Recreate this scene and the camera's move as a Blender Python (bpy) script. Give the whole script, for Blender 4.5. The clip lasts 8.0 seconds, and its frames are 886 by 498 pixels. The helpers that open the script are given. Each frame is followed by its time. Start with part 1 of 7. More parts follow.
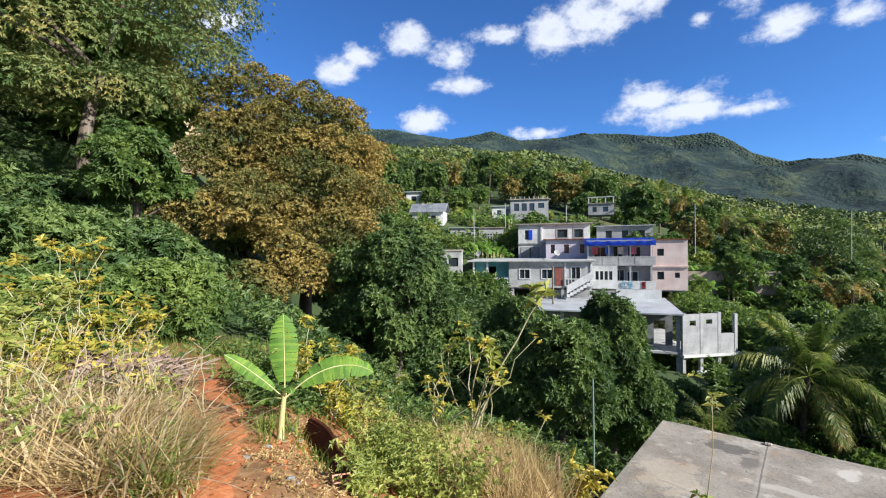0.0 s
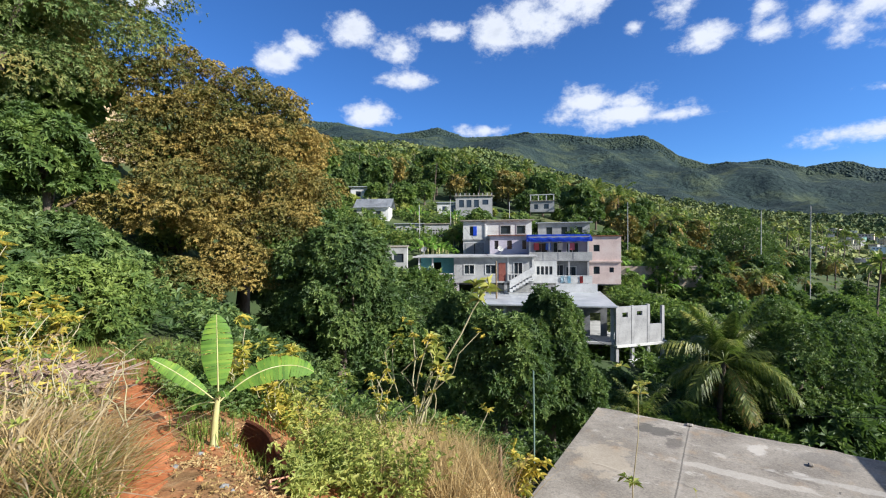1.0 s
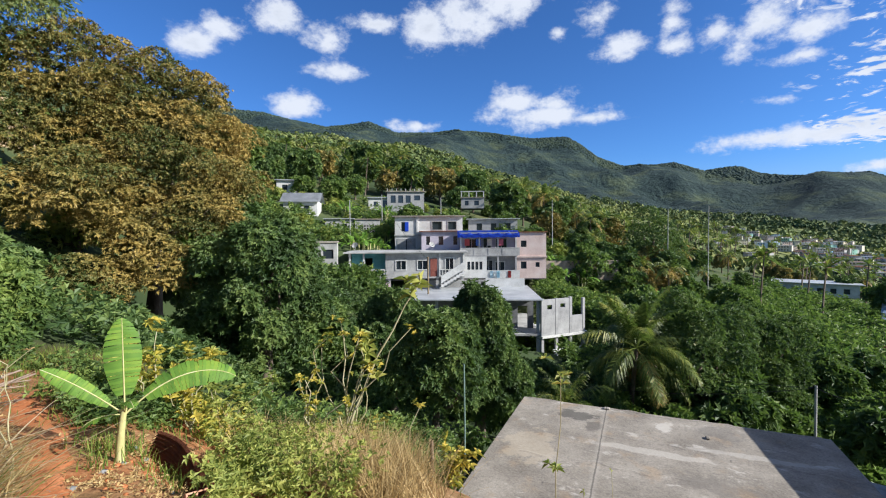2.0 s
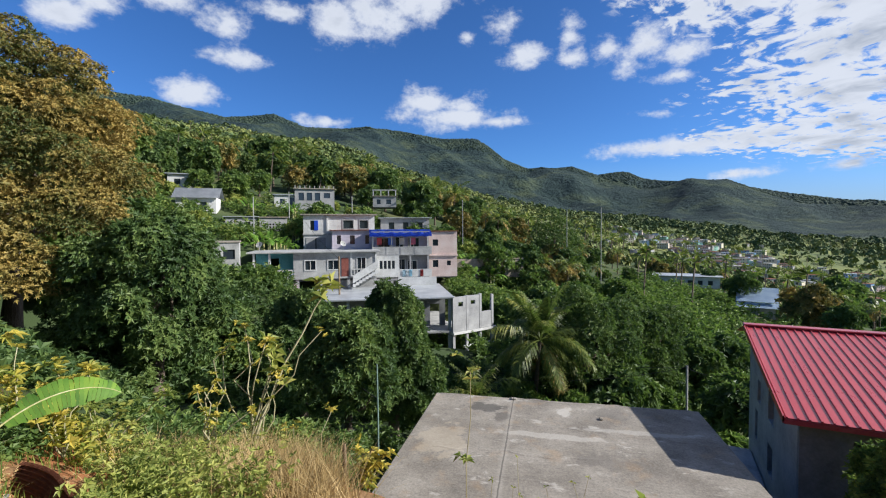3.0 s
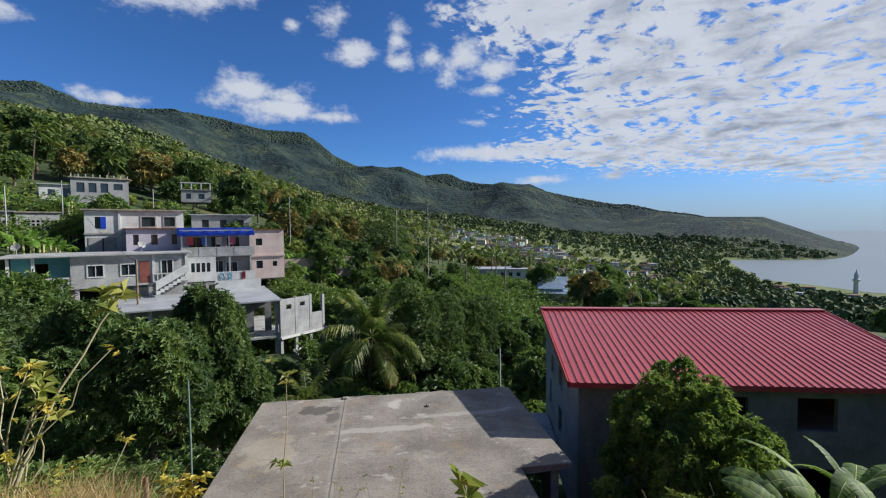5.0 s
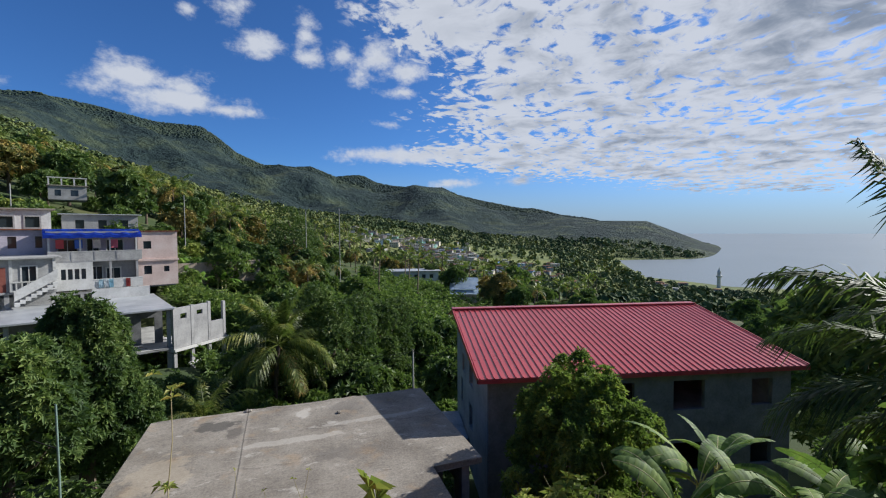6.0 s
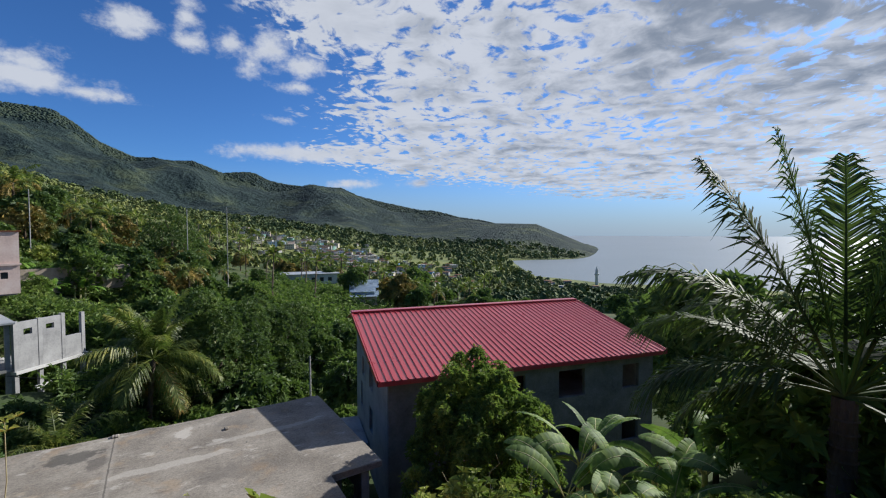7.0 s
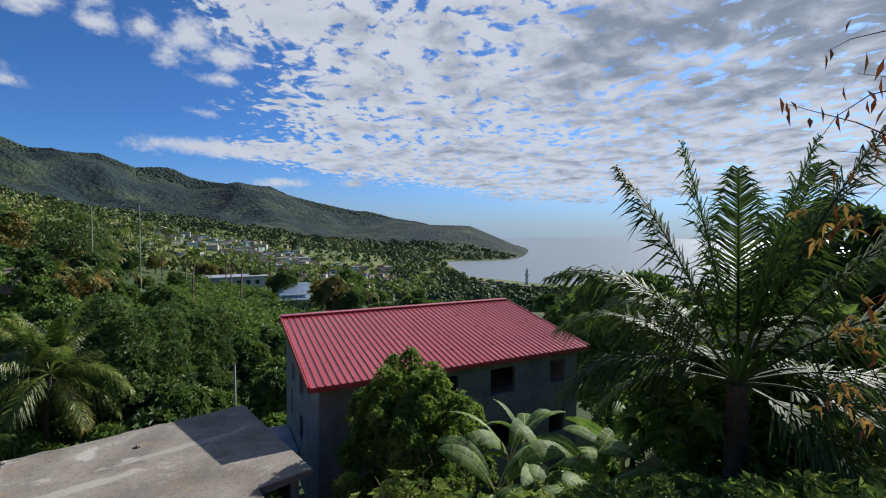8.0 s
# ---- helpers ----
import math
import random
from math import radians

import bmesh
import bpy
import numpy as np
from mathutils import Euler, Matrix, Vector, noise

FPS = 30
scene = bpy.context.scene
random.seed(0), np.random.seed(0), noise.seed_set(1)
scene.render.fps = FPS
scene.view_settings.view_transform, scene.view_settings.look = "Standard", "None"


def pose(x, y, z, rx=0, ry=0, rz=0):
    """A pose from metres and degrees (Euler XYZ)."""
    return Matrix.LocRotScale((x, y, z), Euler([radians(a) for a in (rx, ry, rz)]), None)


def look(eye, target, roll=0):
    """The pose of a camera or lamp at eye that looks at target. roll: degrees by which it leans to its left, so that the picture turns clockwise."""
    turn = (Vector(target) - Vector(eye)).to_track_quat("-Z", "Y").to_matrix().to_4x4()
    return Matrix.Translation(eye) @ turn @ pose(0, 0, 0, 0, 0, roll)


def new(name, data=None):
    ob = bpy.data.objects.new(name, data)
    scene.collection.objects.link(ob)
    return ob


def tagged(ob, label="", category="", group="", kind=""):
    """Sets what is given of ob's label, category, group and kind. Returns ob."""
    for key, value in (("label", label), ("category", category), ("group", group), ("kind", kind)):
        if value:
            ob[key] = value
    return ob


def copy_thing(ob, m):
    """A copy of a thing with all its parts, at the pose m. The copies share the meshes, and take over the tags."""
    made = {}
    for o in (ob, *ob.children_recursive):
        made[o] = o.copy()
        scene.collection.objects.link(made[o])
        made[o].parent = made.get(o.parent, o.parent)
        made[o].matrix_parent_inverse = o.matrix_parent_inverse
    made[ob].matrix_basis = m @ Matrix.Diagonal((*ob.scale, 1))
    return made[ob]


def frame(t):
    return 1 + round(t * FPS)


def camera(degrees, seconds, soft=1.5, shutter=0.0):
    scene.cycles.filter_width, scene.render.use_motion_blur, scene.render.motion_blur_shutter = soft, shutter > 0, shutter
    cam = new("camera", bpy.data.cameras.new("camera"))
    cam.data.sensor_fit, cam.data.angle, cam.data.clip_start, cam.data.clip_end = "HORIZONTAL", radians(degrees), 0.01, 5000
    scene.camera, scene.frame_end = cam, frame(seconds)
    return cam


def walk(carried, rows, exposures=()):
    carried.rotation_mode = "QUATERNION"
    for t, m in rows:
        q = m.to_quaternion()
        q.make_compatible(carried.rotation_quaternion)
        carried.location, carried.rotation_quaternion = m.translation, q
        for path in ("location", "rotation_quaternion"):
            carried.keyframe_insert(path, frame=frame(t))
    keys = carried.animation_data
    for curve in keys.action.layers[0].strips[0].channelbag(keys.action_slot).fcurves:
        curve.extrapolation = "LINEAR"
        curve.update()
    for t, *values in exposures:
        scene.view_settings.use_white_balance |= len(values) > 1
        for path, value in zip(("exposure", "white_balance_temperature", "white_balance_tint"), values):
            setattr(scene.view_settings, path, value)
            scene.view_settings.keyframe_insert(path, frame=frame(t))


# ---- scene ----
cam = camera(89.64, 8.0, soft=1.15)
# seconds, eye (metres), pose angles (degrees)
PATH = [
    (0.0, 0.000, 0.000, 0.000, 89.31, 0.74, -0.01),
    (0.5, 0.007, 0.006, 0.001, 89.00, 0.62, -3.52),
    (1.0, 0.028, 0.007, 0.006, 88.69, 0.62, -6.99),
    (1.5, 0.045, 0.020, 0.009, 88.31, 0.56, -11.05),
    (3.0, 0.023, -0.023, 0.037, 87.81, 0.42, -26.96),
    (3.5, 0.021, -0.093, 0.049, 87.61, 0.37, -32.97),
    (4.0, 0.015, -0.142, 0.063, 87.51, 0.27, -37.48),
    (4.5, 0.017, -0.164, 0.072, 87.42, 0.44, -42.80),
    (6.0, 0.050, -0.250, 0.064, 87.61, 0.31, -59.43),
    (6.5, 0.043, -0.268, 0.074, 87.77, 0.28, -65.44),
    (7.0, 0.053, -0.289, 0.075, 87.78, 0.03, -72.17),
    (7.5, 0.045, -0.314, 0.085, 87.83, -0.10, -77.20),
    (8.0, 0.037, -0.326, 0.094, 87.97, -0.28, -80.53),
]
EXPOSURES = [(0.0, 0.88, 6000, 10), (1.5, 0.80, 6000, 10), (3.5, 0.50, 6000, 10), (5.0, 0.32, 6000, 10), (8.0, 0.28, 6000, 10)]
walk(cam, [(t, pose(x, y, z, rx, ry, rz)) for t, x, y, z, rx, ry, rz in PATH], EXPOSURES)

# ---- light ----
SUN_AZ, SUN_EL = 122.0, 29.0
sun_data = bpy.data.lights.new("sun", "SUN")
sun_data.energy, sun_data.angle, sun_data.color = 5.0, radians(0.6), (1.0, 0.93, 0.82)
sun_dir = Vector((math.sin(radians(SUN_AZ)) * math.cos(radians(SUN_EL)), math.cos(radians(SUN_AZ)) * math.cos(radians(SUN_EL)), math.sin(radians(SUN_EL))))
sun = new("sun", sun_data)
sun.matrix_world = look(tuple(sun_dir * 100), (0, 0, 0))


class Nodes:
    """A short hand for node trees."""

    def __init__(self, tree):
        self.tree = tree
        tree.nodes.clear()

    def add(self, kind):
        return self.tree.nodes.new(kind)

    def link(self, a, b):
        self.tree.links.new(a, b)

    def math(self, op, a, b=None, c=None, clamp=False):
        node = self.add("ShaderNodeMath")
        node.operation, node.use_clamp = op, clamp
        for socket, value in zip(node.inputs, (a, b, c)):
            self.feed(socket, value)
        return node.outputs[0]

    def feed(self, socket, value):
        if value is None:
            return
        if isinstance(value, bpy.types.NodeSocket):
            self.link(value, socket)
        else:
            socket.default_value = value

    def noise(self, vector, scale, detail=4.0, rough=0.55, kind="3D", lac=2.0):
        node = self.add("ShaderNodeTexNoise")
        node.noise_dimensions = kind
        self.feed(node.inputs["Vector"], vector)
        node.inputs["Scale"].default_value = scale
        node.inputs["Detail"].default_value = detail
        node.inputs["Roughness"].default_value = rough
        node.inputs["Lacunarity"].default_value = lac
        return node.outputs["Fac"]

    def ramp(self, fac, stops, interp="LINEAR"):
        node = self.add("ShaderNodeValToRGB")
        node.color_ramp.interpolation = interp
        els = node.color_ramp.elements
        while len(els) < len(stops):
            els.new(0.5)
        for e, (p, c) in zip(els, stops):
            e.position, e.color = p, (*c, 1) if len(c) == 3 else c
        self.feed(node.inputs[0], fac)
        return node.outputs[0]

    def step(self, v, lo, hi):
        node = self.add("ShaderNodeMapRange")
        node.interpolation_type = "SMOOTHSTEP"
        self.feed(node.inputs[0], v)
        self.feed(node.inputs[1], lo)
        self.feed(node.inputs[2], hi)
        return node.outputs[0]

    def mix(self, fac, a, b, blend="MIX"):
        node = self.add("ShaderNodeMix")
        node.data_type, node.blend_type = "RGBA", blend
        self.feed(node.inputs[0], fac)
        for socket, value in ((node.inputs[6], a), (node.inputs[7], b)):
            if isinstance(value, tuple) and len(value) == 3:
                value = (*value, 1)
            self.feed(socket, value)
        return node.outputs[2]

    def scaled(self, vector, sx, sy, sz):
        node = self.add("ShaderNodeMapping")
        self.feed(node.inputs["Vector"], vector)
        node.inputs["Scale"].default_value = (sx, sy, sz)
        return node.outputs[0]


def build_sky():
    world = bpy.data.worlds.new("sky")
    scene.world = world
    world.use_nodes = True
    n = Nodes(world.node_tree)
    sky = n.add("ShaderNodeTexSky")
    sky.sky_type, sky.sun_disc = "NISHITA", False
    sky.sun_elevation, sky.sun_rotation = radians(SUN_EL), radians(SUN_AZ)
    sky.altitude, sky.air_density, sky.dust_density, sky.ozone_density = 50, 0.8, 0.4, 5.0
    coord = n.add("ShaderNodeTexCoord").outputs["Generated"]
    xyz = n.add("ShaderNodeSeparateXYZ")
    n.link(coord, xyz.inputs[0])
    x, y, z = xyz.outputs
    az = n.math("MULTIPLY", n.math("ARCTAN2", x, y), 57.29578)
    el = n.math("MULTIPLY", n.math("ARCSINE", z), 57.29578)
    # cloud deck: a plane overhead, so that it closes up towards the horizon
    up = n.math("ADD", n.math("MAXIMUM", z, 0.0), 0.10)
    deck = n.add("ShaderNodeCombineXYZ")
    n.link(n.math("DIVIDE", x, up), deck.inputs[0])
    n.link(n.math("DIVIDE", y, up), deck.inputs[1])
    deck = deck.outputs[0]
    warp = n.add("ShaderNodeVectorMath")
    warp.operation = "ADD"
    n.link(deck, warp.inputs[0])
    bend = n.add("ShaderNodeTexNoise")
    n.link(deck, bend.inputs["Vector"])
    bend.inputs["Scale"].default_value, bend.inputs["Detail"].default_value = 3.0, 2.0
    push = n.add("ShaderNodeVectorMath")
    push.operation = "MULTIPLY_ADD"
    n.link(bend.outputs["Color"], push.inputs[0])
    push.inputs[1].default_value, push.inputs[2].default_value = (0.24, 0.24, 0.0), (-0.12, -0.12, 0.0)
    n.link(push.outputs[0], warp.inputs[1])
    curled = warp.outputs[0]
    fine = n.noise(curled, 11.0, 7.0, 0.58)
    broad = n.noise(deck, 1.5, 3.0, 0.5)
    # the sheet thins out to the west and ends above the horizon
    low = n.math("MAXIMUM", n.math("SUBTRACT", 13.6, n.math("MULTIPLY", az, 0.116)), 2.8)
    above = n.step(n.math("SUBTRACT", el, low), 0.0, 2.6)
    west = n.ramp(n.math("MULTIPLY", el, 1 / 40), [(0.0, (0.46,) * 3), (0.225, (0.47,) * 3), (0.29, (0.57,) * 3), (0.35, (0.545,) * 3), (0.42, (0.575,) * 3), (0.5, (0.54,) * 3), (0.62, (0.48,) * 3), (0.8, (0.43,) * 3)])
    inward = n.step(n.math("SUBTRACT", az, n.math("MULTIPLY", west, 100.0)), -5.0, 13.0)
    cover = n.math("MULTIPLY", above, inward)
    amount = n.math("ADD", n.math("ADD", n.math("MULTIPLY", fine, 0.72), n.math("MULTIPLY", broad, 0.28)), n.math("MULTIPLY", cover, 0.19))
    deck_mask = n.math("MULTIPLY", n.step(amount, 0.575, 0.675), n.step(cover, 0.0, 0.3))
    # single fair-weather clouds: centre azimuth and elevation, half width and height (degrees), weight
    over_hill = [
        (-25.5, 24.3, 3.2, 1.3, 0.9), (-12.6, 20.9, 2.6, 1.5, 1.0), (-10.6, 22.6, 2.2, 1.2, 1.0), (-4.0, 24.6, 2.7, 1.5, 1.0), (2.0, 23.0, 2.6, 1.3, 1.0), (7.0, 24.6, 3.0, 1.2, 1.0),
        (2.6, 19.4, 2.8, 1.2, 0.95), (-1.9, 15.3, 2.7, 1.3, 1.0), (14.3, 24.6, 3.0, 2.3, 1.1), (19.0, 25.2, 4.2, 2.2, 1.15), (24.0, 27.2, 5.0, 2.4, 1.1), (30.2, 23.0, 1.1, 0.9, 0.8),
        (28.0, 14.2, 5.8, 1.5, 1.15), (25.6, 16.0, 3.4, 1.7, 1.1), (29.6, 15.6, 2.6, 1.4, 1.0), (33.4, 13.6, 3.4, 0.7, 0.9), (12.7, 13.4, 3.2, 0.7, 0.85), (34.9, 24.1, 2.4, 1.5, 1.0),
    ]
    by_deck = [
        (37.8, 20.9, 2.8, 1.5, 1.0), (42.7, 22.4, 1.8, 1.9, 0.95), (43.2, 20.3, 2.0, 1.3, 0.95), (46.7, 20.8, 1.9, 1.7, 0.95), (51.3, 20.9, 2.2, 2.2, 1.0), (49.4, 18.8, 1.9, 1.0, 0.8), (55.4, 19.4, 2.0, 1.4, 0.95), (54.2, 16.9, 2.4, 0.6, 0.85),
        (51.8, 13.2, 2.2, 0.5, 0.7), (55.0, 9.4, 7.5, 0.9, 1.0), (61.5, 6.0, 4.5, 0.6, 0.75), (69.0, 6.2, 1.6, 0.5, 0.7),
    ]
    field = None
    for a0, e0, ra, re, weight in over_hill + by_deck:
        da = n.math("MULTIPLY", n.math("SUBTRACT", az, a0), 1 / ra)
        de = n.math("MULTIPLY", n.math("SUBTRACT", el, e0), 1 / re)
        d = n.math("SQRT", n.math("ADD", n.math("MULTIPLY", da, da), n.math("MULTIPLY", de, de)))
        one = n.math("MULTIPLY", n.math("SUBTRACT", 1.55, d), weight)
        field = one if field is None else n.math("MAXIMUM", field, one)
    puff_noise = n.noise(n.scaled(coord, 1, 1, 1.5), 13.0, 8.0, 0.66)
    puff = n.math("ADD", n.math("MAXIMUM", field, -0.6), n.math("MULTIPLY", n.math("SUBTRACT", puff_noise, 0.5), 4.0))
    puff_mask = n.step(puff, 0.20, 1.45)
    mask = n.math("MAXIMUM", n.math("MULTIPLY", puff_mask, 0.95), n.math("MULTIPLY", deck_mask, 0.97))
    heavy = n.math("MULTIPLY", n.step(az, 88.0, 112.0), n.step(el, 8.0, 19.0))
    thick = n.math("ADD", n.math("ADD", n.math("MULTIPLY", n.noise(curled, 5.0, 5.0, 0.58), 0.6), n.math("MULTIPLY", broad, 0.45)), n.math("MULTIPLY", heavy, 0.12))
    tone = n.math("MULTIPLY", n.step(thick, 0.46, 0.74), n.step(az, 48.0, 80.0))
    under = n.math("MULTIPLY", n.step(puff, 1.0, 2.4), n.math("MULTIPLY", n.step(n.noise(n.scaled(coord, 1, 1, 2.0), 9.0, 4.0, 0.6), 0.45, 0.65), 0.35))
    tone = n.math("MAXIMUM", tone, under)
    cloud = n.mix(tone, CLOUD_LIGHT, CLOUD_GREY)
    hue = n.add("ShaderNodeHueSaturation")
    hue.inputs["Saturation"].default_value = SKY_SATURATION
    n.link(sky.outputs[0], hue.inputs["Color"])
    clear = n.mix(1.0, hue.outputs[0], SKY_TINT, "MULTIPLY")
    # pale sea haze low over the horizon
    haze = n.math("MULTIPLY", n.math("SUBTRACT", 1.0, n.step(el, -1.0, 9.0)), 0.85)
    clear = n.mix(haze, clear, SEA_HAZE)
    colour = n.mix(mask, clear, cloud)
    back = n.add("ShaderNodeBackground")
    n.link(colour, back.inputs[0])
    back.inputs[1].default_value = SKY_STRENGTH
    out = n.add("ShaderNodeOutputWorld")
    n.link(back.outputs[0], out.inputs[0])


SKY_STRENGTH, SKY_SATURATION = 0.075, 1.04
SKY_TINT = (0.76, 1.02, 1.28)
SEA_HAZE = (3.3, 4.1, 5.1)
CLOUD_LIGHT, CLOUD_GREY = (6.9, 7.0, 7.3), (2.6, 2.95, 3.5)
build_sky()


# ---- materials ----
def material(name, build):
    mat = bpy.data.materials.new(name)
    mat.use_nodes = True
    n = Nodes(mat.node_tree)
    out = n.add("ShaderNodeOutputMaterial")
    n.link(build(n), out.inputs[0])
    return mat


def principled(n, colour, rough=0.7, metal=0.0, bump=None, strength=0.3, distance=0.02, specular=0.4):
    b = n.add("ShaderNodeBsdfPrincipled")
    if isinstance(colour, tuple):
        colour = (*colour, 1)
    n.feed(b.inputs["Base Color"], colour)
    n.feed(b.inputs["Roughness"], rough)
    b.inputs["Metallic"].default_value = metal
    b.inputs["Specular IOR Level"].default_value = specular
    if bump is not None:
        node = n.add("ShaderNodeBump")
        node.inputs["Strength"].default_value = strength
        node.inputs["Distance"].default_value = distance
        n.link(bump, node.inputs["Height"])
        n.link(node.outputs[0], b.inputs["Normal"])
    return b.outputs[0]


def place(n):
    return n.add("ShaderNodeTexCoord").outputs["Object"]


def world_place(n):
    return n.add("ShaderNodeNewGeometry").outputs["Position"]


def island(n):
    return n.add("ShaderNodeNewGeometry").outputs["Random Per Island"]


def foliage(name, young, mid, old, glow=0.35, patch=0.35, rough=0.5, spread=(0.3, 0.7), green=0.45):
    """Leaves: colour differs leaf by leaf and in patches over the crown; thin, so light shines through."""
    def build(n):
        rnd = island(n)
        patchy = n.noise(world_place(n), patch, 3.0, 0.6)
        fac = n.math("ADD", n.math("MULTIPLY", rnd, 0.42), n.math("MULTIPLY", n.step(patchy, *spread), 0.58))
        col = n.ramp(fac, [(0.12, old), (0.5, mid), (0.88, young)])
        base = principled(n, col, rough, specular=0.25)
        tr = n.add("ShaderNodeBsdfTranslucent")
        n.link(n.mix(green, col, (0.22, 0.38, 0.05)), tr.inputs[0])
        m = n.add("ShaderNodeMixShader")
        m.inputs[0].default_value = glow
        n.link(base, m.inputs[1])
        n.link(tr.outputs[0], m.inputs[2])
        return m.outputs[0]
    return material(name, build)


def mottled(name, a, b, c, scale=1.0, rough=0.8, relief=0.4, distance=0.02, metal=0.0, stretch=(1, 1, 1), specular=0.3):
    """A surface of three tones, with broad patches, fine grain and relief."""
    def build(n):
        p = n.scaled(place(n), *stretch)
        broad = n.noise(p, 0.9 * scale, 4.0, 0.6)
        grain = n.noise(p, 9.0 * scale, 5.0, 0.65)
        fac = n.math("ADD", n.math("MULTIPLY", broad, 0.65), n.math("MULTIPLY", grain, 0.35))
        col = n.ramp(fac, [(0.34, a), (0.5, b), (0.66, c)])
        return principled(n, col, n.math("ADD", n.math("MULTIPLY", grain, 0.2), rough - 0.1), metal, grain, relief, distance, specular)
    return material(name, build)


MANGO_BROWN = foliage("mango_brown_leaf", (0.43, 0.31, 0.09), (0.26, 0.215, 0.062), (0.07, 0.105, 0.03), 0.18, 0.30, spread=(0.36, 0.66), green=0.1)
MANGO_GREEN = foliage("mango_green_leaf", (0.36, 0.30, 0.095), (0.17, 0.22, 0.07), (0.07, 0.125, 0.035), 0.25, 0.25, green=0.2)
LEAF_DARK = foliage("dark_leaf", (0.19, 0.25, 0.07), (0.085, 0.14, 0.042), (0.036, 0.068, 0.025), 0.25, 0.5)
LEAF_MID = foliage("green_leaf", (0.25, 0.32, 0.075), (0.115, 0.18, 0.046), (0.045, 0.085, 0.026), 0.32, 0.6)
LEAF_BUSH = foliage("bush_leaf", (0.40, 0.43, 0.09), (0.15, 0.21, 0.05), (0.05, 0.085, 0.025), 0.42, 1.3)
LEAF_LIGHT = foliage("light_leaf", (0.50, 0.49, 0.13), (0.30, 0.34, 0.08), (0.13, 0.17, 0.04), 0.38, 1.2)
LEAF_YELLOW = foliage("yellow_leaf", (0.72, 0.55, 0.11), (0.54, 0.46, 0.08), (0.22, 0.27, 0.05), 0.4, 2.0)
LEAF_BANANA = foliage("banana_leaf", (0.30, 0.44, 0.06), (0.18, 0.34, 0.05), (0.09, 0.20, 0.035), 0.42, 1.6, 0.6)
# darker copy of the banana leaf, with the shade below the terrace painted in
LEAF_BANANA_SHADED = foliage("shaded_banana_leaf", (0.24, 0.34, 0.07), (0.13, 0.22, 0.05), (0.05, 0.10, 0.028), 0.3, 1.2, 0.6)
LEAF_PALM = foliage("palm_leaflet", (0.36, 0.34, 0.075), (0.15, 0.19, 0.042), (0.05, 0.08, 0.022), 0.3, 0.5, 0.42)
# darkened copy of the palm leaflet: the backlit side is put into its colour
LEAF_PALM_BACKLIT = foliage("backlit_palm_leaflet", (0.12, 0.16, 0.045), (0.055, 0.09, 0.028), (0.022, 0.04, 0.016), 0.22, 0.5, 0.6)
LEAF_PALM_YOUNG = foliage("young_palm_leaflet", (0.20, 0.32, 0.06), (0.10, 0.19, 0.04), (0.04, 0.08, 0.02), 0.3, 0.8, 0.6)
LEAF_PALM_OLD = foliage("dry_palm_leaflet", (0.50, 0.33, 0.10), (0.33, 0.23, 0.06), (0.16, 0.14, 0.04), 0.25, 0.8, green=0.0)
STRAW = foliage("dry_grass_blade", (0.62, 0.47, 0.24), (0.46, 0.33, 0.14), (0.26, 0.18, 0.07), 0.25, 1.5, 0.7, green=0.0)
STRAW_PALE = foliage("bleached_grass_leaf", (0.66, 0.55, 0.36), (0.50, 0.39, 0.22), (0.30, 0.22, 0.11), 0.25, 1.8, 0.7, green=0.0)
GRASS = foliage("green_grass_blade", (0.30, 0.34, 0.06), (0.15, 0.22, 0.04), (0.07, 0.12, 0.03), 0.3, 1.5, 0.6)
POD = foliage("dry_pod", (0.30, 0.13, 0.04), (0.17, 0.075, 0.03), (0.07, 0.035, 0.02), 0.12, 3.0, 0.6, green=0.0)
BARK = mottled("bark", (0.065, 0.045, 0.035), (0.13, 0.10, 0.075), (0.22, 0.185, 0.145), 2.0, 0.9, 0.9, 0.05, stretch=(1, 1, 0.25))
STEM = mottled("pale_stem", (0.22, 0.2, 0.1), (0.38, 0.35, 0.2), (0.5, 0.46, 0.32), 4.0, 0.8, 0.5, 0.01, stretch=(1, 1, 0.3))
BANANA_STEM = mottled("banana_stem", (0.30, 0.24, 0.10), (0.48, 0.46, 0.20), (0.60, 0.58, 0.34), 3.0, 0.6, 0.4, 0.01, stretch=(1, 1, 0.2))
WOODS = foliage("woods", (0.25, 0.27, 0.08), (0.13, 0.17, 0.055), (0.05, 0.085, 0.032), 0.0, 0.012, 0.8, spread=(0.35, 0.66))
# skyline trees: the blue distance haze is put into the leaf colour
RIDGE_WOODS_HAZED = foliage("ridge_woods_hazed", (0.060, 0.085, 0.052), (0.042, 0.066, 0.050), (0.030, 0.050, 0.044), 0.0, 0.006, 0.85, spread=(0.3, 0.7))


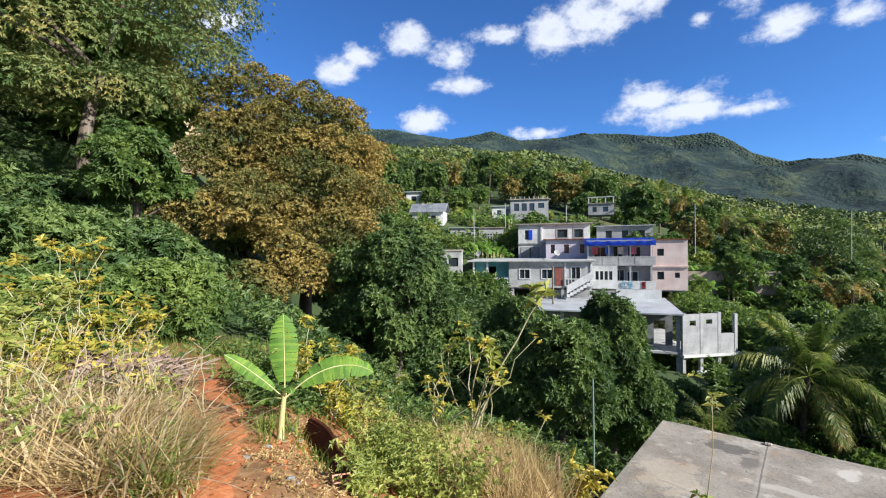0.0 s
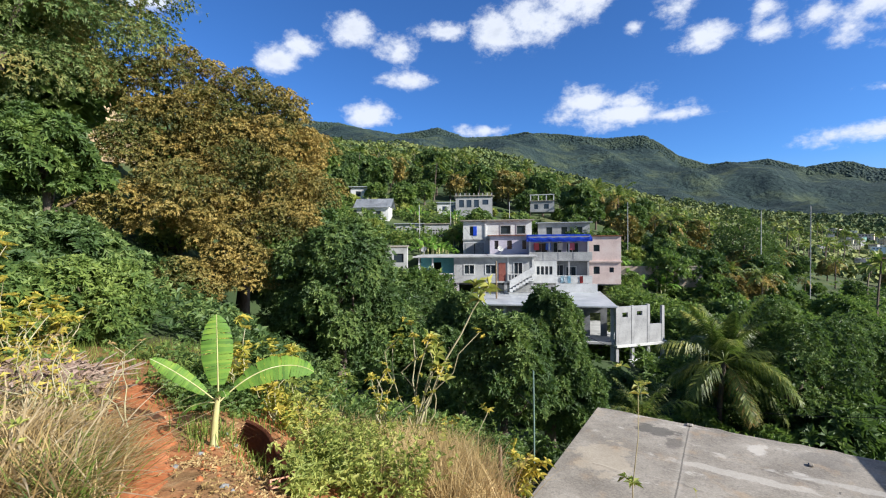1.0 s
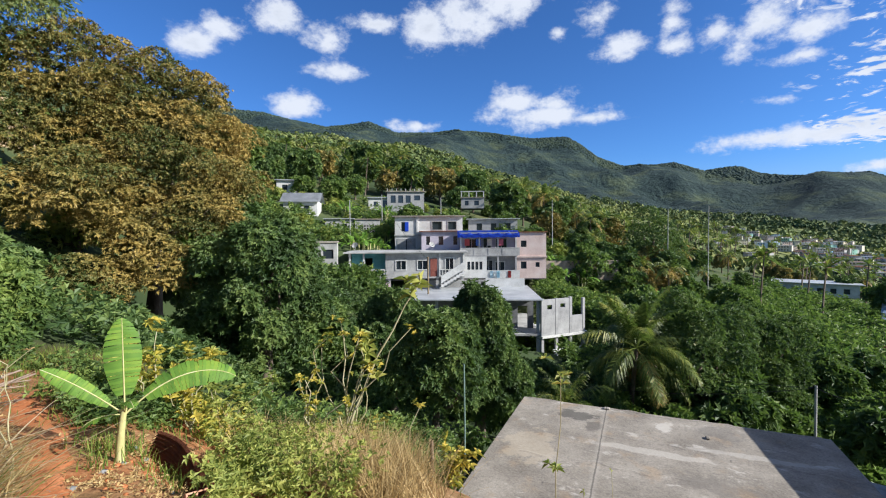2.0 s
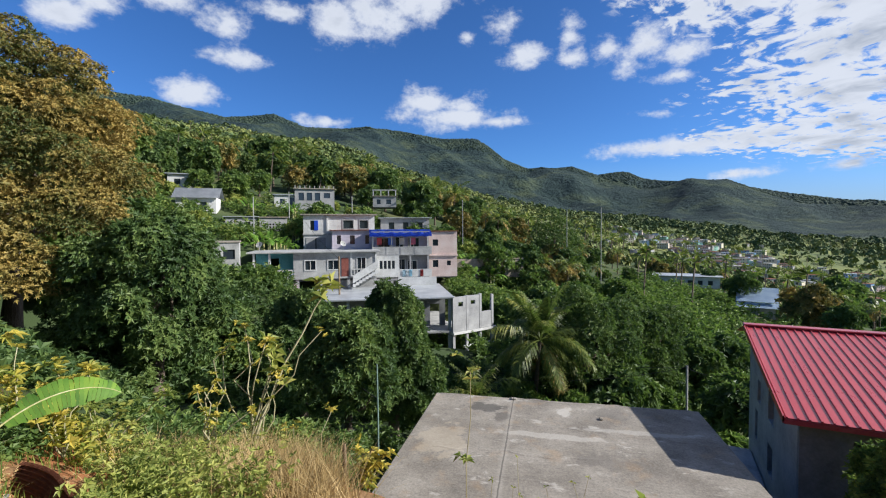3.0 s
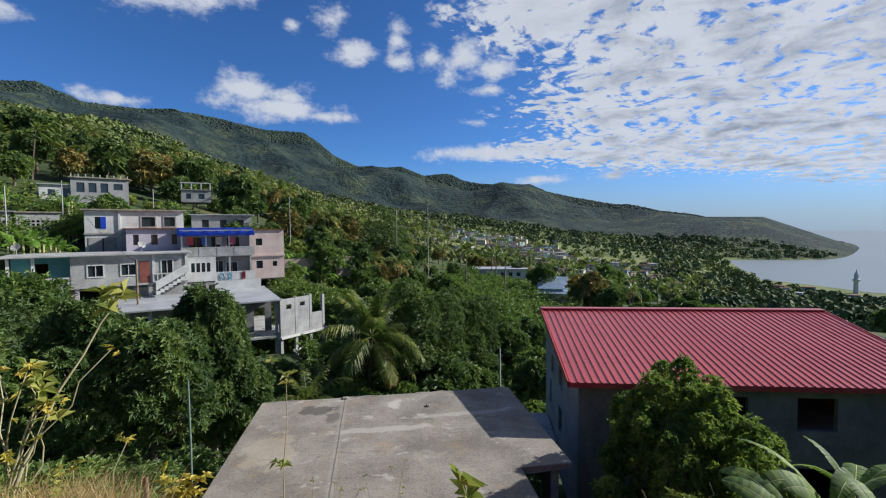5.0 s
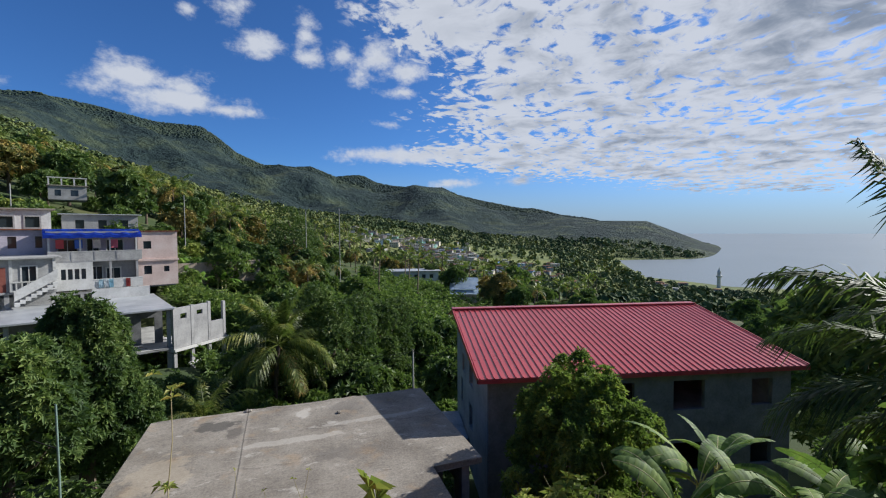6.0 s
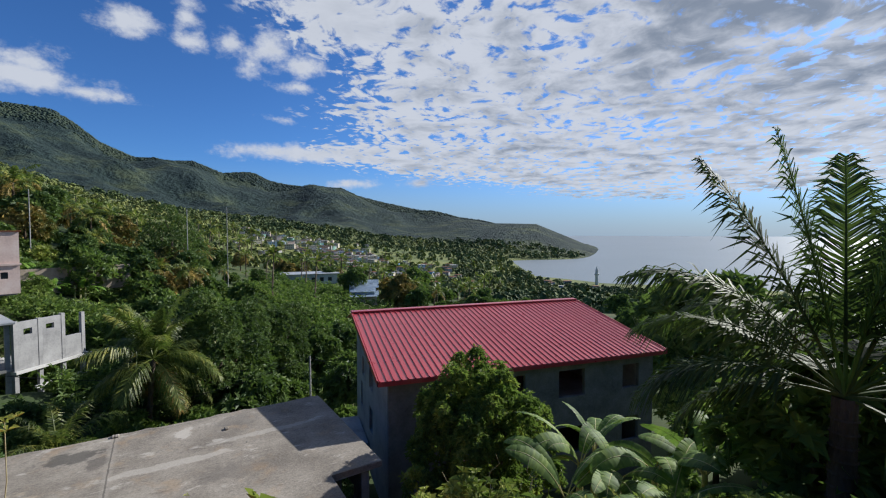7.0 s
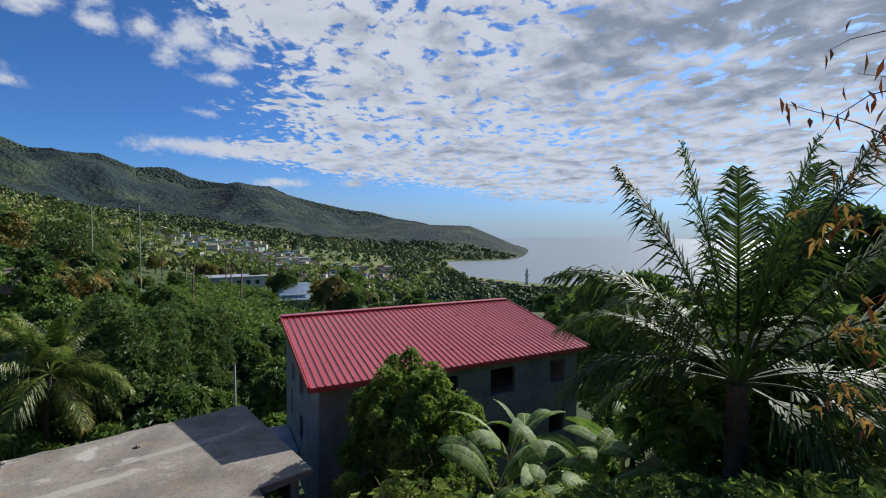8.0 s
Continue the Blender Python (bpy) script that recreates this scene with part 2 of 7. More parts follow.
def soil(n):
    p = world_place(n)
    broad = n.noise(p, 0.35, 4.0, 0.6)
    fine = n.noise(p, 6.0, 6.0, 0.7)
    red = n.ramp(fine, [(0.3, (0.20, 0.065, 0.025)), (0.52, (0.36, 0.125, 0.045)), (0.72, (0.47, 0.21, 0.09))])
    litter = n.ramp(fine, [(0.3, (0.13, 0.075, 0.03)), (0.55, (0.27, 0.16, 0.075)), (0.75, (0.42, 0.31, 0.17))])
    meadow = n.ramp(n.noise(p, 0.02, 5.0, 0.6), [(0.3, (0.07, 0.10, 0.04)), (0.48, (0.14, 0.17, 0.06)), (0.66, (0.24, 0.25, 0.085))])
    far = n.ramp(n.noise(p, 0.05, 5.0, 0.6), [(0.3, (0.03, 0.05, 0.02)), (0.5, (0.055, 0.08, 0.03)), (0.7, (0.11, 0.11, 0.045))])
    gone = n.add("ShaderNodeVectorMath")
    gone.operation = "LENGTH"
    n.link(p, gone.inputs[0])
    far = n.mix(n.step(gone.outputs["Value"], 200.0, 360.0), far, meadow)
    # beyond 700 m the haze over the ridge is painted in as dark blue-green
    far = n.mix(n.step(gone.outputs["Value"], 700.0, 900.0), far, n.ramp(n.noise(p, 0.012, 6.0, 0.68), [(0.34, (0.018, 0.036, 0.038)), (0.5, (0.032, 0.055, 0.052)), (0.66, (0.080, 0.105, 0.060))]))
    near = n.mix(n.step(broad, 0.36, 0.58), litter, red)
    # canopy relief of the distant woods
    crowns = n.add("ShaderNodeTexVoronoi")
    n.link(p, crowns.inputs["Vector"])
    crowns.inputs["Scale"].default_value = 0.085
    canopy = n.math("ADD", n.math("MULTIPLY", n.math("SUBTRACT", 1.0, crowns.outputs["Distance"]), 5.0), n.math("MULTIPLY", n.noise(p, 0.035, 6.0, 0.7), 42.0))
    height = n.math("ADD", n.math("MULTIPLY", fine, 0.04), n.math("MULTIPLY", n.math("MULTIPLY", canopy, n.step(gone.outputs["Value"], 600.0, 950.0)), 1.1))
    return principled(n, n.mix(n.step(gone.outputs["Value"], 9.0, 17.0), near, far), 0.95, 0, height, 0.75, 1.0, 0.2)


SOIL = material("soil", soil)
DIRT = mottled("red_dirt", (0.30, 0.095, 0.035), (0.43, 0.155, 0.06), (0.53, 0.23, 0.11), 1.6, 0.95, 0.7, 0.03, specular=0.15)


def water(n):
    p = n.scaled(world_place(n), 0.05, 0.05, 0.05)
    h = n.noise(p, 3.0, 6.0, 0.6)
    col = n.mix(n.noise(p, 0.12, 3.0, 0.5), (0.20, 0.24, 0.27), (0.25, 0.29, 0.32))
    return principled(n, col, 0.34, 0, h, 0.3, 1.0, 0.10)


WATER = material("sea_water", water)


# ---- geometry helpers ----
def mesh_object(name, verts, faces, mat, parent=None, smooth=False):
    """A mesh from arrays of vertices and equal-sided faces."""
    verts, faces = np.asarray(verts, dtype=np.float32), np.asarray(faces, dtype=np.int32)
    me = bpy.data.meshes.new(name)
    me.vertices.add(len(verts))
    me.vertices.foreach_set("co", verts.ravel())
    sides = faces.shape[1]
    me.loops.add(faces.size)
    me.loops.foreach_set("vertex_index", faces.ravel())
    me.polygons.add(len(faces))
    me.polygons.foreach_set("loop_start", np.arange(0, faces.size, sides, dtype=np.int32))
    me.polygons.foreach_set("use_smooth", np.full(len(faces), smooth))
    me.update(calc_edges=True)
    me.materials.append(mat)
    ob = new(name, me)
    ob.parent = parent
    return ob


def part(name, bm, mat, parent, label="", smooth=False):
    me = bpy.data.meshes.new(name)
    bmesh.ops.recalc_face_normals(bm, faces=bm.faces[:])
    bm.to_mesh(me)
    bm.free()
    me.materials.append(mat)
    if smooth:
        me.polygons.foreach_set("use_smooth", np.full(len(me.polygons), True))
    ob = new(name, me)
    ob.parent = parent
    return tagged(ob, label)


def thing(name, label, category, m=None, group="", kind=""):
    ob = new(name)
    ob.empty_display_size = 0.2
    if m is not None:
        ob.matrix_world = m
    return tagged(ob, label, category, group, kind)


def box(bm, x0, y0, z0, x1, y1, z1, bevel=0.0):
    vs = [bm.verts.new(c) for c in ((x0, y0, z0), (x1, y0, z0), (x1, y1, z0), (x0, y1, z0), (x0, y0, z1), (x1, y0, z1), (x1, y1, z1), (x0, y1, z1))]
    fs = [bm.faces.new([vs[i] for i in q]) for q in ((0, 3, 2, 1), (4, 5, 6, 7), (0, 1, 5, 4), (1, 2, 6, 5), (2, 3, 7, 6), (3, 0, 4, 7))]
    if bevel:
        edges = list({e for f in fs for e in f.edges})
        bmesh.ops.bevel(bm, geom=edges, offset=bevel, segments=1, affect="EDGES")
    return bm


def block(x0, y0, z0, x1, y1, z1, bevel=0.0):
    return box(bmesh.new(), x0, y0, z0, x1, y1, z1, bevel)


def tube_arrays(points, radii, sides=7):
    """A tapered tube along points."""
    pts = [Vector(p) for p in points]
    verts, faces = [], []
    for i, p in enumerate(pts):
        d = (pts[min(i + 1, len(pts) - 1)] - pts[max(i - 1, 0)]).normalized()
        a = d.orthogonal().normalized() if i == 0 else (a - d * a.dot(d)).normalized()
        b = d.cross(a)
        for k in range(sides):
            w = 2 * math.pi * k / sides
            verts.append(p + (a * math.cos(w) + b * math.sin(w)) * radii[i])
    for i in range(len(pts) - 1):
        for k in range(sides):
            j = (k + 1) % sides
            faces.append((i * sides + k, i * sides + j, (i + 1) * sides + j, (i + 1) * sides + k))
    return np.array([tuple(v) for v in verts]), np.array(faces)


def join(pieces):
    """Arrays of several pieces as one."""
    verts, faces, base = [], [], 0
    for v, f in pieces:
        verts.append(np.asarray(v))
        faces.append(np.asarray(f) + base)
        base += len(v)
    return np.concatenate(verts), np.concatenate(faces)


def polar(az, r, z=0.0):
    return Vector((r * math.sin(radians(az)), r * math.cos(radians(az)), z))


# ---- land ----
RADII = np.array([0, 4, 8, 15, 30, 60, 120, 300, 700, 1200, 1800, 3000, 5200.0])
LAND_1 = {
    -60: (-1.6, -1.5, -1.6, -1.0, 3, 25, 55, 110, 200, 300, 300, 300, 300),
    -40: (-1.6, -1.7, -1.9, -1.9, 3.6, 17, 40, 90, 180, 300, 380, 300, 300),
    -20: (-1.6, -2.1, -2.5, -3.2, -4.5, 4, 22, 60, 150, 290, 445, 300, 300),
    -5: (-1.6, -2.7, -3.8, -6.5, -9, 0, 13, 45, 140, 270, 462, 300, 300),
    12: (-1.6, -2.9, -4.3, -7.6, -12, -4, 9, 38, 125, 235, 412, 300, 200),
    25: (-1.6, -3.1, -5.0, -8.2, -13, -6, 2, 18, 65, 170, 378, 250, 100),
}
LAND_2 = {
    37: (-1.6, -3.3, -5.4, -9.5, -14.5, -11, -7, -2, 22, 95, 255, 200, 50),
    49: (-1.6, -3.5, -5.6, -10, -15, -14, -14, -14, 6, 60, 226, 100, -49),
    64: (-1.6, -3.5, -5.6, -10, -15, -16.5, -19, -30, -20, 20, 130, 0, -49),
    76: (-1.6, -3.3, -5.2, -9.5, -14, -17, -22, -36, -37, 25, 58, -49, -49),
    84: (-1.6, -3.3, -5.4, -9.6, -13, -17, -23, -40, -50, 20, -49, -49, -49),
    92: (-1.6, -3.2, -5.4, -9.4, -13, -17, -23, -42, -50, -50, -50, -50, -50),
    130: (-1.6, -2.4, -3.5, -6.0, -9, -14, -22, -42, -49, -49, -49, -49, -49),
    200: (-1.6, -1.0, 0.0, 1.0, 4, 10, 20, 20, 20, 20, 20, 20, 20),
}
LAND_AZ = np.array(list(LAND_1) + list(LAND_2) + [300.0])
LAND_Z = np.array(list(LAND_1.values()) + list(LAND_2.values()) + [LAND_1[-60]], dtype=float)
RIDGE_AZ = (-20, -9.4, -5.9, -3, 1.3, 4.5, 6.4, 8.5, 10, 15.4, 19.4, 22, 27, 31.2, 33, 34.7, 37.6, 40, 43, 46, 48.3, 49.4, 51, 53.3, 59.4, 64.6, 73.8, 80)
RIDGE_EL = (15, 14.7, 14.6, 14, 13.4, 13.9, 14.3, 13.6, 13.0, 12.9, 13.0, 12.7, 11.9, 11.9, 10.8, 9.4, 8.2, 8.0, 8.2, 7.0, 7.3, 7.2, 6.4, 6.0, 5.3, 4.2, 2.3, 1.4)
SLAB_O, SLAB_TURN, SLAB_Z = (8.25, 16.85), -39.5, -6.8
RED_O, RED_TURN = (14.2, 6.68), -53.0
SLAB_M = pose(SLAB_O[0], SLAB_O[1], SLAB_Z, 0, 0, SLAB_TURN)
FRAME_M, GREY_M, AWNING_M = pose(8.0, 43.4, -11.6, 0, 0, -19), pose(7.6, 51.6, -4.95, 0, 0, -13), pose(16.95, 52.4, -8.6, 0, 0, -17)
RED_M = pose(RED_O[0], RED_O[1], -10.9, 0, 0, RED_TURN)


def smooth(x, a, b):
    t = np.clip((x - a) / (b - a), 0, 1)
    return t * t * (3 - 2 * t)


def land(x, y):
    """Height of the ground at arrays x, y."""
    x, y = np.atleast_1d(np.asarray(x, float)), np.atleast_1d(np.asarray(y, float))
    r, az = np.hypot(x, y), np.degrees(np.arctan2(x, y))
    az = np.where(az < -60, az + 360, az)
    i = np.clip(np.searchsorted(LAND_AZ, az, side="right") - 1, 0, len(LAND_AZ) - 2)
    f = (az - LAND_AZ[i]) / (LAND_AZ[i + 1] - LAND_AZ[i])
    lr, lk = np.log(r + 6), np.log(RADII + 6)
    j = np.clip(np.searchsorted(lk, lr, side="right") - 1, 0, len(RADII) - 2)
    g = np.clip((lr - lk[j]) / (lk[j + 1] - lk[j]), 0, 1)
    z = (LAND_Z[i, j] * (1 - g) + LAND_Z[i, j + 1] * g) * (1 - f) + (LAND_Z[i + 1, j] * (1 - g) + LAND_Z[i + 1, j + 1] * g) * f
    # the mountain skyline, with its peaks and saddles
    peak = (1700 * np.tan(np.radians(np.interp(az, RIDGE_AZ, RIDGE_EL))) - 10) * (1 - 0.45 * np.abs(r - 1700) / 600)
    w = smooth(r, 1150, 1600) * (1 - smooth(r, 1950, 2700)) * (az > -20) * smooth(82 - az, 0, 6)
    z = z * (1 - w) + peak * w
    turn = np.radians(az)
    bend = 0.05 * np.sin(r / 210 + 5 * turn) + 0.03 * np.sin(r / 90 + 11 * turn + 1)
    spur = np.abs(np.sin(9.0 * (turn + bend) + 0.4)) + 0.6 * np.abs(np.sin(17.0 * (turn - bend) + 1.9)) - 0.8 + 0.3 * np.sin(x / 83 + 2 * np.sin(y / 140)) * np.sin(y / 71)
    z = z - 38 * spur * smooth(r, 700, 1150) * (1 - smooth(r, 1450, 1680)) * smooth(z, -40, 60) * smooth(78 - az, 0, 10)
    # rolling relief that grows with distance
    amp = np.clip(r, 0, 1500) * 0.005 * smooth(z, -46, -30)
    for k, w in ((0.9, 1.0), (2.3, 0.5), (5.1, 0.25)):
        q = np.clip(r, 20, 1500) / 3.2
        z = z + amp * w * np.sin(k * x / q * 1.0 + k) * np.cos(k * y / q - 1.7 * k)
    z = z + 0.05 * np.sin(x * 1.9 + 1) * np.cos(y * 2.3) * smooth(60 - r, 0, 30)
    # level ground dug for the two near buildings
    for m, x0, y0, x1, y1, level in ((SLAB_M, -0.2, -9.5, 10.6, 0.4, -10.2), (RED_M, -0.5, -0.3, 14.6, 8.2, -10.9), (FRAME_M, -1.0, -1.5, 19.0, 9.5, -12.9), (GREY_M, -5.0, -2.0, 9.8, 2.2, -8.15), (AWNING_M, -0.3, -1.6, 7.3, 3.0, -8.6)):
        inv = np.array(m.inverted())
        lx, ly = inv[0, 0] * x + inv[0, 1] * y + inv[0, 3], inv[1, 0] * x + inv[1, 1] * y + inv[1, 3]
        out = np.maximum(np.maximum(x0 - lx, lx - x1), np.maximum(y0 - ly, ly - y1))
        w = smooth(1.8 - out, 0, 1.7)
        z = np.where(z > level, z * (1 - w) + level * w, z)
    return z


def ground_at(x, y):
    return float(land(x, y)[0])


def build_land():
    az = np.radians(np.concatenate([np.arange(-70, 140, 0.7), np.arange(140, 290, 5.0)]))
    rr = np.concatenate([[0.05], np.geomspace(0.6, 600, 130), np.arange(620, 2000, 20), np.geomspace(2040, 5000, 8)])
    A, Rr = np.meshgrid(az, rr, indexing="ij")
    X, Y = Rr * np.sin(A), Rr * np.cos(A)
    Z = land(X.ravel(), Y.ravel())
    verts = np.stack([X.ravel(), Y.ravel(), Z], 1)
    na, nr = A.shape
    i, j = np.meshgrid(np.arange(na), np.arange(nr - 1), indexing="ij")
    k = (i + 1) % na
    faces = np.stack([i * nr + j, i * nr + j + 1, k * nr + j + 1, k * nr + j], -1).reshape(-1, 4)
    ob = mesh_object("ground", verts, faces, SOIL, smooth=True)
    tagged(ob, "red earth hillside with leaf litter running down to the coast", "ground", kind="structure")
    a = np.radians(np.arange(0, 360, 3.0))
    verts = np.concatenate([[[0, 0, -45.0]], np.stack([4990 * np.sin(a), 4990 * np.cos(a), np.full(len(a), -45.0)], 1)])
    faces = np.array([(0, 1 + (q + 1) % len(a), 1 + q) for q in range(len(a))])
    tagged(mesh_object("water", verts, faces, WATER), "calm grey-blue sea reaching the horizon", "sea", kind="structure")


build_land()


# ---- plants ----
rng = np.random.default_rng(7)


def unit(v):
    return v / np.maximum(np.linalg.norm(v, axis=-1, keepdims=True), 1e-9)


def leaf_arrays(base, direction, normal, length, width, droop=0.25, fold=0.25):
    """Leaves as two folded triangles each, bent down at the tip."""
    d, length, width = unit(direction), np.asarray(length)[:, None], np.asarray(width)[:, None]
    side = unit(np.cross(d, normal))
    up = np.cross(side, d)
    mid = base + d * length * 0.45
    tip = base + d * length - np.array([0, 0, 1.0]) * length * droop
    left, right = mid + side * width * 0.5 + up * width * fold, mid - side * width * 0.5 + up * width * fold
    n = len(base)
    verts = np.stack([base, left, tip, right], 1).reshape(-1, 3)
    k = np.arange(n)[:, None] * 4
    faces = np.concatenate([k + np.array([[0, 2, 1]]), k + np.array([[0, 3, 2]])], 1).reshape(-1, 3)
    return verts, faces


def rosettes(points, axes, leaves, length, width, spread=1.0, droop=0.3, rnd=rng):
    """Whorls of leaves round each axis."""
    n = len(points)
    axes = unit(axes)
    ref = np.where(np.abs(axes[:, 2:3]) < 0.9, np.array([[0, 0, 1.0]]), np.array([[1.0, 0, 0]]))
    a = unit(np.cross(axes, ref))
    b = np.cross(axes, a)
    w = (np.arange(leaves)[None, :] / leaves + rnd.random((n, 1))) * 2 * np.pi + rnd.normal(0, 0.3, (n, leaves))
    tilt = rnd.uniform(0.2, 1.1, (n, leaves, 1))
    d = (np.cos(w)[..., None] * a[:, None] + np.sin(w)[..., None] * b[:, None]) * spread + axes[:, None] * tilt
    size = rnd.uniform(0.7, 1.25, (n, leaves)) * length
    base = np.repeat(points[:, None], leaves, 1)
    nor = np.repeat(axes[:, None], leaves, 1)
    return leaf_arrays(base.reshape(-1, 3), d.reshape(-1, 3), nor.reshape(-1, 3), size.ravel(), size.ravel() * width / length, droop)


def crown_points(lumps, count, rnd, shell=0.24):
    """Points and outward axes over a crown made of lumps (x, y, z, rx, ry, rz)."""
    lumps = np.array(lumps, float)
    area = (lumps[:, 3] * lumps[:, 4] * lumps[:, 5]) ** (2 / 3)
    pick = rnd.choice(len(lumps), int(count * 1.9), p=area / area.sum())
    v = unit(rnd.normal(size=(len(pick), 3)))
    v[:, 2] = np.where(v[:, 2] < -0.45, -v[:, 2], v[:, 2])
    depth = 1 - shell * rnd.random(len(pick)) ** 1.5
    c, ra = lumps[pick, :3], lumps[pick, 3:]
    stray = rnd.random(len(pick)) < 0.08
    depth = np.where(stray, 1 + 0.24 * rnd.random(len(pick)), depth)
    p = c + v * ra * depth[:, None]
    inside = np.zeros(len(p), bool)
    for k, l in enumerate(lumps):
        q = (((p - l[:3]) / l[3:]) ** 2).sum(1)
        inside |= (q < 0.62) & (pick != k)
    p, v = p[~inside][:count], v[~inside][:count]
    return p, unit(unit(v / ra[~inside][:count]) + np.array([0, 0, 0.3]) + rnd.normal(0, 0.35, v.shape))


def lumpy(rx, ry, rz, count, size, seed, cz=0.0, low=-0.5):
    """Lumps over an ellipsoid, uneven in size."""
    rnd = np.random.default_rng(seed)
    out = [(0, 0, cz, rx * 0.62, ry * 0.62, rz * 0.62)]
    golden = math.pi * (3 - math.sqrt(5))
    for i in range(count):
        h = low + (1 - low) * (i + 0.5) / count
        w = i * golden + rnd.normal(0, 0.25)
        s = math.sqrt(max(0, 1 - h * h))
        k = rnd.uniform(0.62, 0.86)
        q = size * rnd.uniform(0.7, 1.3)
        out.append((rx * s * math.cos(w) * k, ry * s * math.sin(w) * k, cz + rz * h * k, rx * q, ry * q, rz * q * 0.85))
    return out


def tree_meshes(name, lumps, count, leaves, length, width, mat, trunk, radius, seed, limbs=6, droop=0.12, bark=None):
    """A tree: an Empty at the foot, a tapered trunk with limbs, and a crown of leaves. trunk: points from the foot up."""
    rnd = np.random.default_rng(seed)
    top = thing(name, "", "")
    pts = [Vector(p) for p in trunk]
    pieces = [tube_arrays(pts, [radius * (1.25 if i == 0 else 1 - 0.45 * i / len(pts)) for i in range(len(pts))], 9)]
    for l in sorted(lumps, key=lambda q: -q[3])[:limbs]:
        a, b = pts[-1 - (rnd.integers(0, 2) if len(pts) > 2 else 0)], Vector(l[:3])
        mid = a.lerp(b, 0.5) + Vector((rnd.normal(0, 0.1), rnd.normal(0, 0.1), -0.08)) * (b - a).length
        pieces.append(tube_arrays([a, mid, b], [radius * 0.5, radius * 0.32, radius * 0.1], 6))
    mesh_object("trunk", *join(pieces), bark or BARK, top, True)
    p, ax = crown_points(lumps, count, rnd)
    mesh_object("crown", *rosettes(p, ax, leaves, length, width, 1.0, droop, rnd), mat, top)
    return top


def put(ob, x, y, turn=0.0, size=1.0, sink=0.1, z=None):
    ob.location = (x, y, (ground_at(x, y) if z is None else z) - sink)
    ob.rotation_euler = (0, 0, radians(turn))
    ob.scale = (size, size, size)
    return ob


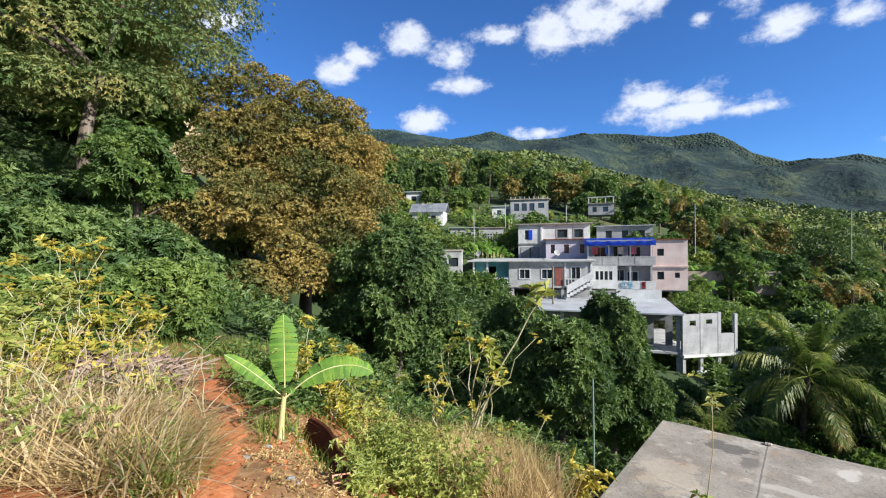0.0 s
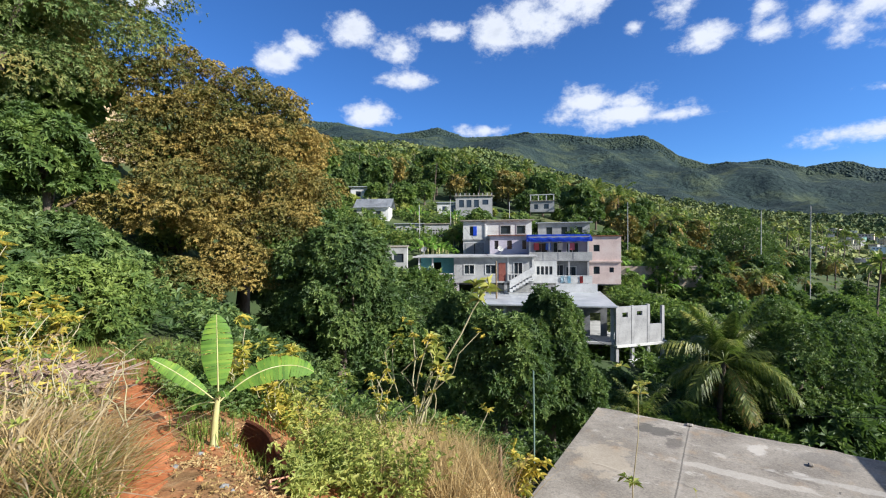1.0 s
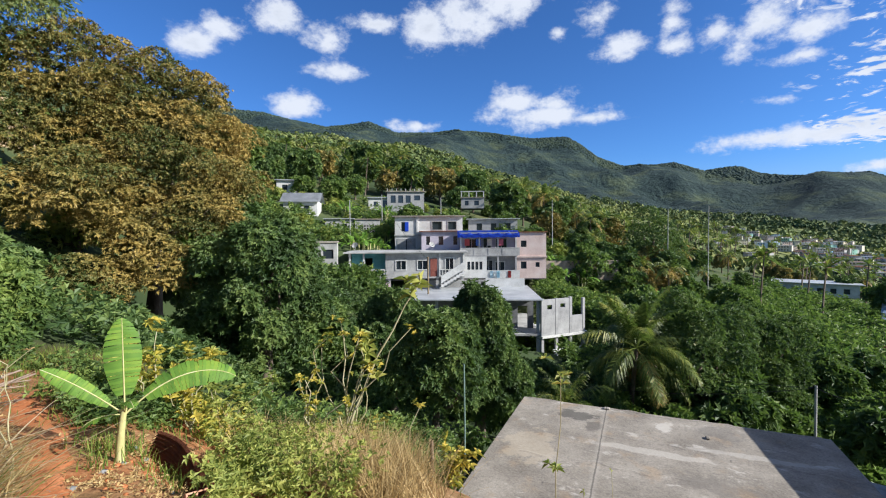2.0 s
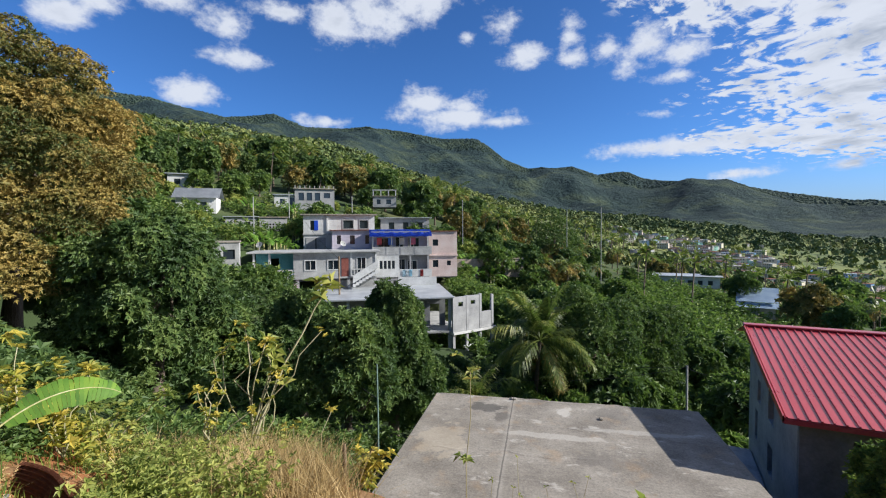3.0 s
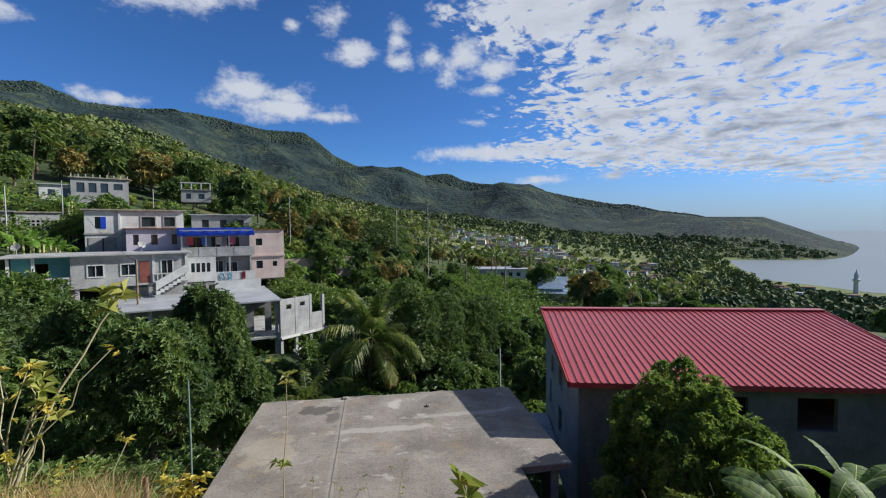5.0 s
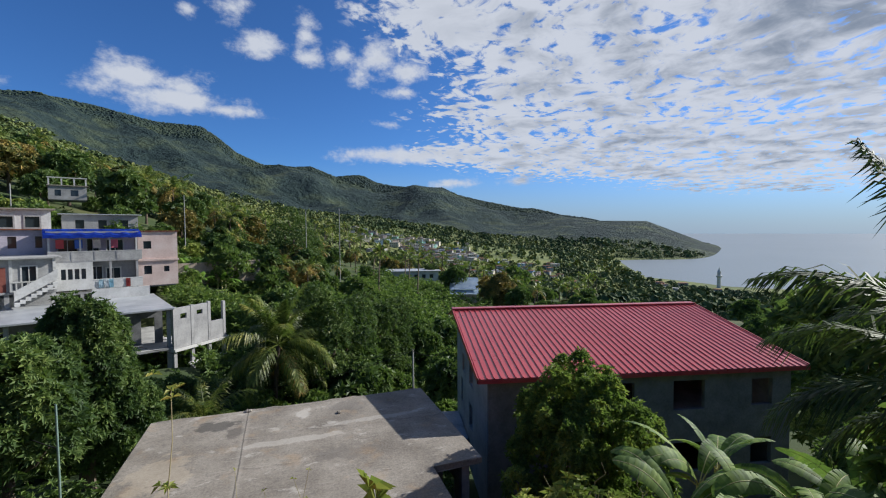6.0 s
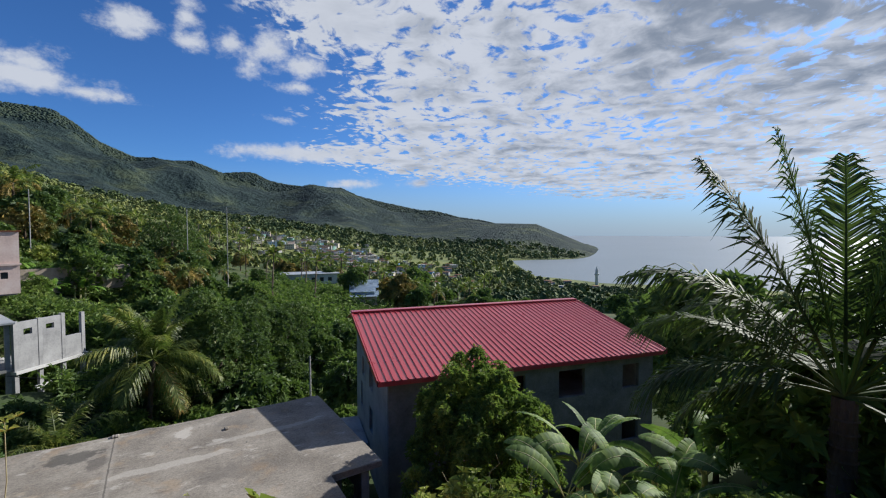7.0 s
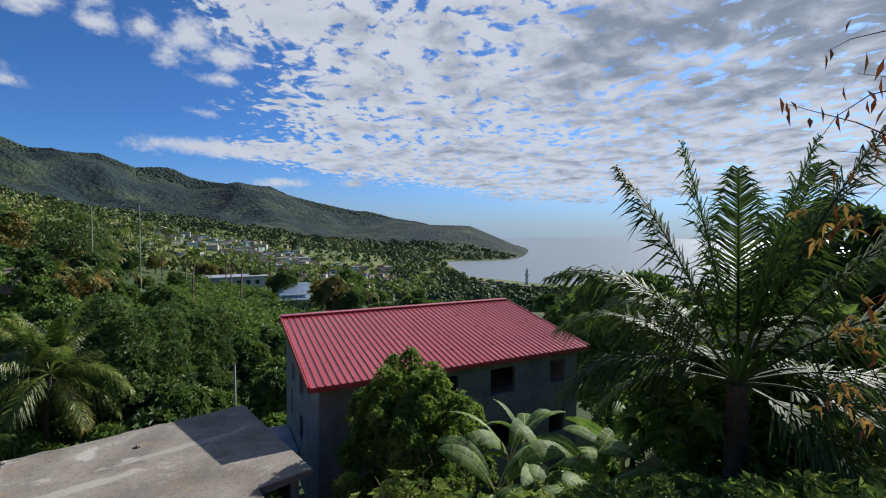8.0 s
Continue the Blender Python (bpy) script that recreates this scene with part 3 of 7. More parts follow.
def palm(name, height, fronds, length, seed, label, category="palm tree", lean=(0.0, 0.0), up=(-35, 80), old=0.2, leaflets=60, radius=0.16, droop=1.0, width=0.042, mat=None, rise=0.8, forward=0.55, reach=0.27, spec=None):
    """A coconut palm: ringed trunk and feathery fronds, each a part of its own."""
    rnd = np.random.default_rng(seed)
    top = thing(name, label, category)
    n = 9
    pts = [Vector((lean[0] * (i / n) ** 1.6, lean[1] * (i / n) ** 1.6, height * i / n)) for i in range(n + 1)]
    radii = [radius * (1.5 if i == 0 else 1.05 - 0.3 * i / n) for i in range(n + 1)]
    pieces = [tube_arrays(pts, radii, 10)]
    for i in range(int(height / 0.22)):
        f = i * 0.22 / height
        c = Vector((lean[0] * f ** 1.6, lean[1] * f ** 1.6, height * f))
        rr = radius * (1.12 - 0.3 * f)
        pieces.append(tube_arrays([c, c + Vector((0, 0, 0.03))], [rr * 1.05, rr * 0.97], 10))
    mesh_object("trunk", *join(pieces), BARK, top, True)
    crown = pts[-1]
    for k in range(fronds):
        az = k * 2.39996 + rnd.normal(0, 0.18)
        f = (k + 0.5) / fronds
        el = radians(up[0] + (up[1] - up[0]) * f ** rise + rnd.normal(0, 5))
        size = length * rnd.uniform(0.85, 1.08) * (0.8 if f > 0.9 else 1)
        sag = droop
        if spec:
            turn, lift, size, sag, young = spec[k]
            az, el = radians(90 - turn + rnd.normal(0, 3)), radians(lift)
        heading = Vector((math.cos(az), math.sin(az), 0))
        p, e = crown.copy(), el
        spine, steps = [p.copy()], 14
        for s in range(steps):
            e -= sag * (0.05 + 0.10 * (s / steps)) * max(0.25, math.cos(e))
            p = p + (heading * math.cos(e) + Vector((0, 0, math.sin(e)))) * size / steps
            spine.append(p.copy())
        rib = tube_arrays(spine, [0.035 * (1 - 0.85 * s / steps) for s in range(steps + 1)], 4)
        rib = (rib[0], np.concatenate([rib[1][:, [0, 1, 2]], rib[1][:, [0, 2, 3]]]))
        sp = np.array([tuple(v) for v in spine])
        u = np.linspace(0.2, 1.0, leaflets)
        idx = np.clip((u * steps).astype(int), 0, steps - 1)
        fr = (u * steps - idx)[:, None]
        base = sp[idx] * (1 - fr) + sp[idx + 1] * fr
        d = unit(sp[idx + 1] - sp[idx])
        side0 = np.cross(d, np.array([0, 0, 1.0])[None])
        bad = np.linalg.norm(side0, axis=1) < 0.15
        side0[bad] = np.array([-math.sin(az), math.cos(az), 0])
        side0 = unit(side0)
        above = np.cross(side0, d)
        pieces = [rib]
        for sgn in (-1, 1):
            out = unit(side0 * sgn + d * (forward + 0.4 * u[:, None] + (0.3 if spec and spec[k][1] > 68 else 0.0)) + above * rnd.normal(0.12, 0.2, (leaflets, 1)) + d * rnd.normal(0, 0.16, (leaflets, 1)))
            ln = size * reach * np.sin(np.pi * np.clip(u * 0.86 + 0.10, 0, 1)) ** 0.7 * rnd.uniform(0.8, 1.12, leaflets)
            mid = base + out * ln[:, None] * 0.5 - np.array([0, 0, 1.0]) * ln[:, None] * 0.10
            tip = base + out * ln[:, None] * 0.95 - np.array([0, 0, 1.0]) * ln[:, None] * rnd.uniform(0.35, 0.85, (leaflets, 1)) * (0.85 if spec else droop)
            ww = np.full((leaflets, 1), width * length / 4.0)
            verts = np.stack([base - d * ww * 0.5, base + d * ww * 0.5, mid + d * ww * 0.6, mid - d * ww * 0.6, tip], 1).reshape(-1, 3)
            q = np.arange(leaflets)[:, None] * 5
            faces = np.concatenate([q + np.array([[0, 1, 2]]), q + np.array([[0, 2, 3]]), q + np.array([[3, 2, 4]])], 1).reshape(-1, 3)
            pieces.append((verts, faces))
        dry = f < old
        ob = mesh_object("frond", *join(pieces), LEAF_PALM_OLD if dry else (LEAF_PALM_YOUNG if spec and spec[k][4] else (mat or LEAF_PALM)), top)
        if dry:
            tagged(ob, "yellowed hanging frond")
    return top


def blade_leaf(length, width, el, bend, seed, tears=0.0, steps=16, roll=0.0, stalk_part=0.2):
    """A banana leaf along +x from the origin: a stalk, then a blade folded at its midrib, torn where it is old."""
    rnd = np.random.default_rng(seed)
    p, e = Vector((0, 0, 0)), el
    spine = [p.copy()]
    for s in range(steps):
        e -= bend / steps * (0.4 + 1.2 * s / steps)
        p = p + Vector((math.cos(e), 0, math.sin(e))) * length / steps
        spine.append(p.copy())
    sp = np.array([tuple(v) for v in spine])
    stalk = tube_arrays(spine, [0.008 * length * (1 - 0.88 * s / steps) + 0.002 for s in range(steps + 1)], 5)
    stalk = (stalk[0], np.concatenate([stalk[1][:, [0, 1, 2]], stalk[1][:, [0, 2, 3]]]))
    verts, faces = [], []
    strips = 26
    for sgn in (-1, 1):
        for k in range(strips):
            u0, u1 = stalk_part + (1 - stalk_part) * k / strips, stalk_part + (1 - stalk_part) * (k + 1) / strips
            sag = rnd.uniform(0, 0.5) * tears
            gap = tears * rnd.uniform(0, 0.006)
            quad = []
            for u in (u0 + gap, u1 - gap):
                i = min(int(u * steps), steps - 1)
                c = sp[i] + (sp[i + 1] - sp[i]) * (u * steps - i)
                d = unit(sp[i + 1] - sp[i])
                above = np.array([-d[2], 0, d[0]])
                across = np.array([0, 1.0, 0]) * math.cos(roll) + above * math.sin(roll)
                above = above * math.cos(roll) - np.array([0, 1.0, 0]) * math.sin(roll)
                v = (u - stalk_part) / (1 - stalk_part)
                w = width * 0.5 * max(0.0, math.sin(math.pi * min(1, v ** 1.15 * 0.95 + 0.05))) ** 0.5
                for f in (0.0, 0.5, 1.0):
                    quad.append(c + across * sgn * w * f + above * (w * (0.32 * f - 0.34 * f * f) - sag * w * f * f) - np.array([0, 0, sag * w * f]))
            b = len(verts)
            verts += quad
            for f in (0, 1):
                a0, a1, b0, b1 = b + f, b + f + 1, b + 3 + f, b + 3 + f + 1
                faces += [(a0, b0, b1), (a0, b1, a1)] if sgn > 0 else [(a0, b1, b0), (a0, a1, b1)]
    # one sheet where the leaf is whole
    return stalk, (np.array(verts), np.array(faces))


def banana(name, label, stem, leaves, seed, torn=0.0, lean=(0.06, 0.0), radius=0.09, stalk_part=0.2, mat=None):
    """A banana plant. leaves: (azimuth, elevation, length, width, bend) in degrees and metres."""
    top = thing(name, label, "banana plant")
    pts = [Vector((lean[0] * (i / 5) ** 2, lean[1] * (i / 5) ** 2, stem * i / 5)) for i in range(6)]
    mesh_object("stem", *tube_arrays(pts, [radius * (1.15 - 0.11 * i) for i in range(6)], 10), BANANA_STEM, top, True)
    for i, (az, el, ln, wd, bend, *roll) in enumerate(leaves):
        stalk, blade = blade_leaf(ln, wd, radians(el), radians(bend), seed + i, torn, 16, radians(roll[0]) if roll else 0.0, stalk_part)
        ob = mesh_object("leaf", *blade, mat or LEAF_BANANA, top, True)
        rib = mesh_object("midrib", *stalk, BANANA_STEM, ob, True)
        ob.location, ob.rotation_euler = pts[-1] - Vector((0, 0, 0.08)), (0, 0, radians(90 - az))
    return top


# ---- building materials ----
def slab_concrete(n):
    p = place(n)
    grain = n.noise(p, 14.0, 6.0, 0.7)
    broad = n.noise(p, 0.55, 4.0, 0.6)
    col = n.ramp(n.math("ADD", n.math("MULTIPLY", broad, 0.55), n.math("MULTIPLY", grain, 0.45)), [(0.34, (0.135, 0.117, 0.098)), (0.5, (0.27, 0.24, 0.20)), (0.66, (0.40, 0.36, 0.305))])
    speck = n.noise(p, 5.0, 8.0, 0.75)
    col = n.mix(n.math("MULTIPLY", n.step(speck, 0.50, 0.66), 0.6), col, (0.15, 0.135, 0.118))
    pale = n.noise(n.scaled(p, 0.7, 1.3, 1.0), 1.3, 7.0, 0.7)
    col = n.mix(n.math("MULTIPLY", n.step(pale, 0.58, 0.66), 0.55), col, (0.56, 0.52, 0.46))
    rust = n.noise(p, 0.8, 4.0, 0.65)
    col = n.mix(n.math("MULTIPLY", n.step(rust, 0.54, 0.72), 0.35), col, (0.42, 0.28, 0.15))
    xyz = n.add("ShaderNodeSeparateXYZ")
    n.link(p, xyz.inputs[0])
    x, y, _ = xyz.outputs
    ragged = n.math("MULTIPLY", n.math("SUBTRACT", n.noise(p, 1.7, 6.0, 0.65), 0.5), 2.6)

    def blot(cx, cy, rx, ry, strength, colour):
        """A stain with a ragged edge round one spot."""
        dx, dy = n.math("MULTIPLY", n.math("SUBTRACT", x, cx), 1 / rx), n.math("MULTIPLY", n.math("SUBTRACT", y, cy), 1 / ry)
        d = n.math("ADD", n.math("SQRT", n.math("ADD", n.math("MULTIPLY", dx, dx), n.math("MULTIPLY", dy, dy))), ragged)
        return n.mix(n.math("MULTIPLY", n.math("SUBTRACT", 1.0, n.step(d, 0.75, 1.05)), strength), col, colour)

    for spot in ((2.2, -1.15, 0.85, 0.4, 0.75, (0.085, 0.08, 0.072)), (3.0, -1.9, 0.3, 0.5, 0.6, (0.10, 0.09, 0.08)), (6.9, -0.9, 1.0, 0.5, 0.35, (0.14, 0.13, 0.12)), (5.2, -1.0, 0.3, 0.45, 0.6, (0.58, 0.54, 0.48)), (4.6, -3.2, 2.0, 0.22, 0.45, (0.55, 0.51, 0.45)), (7.6, -2.4, 2.2, 0.18, 0.4, (0.52, 0.49, 0.44)), (1.2, -4.2, 0.9, 1.2, 0.4, (0.50, 0.42, 0.31)), (6.3, -4.6, 1.0, 0.5, 0.4, (0.15, 0.135, 0.12))):
        col = blot(*spot)
    # the day joint of the pour, a dark hairline with a pale rim
    off = n.math("ABSOLUTE", n.math("SUBTRACT", n.math("ADD", x, n.math("MULTIPLY", ragged, 0.03)), 3.25))
    col = n.mix(n.math("MULTIPLY", n.math("SUBTRACT", 1.0, n.step(off, 0.05, 0.16)), 0.2), col, (0.52, 0.48, 0.42))
    col = n.mix(n.math("MULTIPLY", n.math("SUBTRACT", 1.0, n.step(off, 0.012, 0.03)), 0.7), col, (0.09, 0.08, 0.07))
    return principled(n, col, 0.9, 0, grain, 0.5, 0.02, 0.25)


SLAB = material("weathered_slab", slab_concrete)
GREY = mottled("grey_render", (0.24, 0.24, 0.235), (0.38, 0.38, 0.37), (0.50, 0.50, 0.48), 0.8, 0.9, 0.3)
GREY_PALE = mottled("pale_block", (0.22, 0.22, 0.225), (0.33, 0.33, 0.33), (0.43, 0.43, 0.43), 0.8, 0.9, 0.3)
# bare block, cooled so that bluish shade is part of its colour
GREY_DARK = mottled("bare_block_shade_tint", (0.135, 0.14, 0.145), (0.21, 0.215, 0.22), (0.29, 0.295, 0.30), 1.2, 0.95, 0.5)
WHITE = mottled("white_paint", (0.40, 0.40, 0.385), (0.58, 0.58, 0.56), (0.70, 0.70, 0.68), 0.7, 0.8, 0.2)
LILAC = mottled("lilac_paint", (0.40, 0.37, 0.42), (0.55, 0.50, 0.57), (0.63, 0.59, 0.65), 0.7, 0.8, 0.2)
PINK = mottled("pink_paint", (0.55, 0.42, 0.37), (0.70, 0.55, 0.49), (0.78, 0.66, 0.60), 0.7, 0.8, 0.2)
MAUVE = mottled("pink_balustrade_paint", (0.55, 0.36, 0.44), (0.72, 0.52, 0.60), (0.80, 0.64, 0.70), 0.9, 0.8, 0.2)
TEAL = mottled("turquoise_paint", (0.08, 0.28, 0.32), (0.14, 0.40, 0.44), (0.20, 0.48, 0.50), 0.8, 0.8, 0.2)
BLUE = mottled("blue_tarpaulin", (0.01, 0.03, 0.30), (0.015, 0.06, 0.48), (0.03, 0.10, 0.60), 1.5, 0.5, 0.5, 0.04)
TIN = mottled("zinc_sheet", (0.36, 0.38, 0.40), (0.48, 0.50, 0.52), (0.60, 0.61, 0.62), 0.6, 0.45, 0.2, metal=0.3)
TIN_BLUE = mottled("pale_blue_sheet", (0.38, 0.50, 0.66), (0.50, 0.62, 0.76), (0.62, 0.72, 0.82), 0.6, 0.45, 0.2)
RUST = mottled("rusty_sheet", (0.10, 0.035, 0.02), (0.20, 0.07, 0.035), (0.30, 0.12, 0.06), 2.0, 0.85, 0.5)
RED_ROOF = mottled("red_roof_sheet", (0.36, 0.035, 0.05), (0.44, 0.05, 0.065), (0.50, 0.075, 0.09), 0.5, 0.30, 0.12, metal=0.0, stretch=(1, 0.2, 1), specular=0.9)
WOOD = mottled("old_wood", (0.12, 0.08, 0.05), (0.22, 0.16, 0.10), (0.33, 0.26, 0.18), 3.0, 0.9, 0.5)
METAL = mottled("painted_pole", (0.10, 0.16, 0.14), (0.16, 0.24, 0.21), (0.24, 0.32, 0.29), 3.0, 0.6, 0.2)
CABLE = mottled("black_cable", (0.015, 0.015, 0.015), (0.02, 0.02, 0.02), (0.03, 0.03, 0.03), 3.0, 0.6, 0.1)
GLASS = material("window_glass", lambda n: principled(n, (0.03, 0.04, 0.05), 0.08, specular=0.6))


def wall_panel(width, height, openings, thick=0.18):
    """A wall in the xz plane, from y 0 (outer face) to y thick, with openings (x0, z0, x1, z1) cut through."""
    bm = bmesh.new()
    xs = sorted({0.0, width, *[o[0] for o in openings], *[o[2] for o in openings]})
    zs = sorted({0.0, height, *[o[1] for o in openings], *[o[3] for o in openings]})
    solid = {}
    for i in range(len(xs) - 1):
        for k in range(len(zs) - 1):
            cx, cz = (xs[i] + xs[i + 1]) / 2, (zs[k] + zs[k + 1]) / 2
            solid[i, k] = not any(o[0] < cx < o[2] and o[1] < cz < o[3] for o in openings)
    cache = {}

    def v(x, y, z):
        key = (round(x, 4), round(y, 4), round(z, 4))
        if key not in cache:
            cache[key] = bm.verts.new(key)
        return cache[key]

    for (i, k), full in solid.items():
        if not full:
            continue
        x0, x1, z0, z1 = xs[i], xs[i + 1], zs[k], zs[k + 1]
        bm.faces.new((v(x0, 0, z0), v(x1, 0, z0), v(x1, 0, z1), v(x0, 0, z1)))
        bm.faces.new((v(x0, thick, z1), v(x1, thick, z1), v(x1, thick, z0), v(x0, thick, z0)))
        for di, dk, q in ((-1, 0, ((x0, z0), (x0, z1))), (1, 0, ((x1, z1), (x1, z0))), (0, -1, ((x1, z0), (x0, z0))), (0, 1, ((x0, z1), (x1, z1)))):
            if not solid.get((i + di, k + dk), False):
                (ax, az), (bx, bz) = q
                bm.faces.new((v(ax, 0, az), v(bx, 0, bz), v(bx, thick, bz), v(ax, thick, az)))
    return bm


def add_wall(parent, mat, width, height, openings, m, glazed=True, frame_mat=None, thick=0.18, label=""):
    """A wall part at pose m in its house, with a window part in each opening."""
    ob = part("wall", wall_panel(width, height, openings, thick), mat, parent, label)
    ob.matrix_basis = m
    for x0, z0, x1, z1 in openings:
        if not glazed:
            continue
        win = part("window", block(x0, thick * 0.55, z0, x1, thick * 0.7, z1), GLASS, parent)
        win.matrix_basis = m
        if frame_mat is not None:
            bm = bmesh.new()
            b = 0.11
            for q in ((x0 - b, z0 - b, x1 + b, z0), (x0 - b, z1, x1 + b, z1 + b), (x0 - b, z0, x0, z1), (x1, z0, x1 + b, z1)):
                box(bm, q[0], -0.05, q[1], q[2], 0.02, q[3])
            box(bm, (x0 + x1) / 2 - 0.03, 0.03, z0, (x0 + x1) / 2 + 0.03, 0.08, z1)
            part("window_frame", bm, frame_mat, win)
    return ob


def shell(name, label, m, w, d, h, mat, front=(), right=(), left=(), base=0.0, roof_mat=None, over=0.3, frame_mat=None, glazed=True, roof=0.16, parapet=0.0, category="house"):
    """A rectangular storey block: origin at the front left foot, front along +x, depth along +y."""
    top = thing(name, label, category, m)
    add_wall(top, mat, w, h, list(front), pose(0, 0, base), glazed, frame_mat)
    add_wall(top, mat, d - 0.36, h, list(right), pose(w, 0.18, base, 0, 0, 90), glazed, frame_mat)
    add_wall(top, mat, d - 0.36, h, list(left), pose(0, d - 0.18, base, 0, 0, -90), glazed, frame_mat)
    add_wall(top, mat, w, h, [], pose(w, d, base, 0, 0, 180))
    part("floor", block(0.18, 0.18, base - 0.15, w - 0.18, d - 0.18, base), GREY_DARK, top)
    part("roof", block(-over, -over, base + h, w + over, d + over, base + h + roof, 0.02), roof_mat or SLAB, top)
    return top


# ---- concrete roof slab close by ----
def slab_house():
    top = thing("concrete_house", "flat-roofed house with a weathered bare concrete roof slab", "house", SLAB_M)
    bm = bmesh.new()
    ring = [(0, 0), (10.15, 0), (10.15, -6.35), (8.55, -6.35), (8.55, -9.2), (0, -9.2)]
    low = [bm.verts.new((x, y, -0.2)) for x, y in ring]
    high = [bm.verts.new((x, y, 0)) for x, y in ring]
    bm.faces.new(high)
    bm.faces.new(low[::-1])
    for i in range(6):
        bm.faces.new((low[i], low[(i + 1) % 6], high[(i + 1) % 6], high[i]))
    bmesh.ops.bevel(bm, geom=bm.edges[:], offset=0.025, segments=1, affect="EDGES")
    roof = part("roof", bm, SLAB, top)
    # pour joints and laitance ridges left proud on the slab
    for y, x0, x1 in ((-2.55, 2.9, 6.6), (-2.8, 6.9, 10.0), (-4.6, 1.0, 6.2), (-0.12, 0.2, 9.9), (-6.1, 2.0, 7.4)):
        bm = bmesh.new()
        steps = 22
        rows = []
        for i in range(steps + 1):
            x = x0 + (x1 - x0) * i / steps
            yy = y + 0.09 * math.sin(x * 2.1 + y) + 0.05 * math.sin(x * 6.3)
            w = 0.05 + 0.05 * abs(math.sin(x * 3.7 + y * 5))
            rows.append([bm.verts.new((x, yy - w, 0.001)), bm.verts.new((x, yy, 0.014)), bm.verts.new((x, yy + w, 0.001))])
        for a, b in zip(rows, rows[1:]):
            bm.faces.new((a[0], b[0], b[1], a[1]))
            bm.faces.new((a[1], b[1], b[2], a[2]))
        part("mortar_ridge", bm, SLAB, roof)
    for x, y, w, d in ((3.15, -0.25, 0.22, 0.18), (6.4, -1.6, 0.14, 0.2)):
        part("mortar_lump", block(x, y, 0.0, x + w, y + d, 0.07, 0.03), SLAB, roof)
    walls = ((pose(0.4, -9.0, -3.4), 8.0, [(1.0, 1.0, 2.2, 2.2), (5.0, 0.0, 5.9, 2.1)]), (pose(9.75, -6.1, -3.4, 0, 0, 90), 5.8, [(0.6, 0.2, 2.2, 2.4), (3.4, 1.0, 4.6, 2.1)]), (pose(0.4, -0.4, -3.4, 0, 0, -90), 8.4, [(2.0, 1.0, 3.2, 2.1), (5.4, 1.0, 6.6, 2.1)]), (pose(9.75, -0.25, -3.4, 0, 0, 180), 9.35, [(2.0, 1.0, 3.2, 2.1), (6.0, 1.0, 7.2, 2.1)]))
    for m, w, op in walls:
        add_wall(top, GREY_DARK, w, 3.2, op, m, False)
    for x, y in ((9.7, -6.0), (8.2, -8.9), (0.5, -8.9)):
        part("column", block(x - 0.12, y - 0.12, -3.4, x + 0.12, y + 0.12, -0.2), GREY, top)
    part("floor", block(0.3, -9.0, -3.55, 9.9, -0.2, -3.4), GREY_DARK, top)
    return top


slab_house()


# ---- house with the red sheet roof ----
RED_LEN, RED_DEPTH, EAVE, RIDGE = 13.1, 6.9, 5.6, 6.92


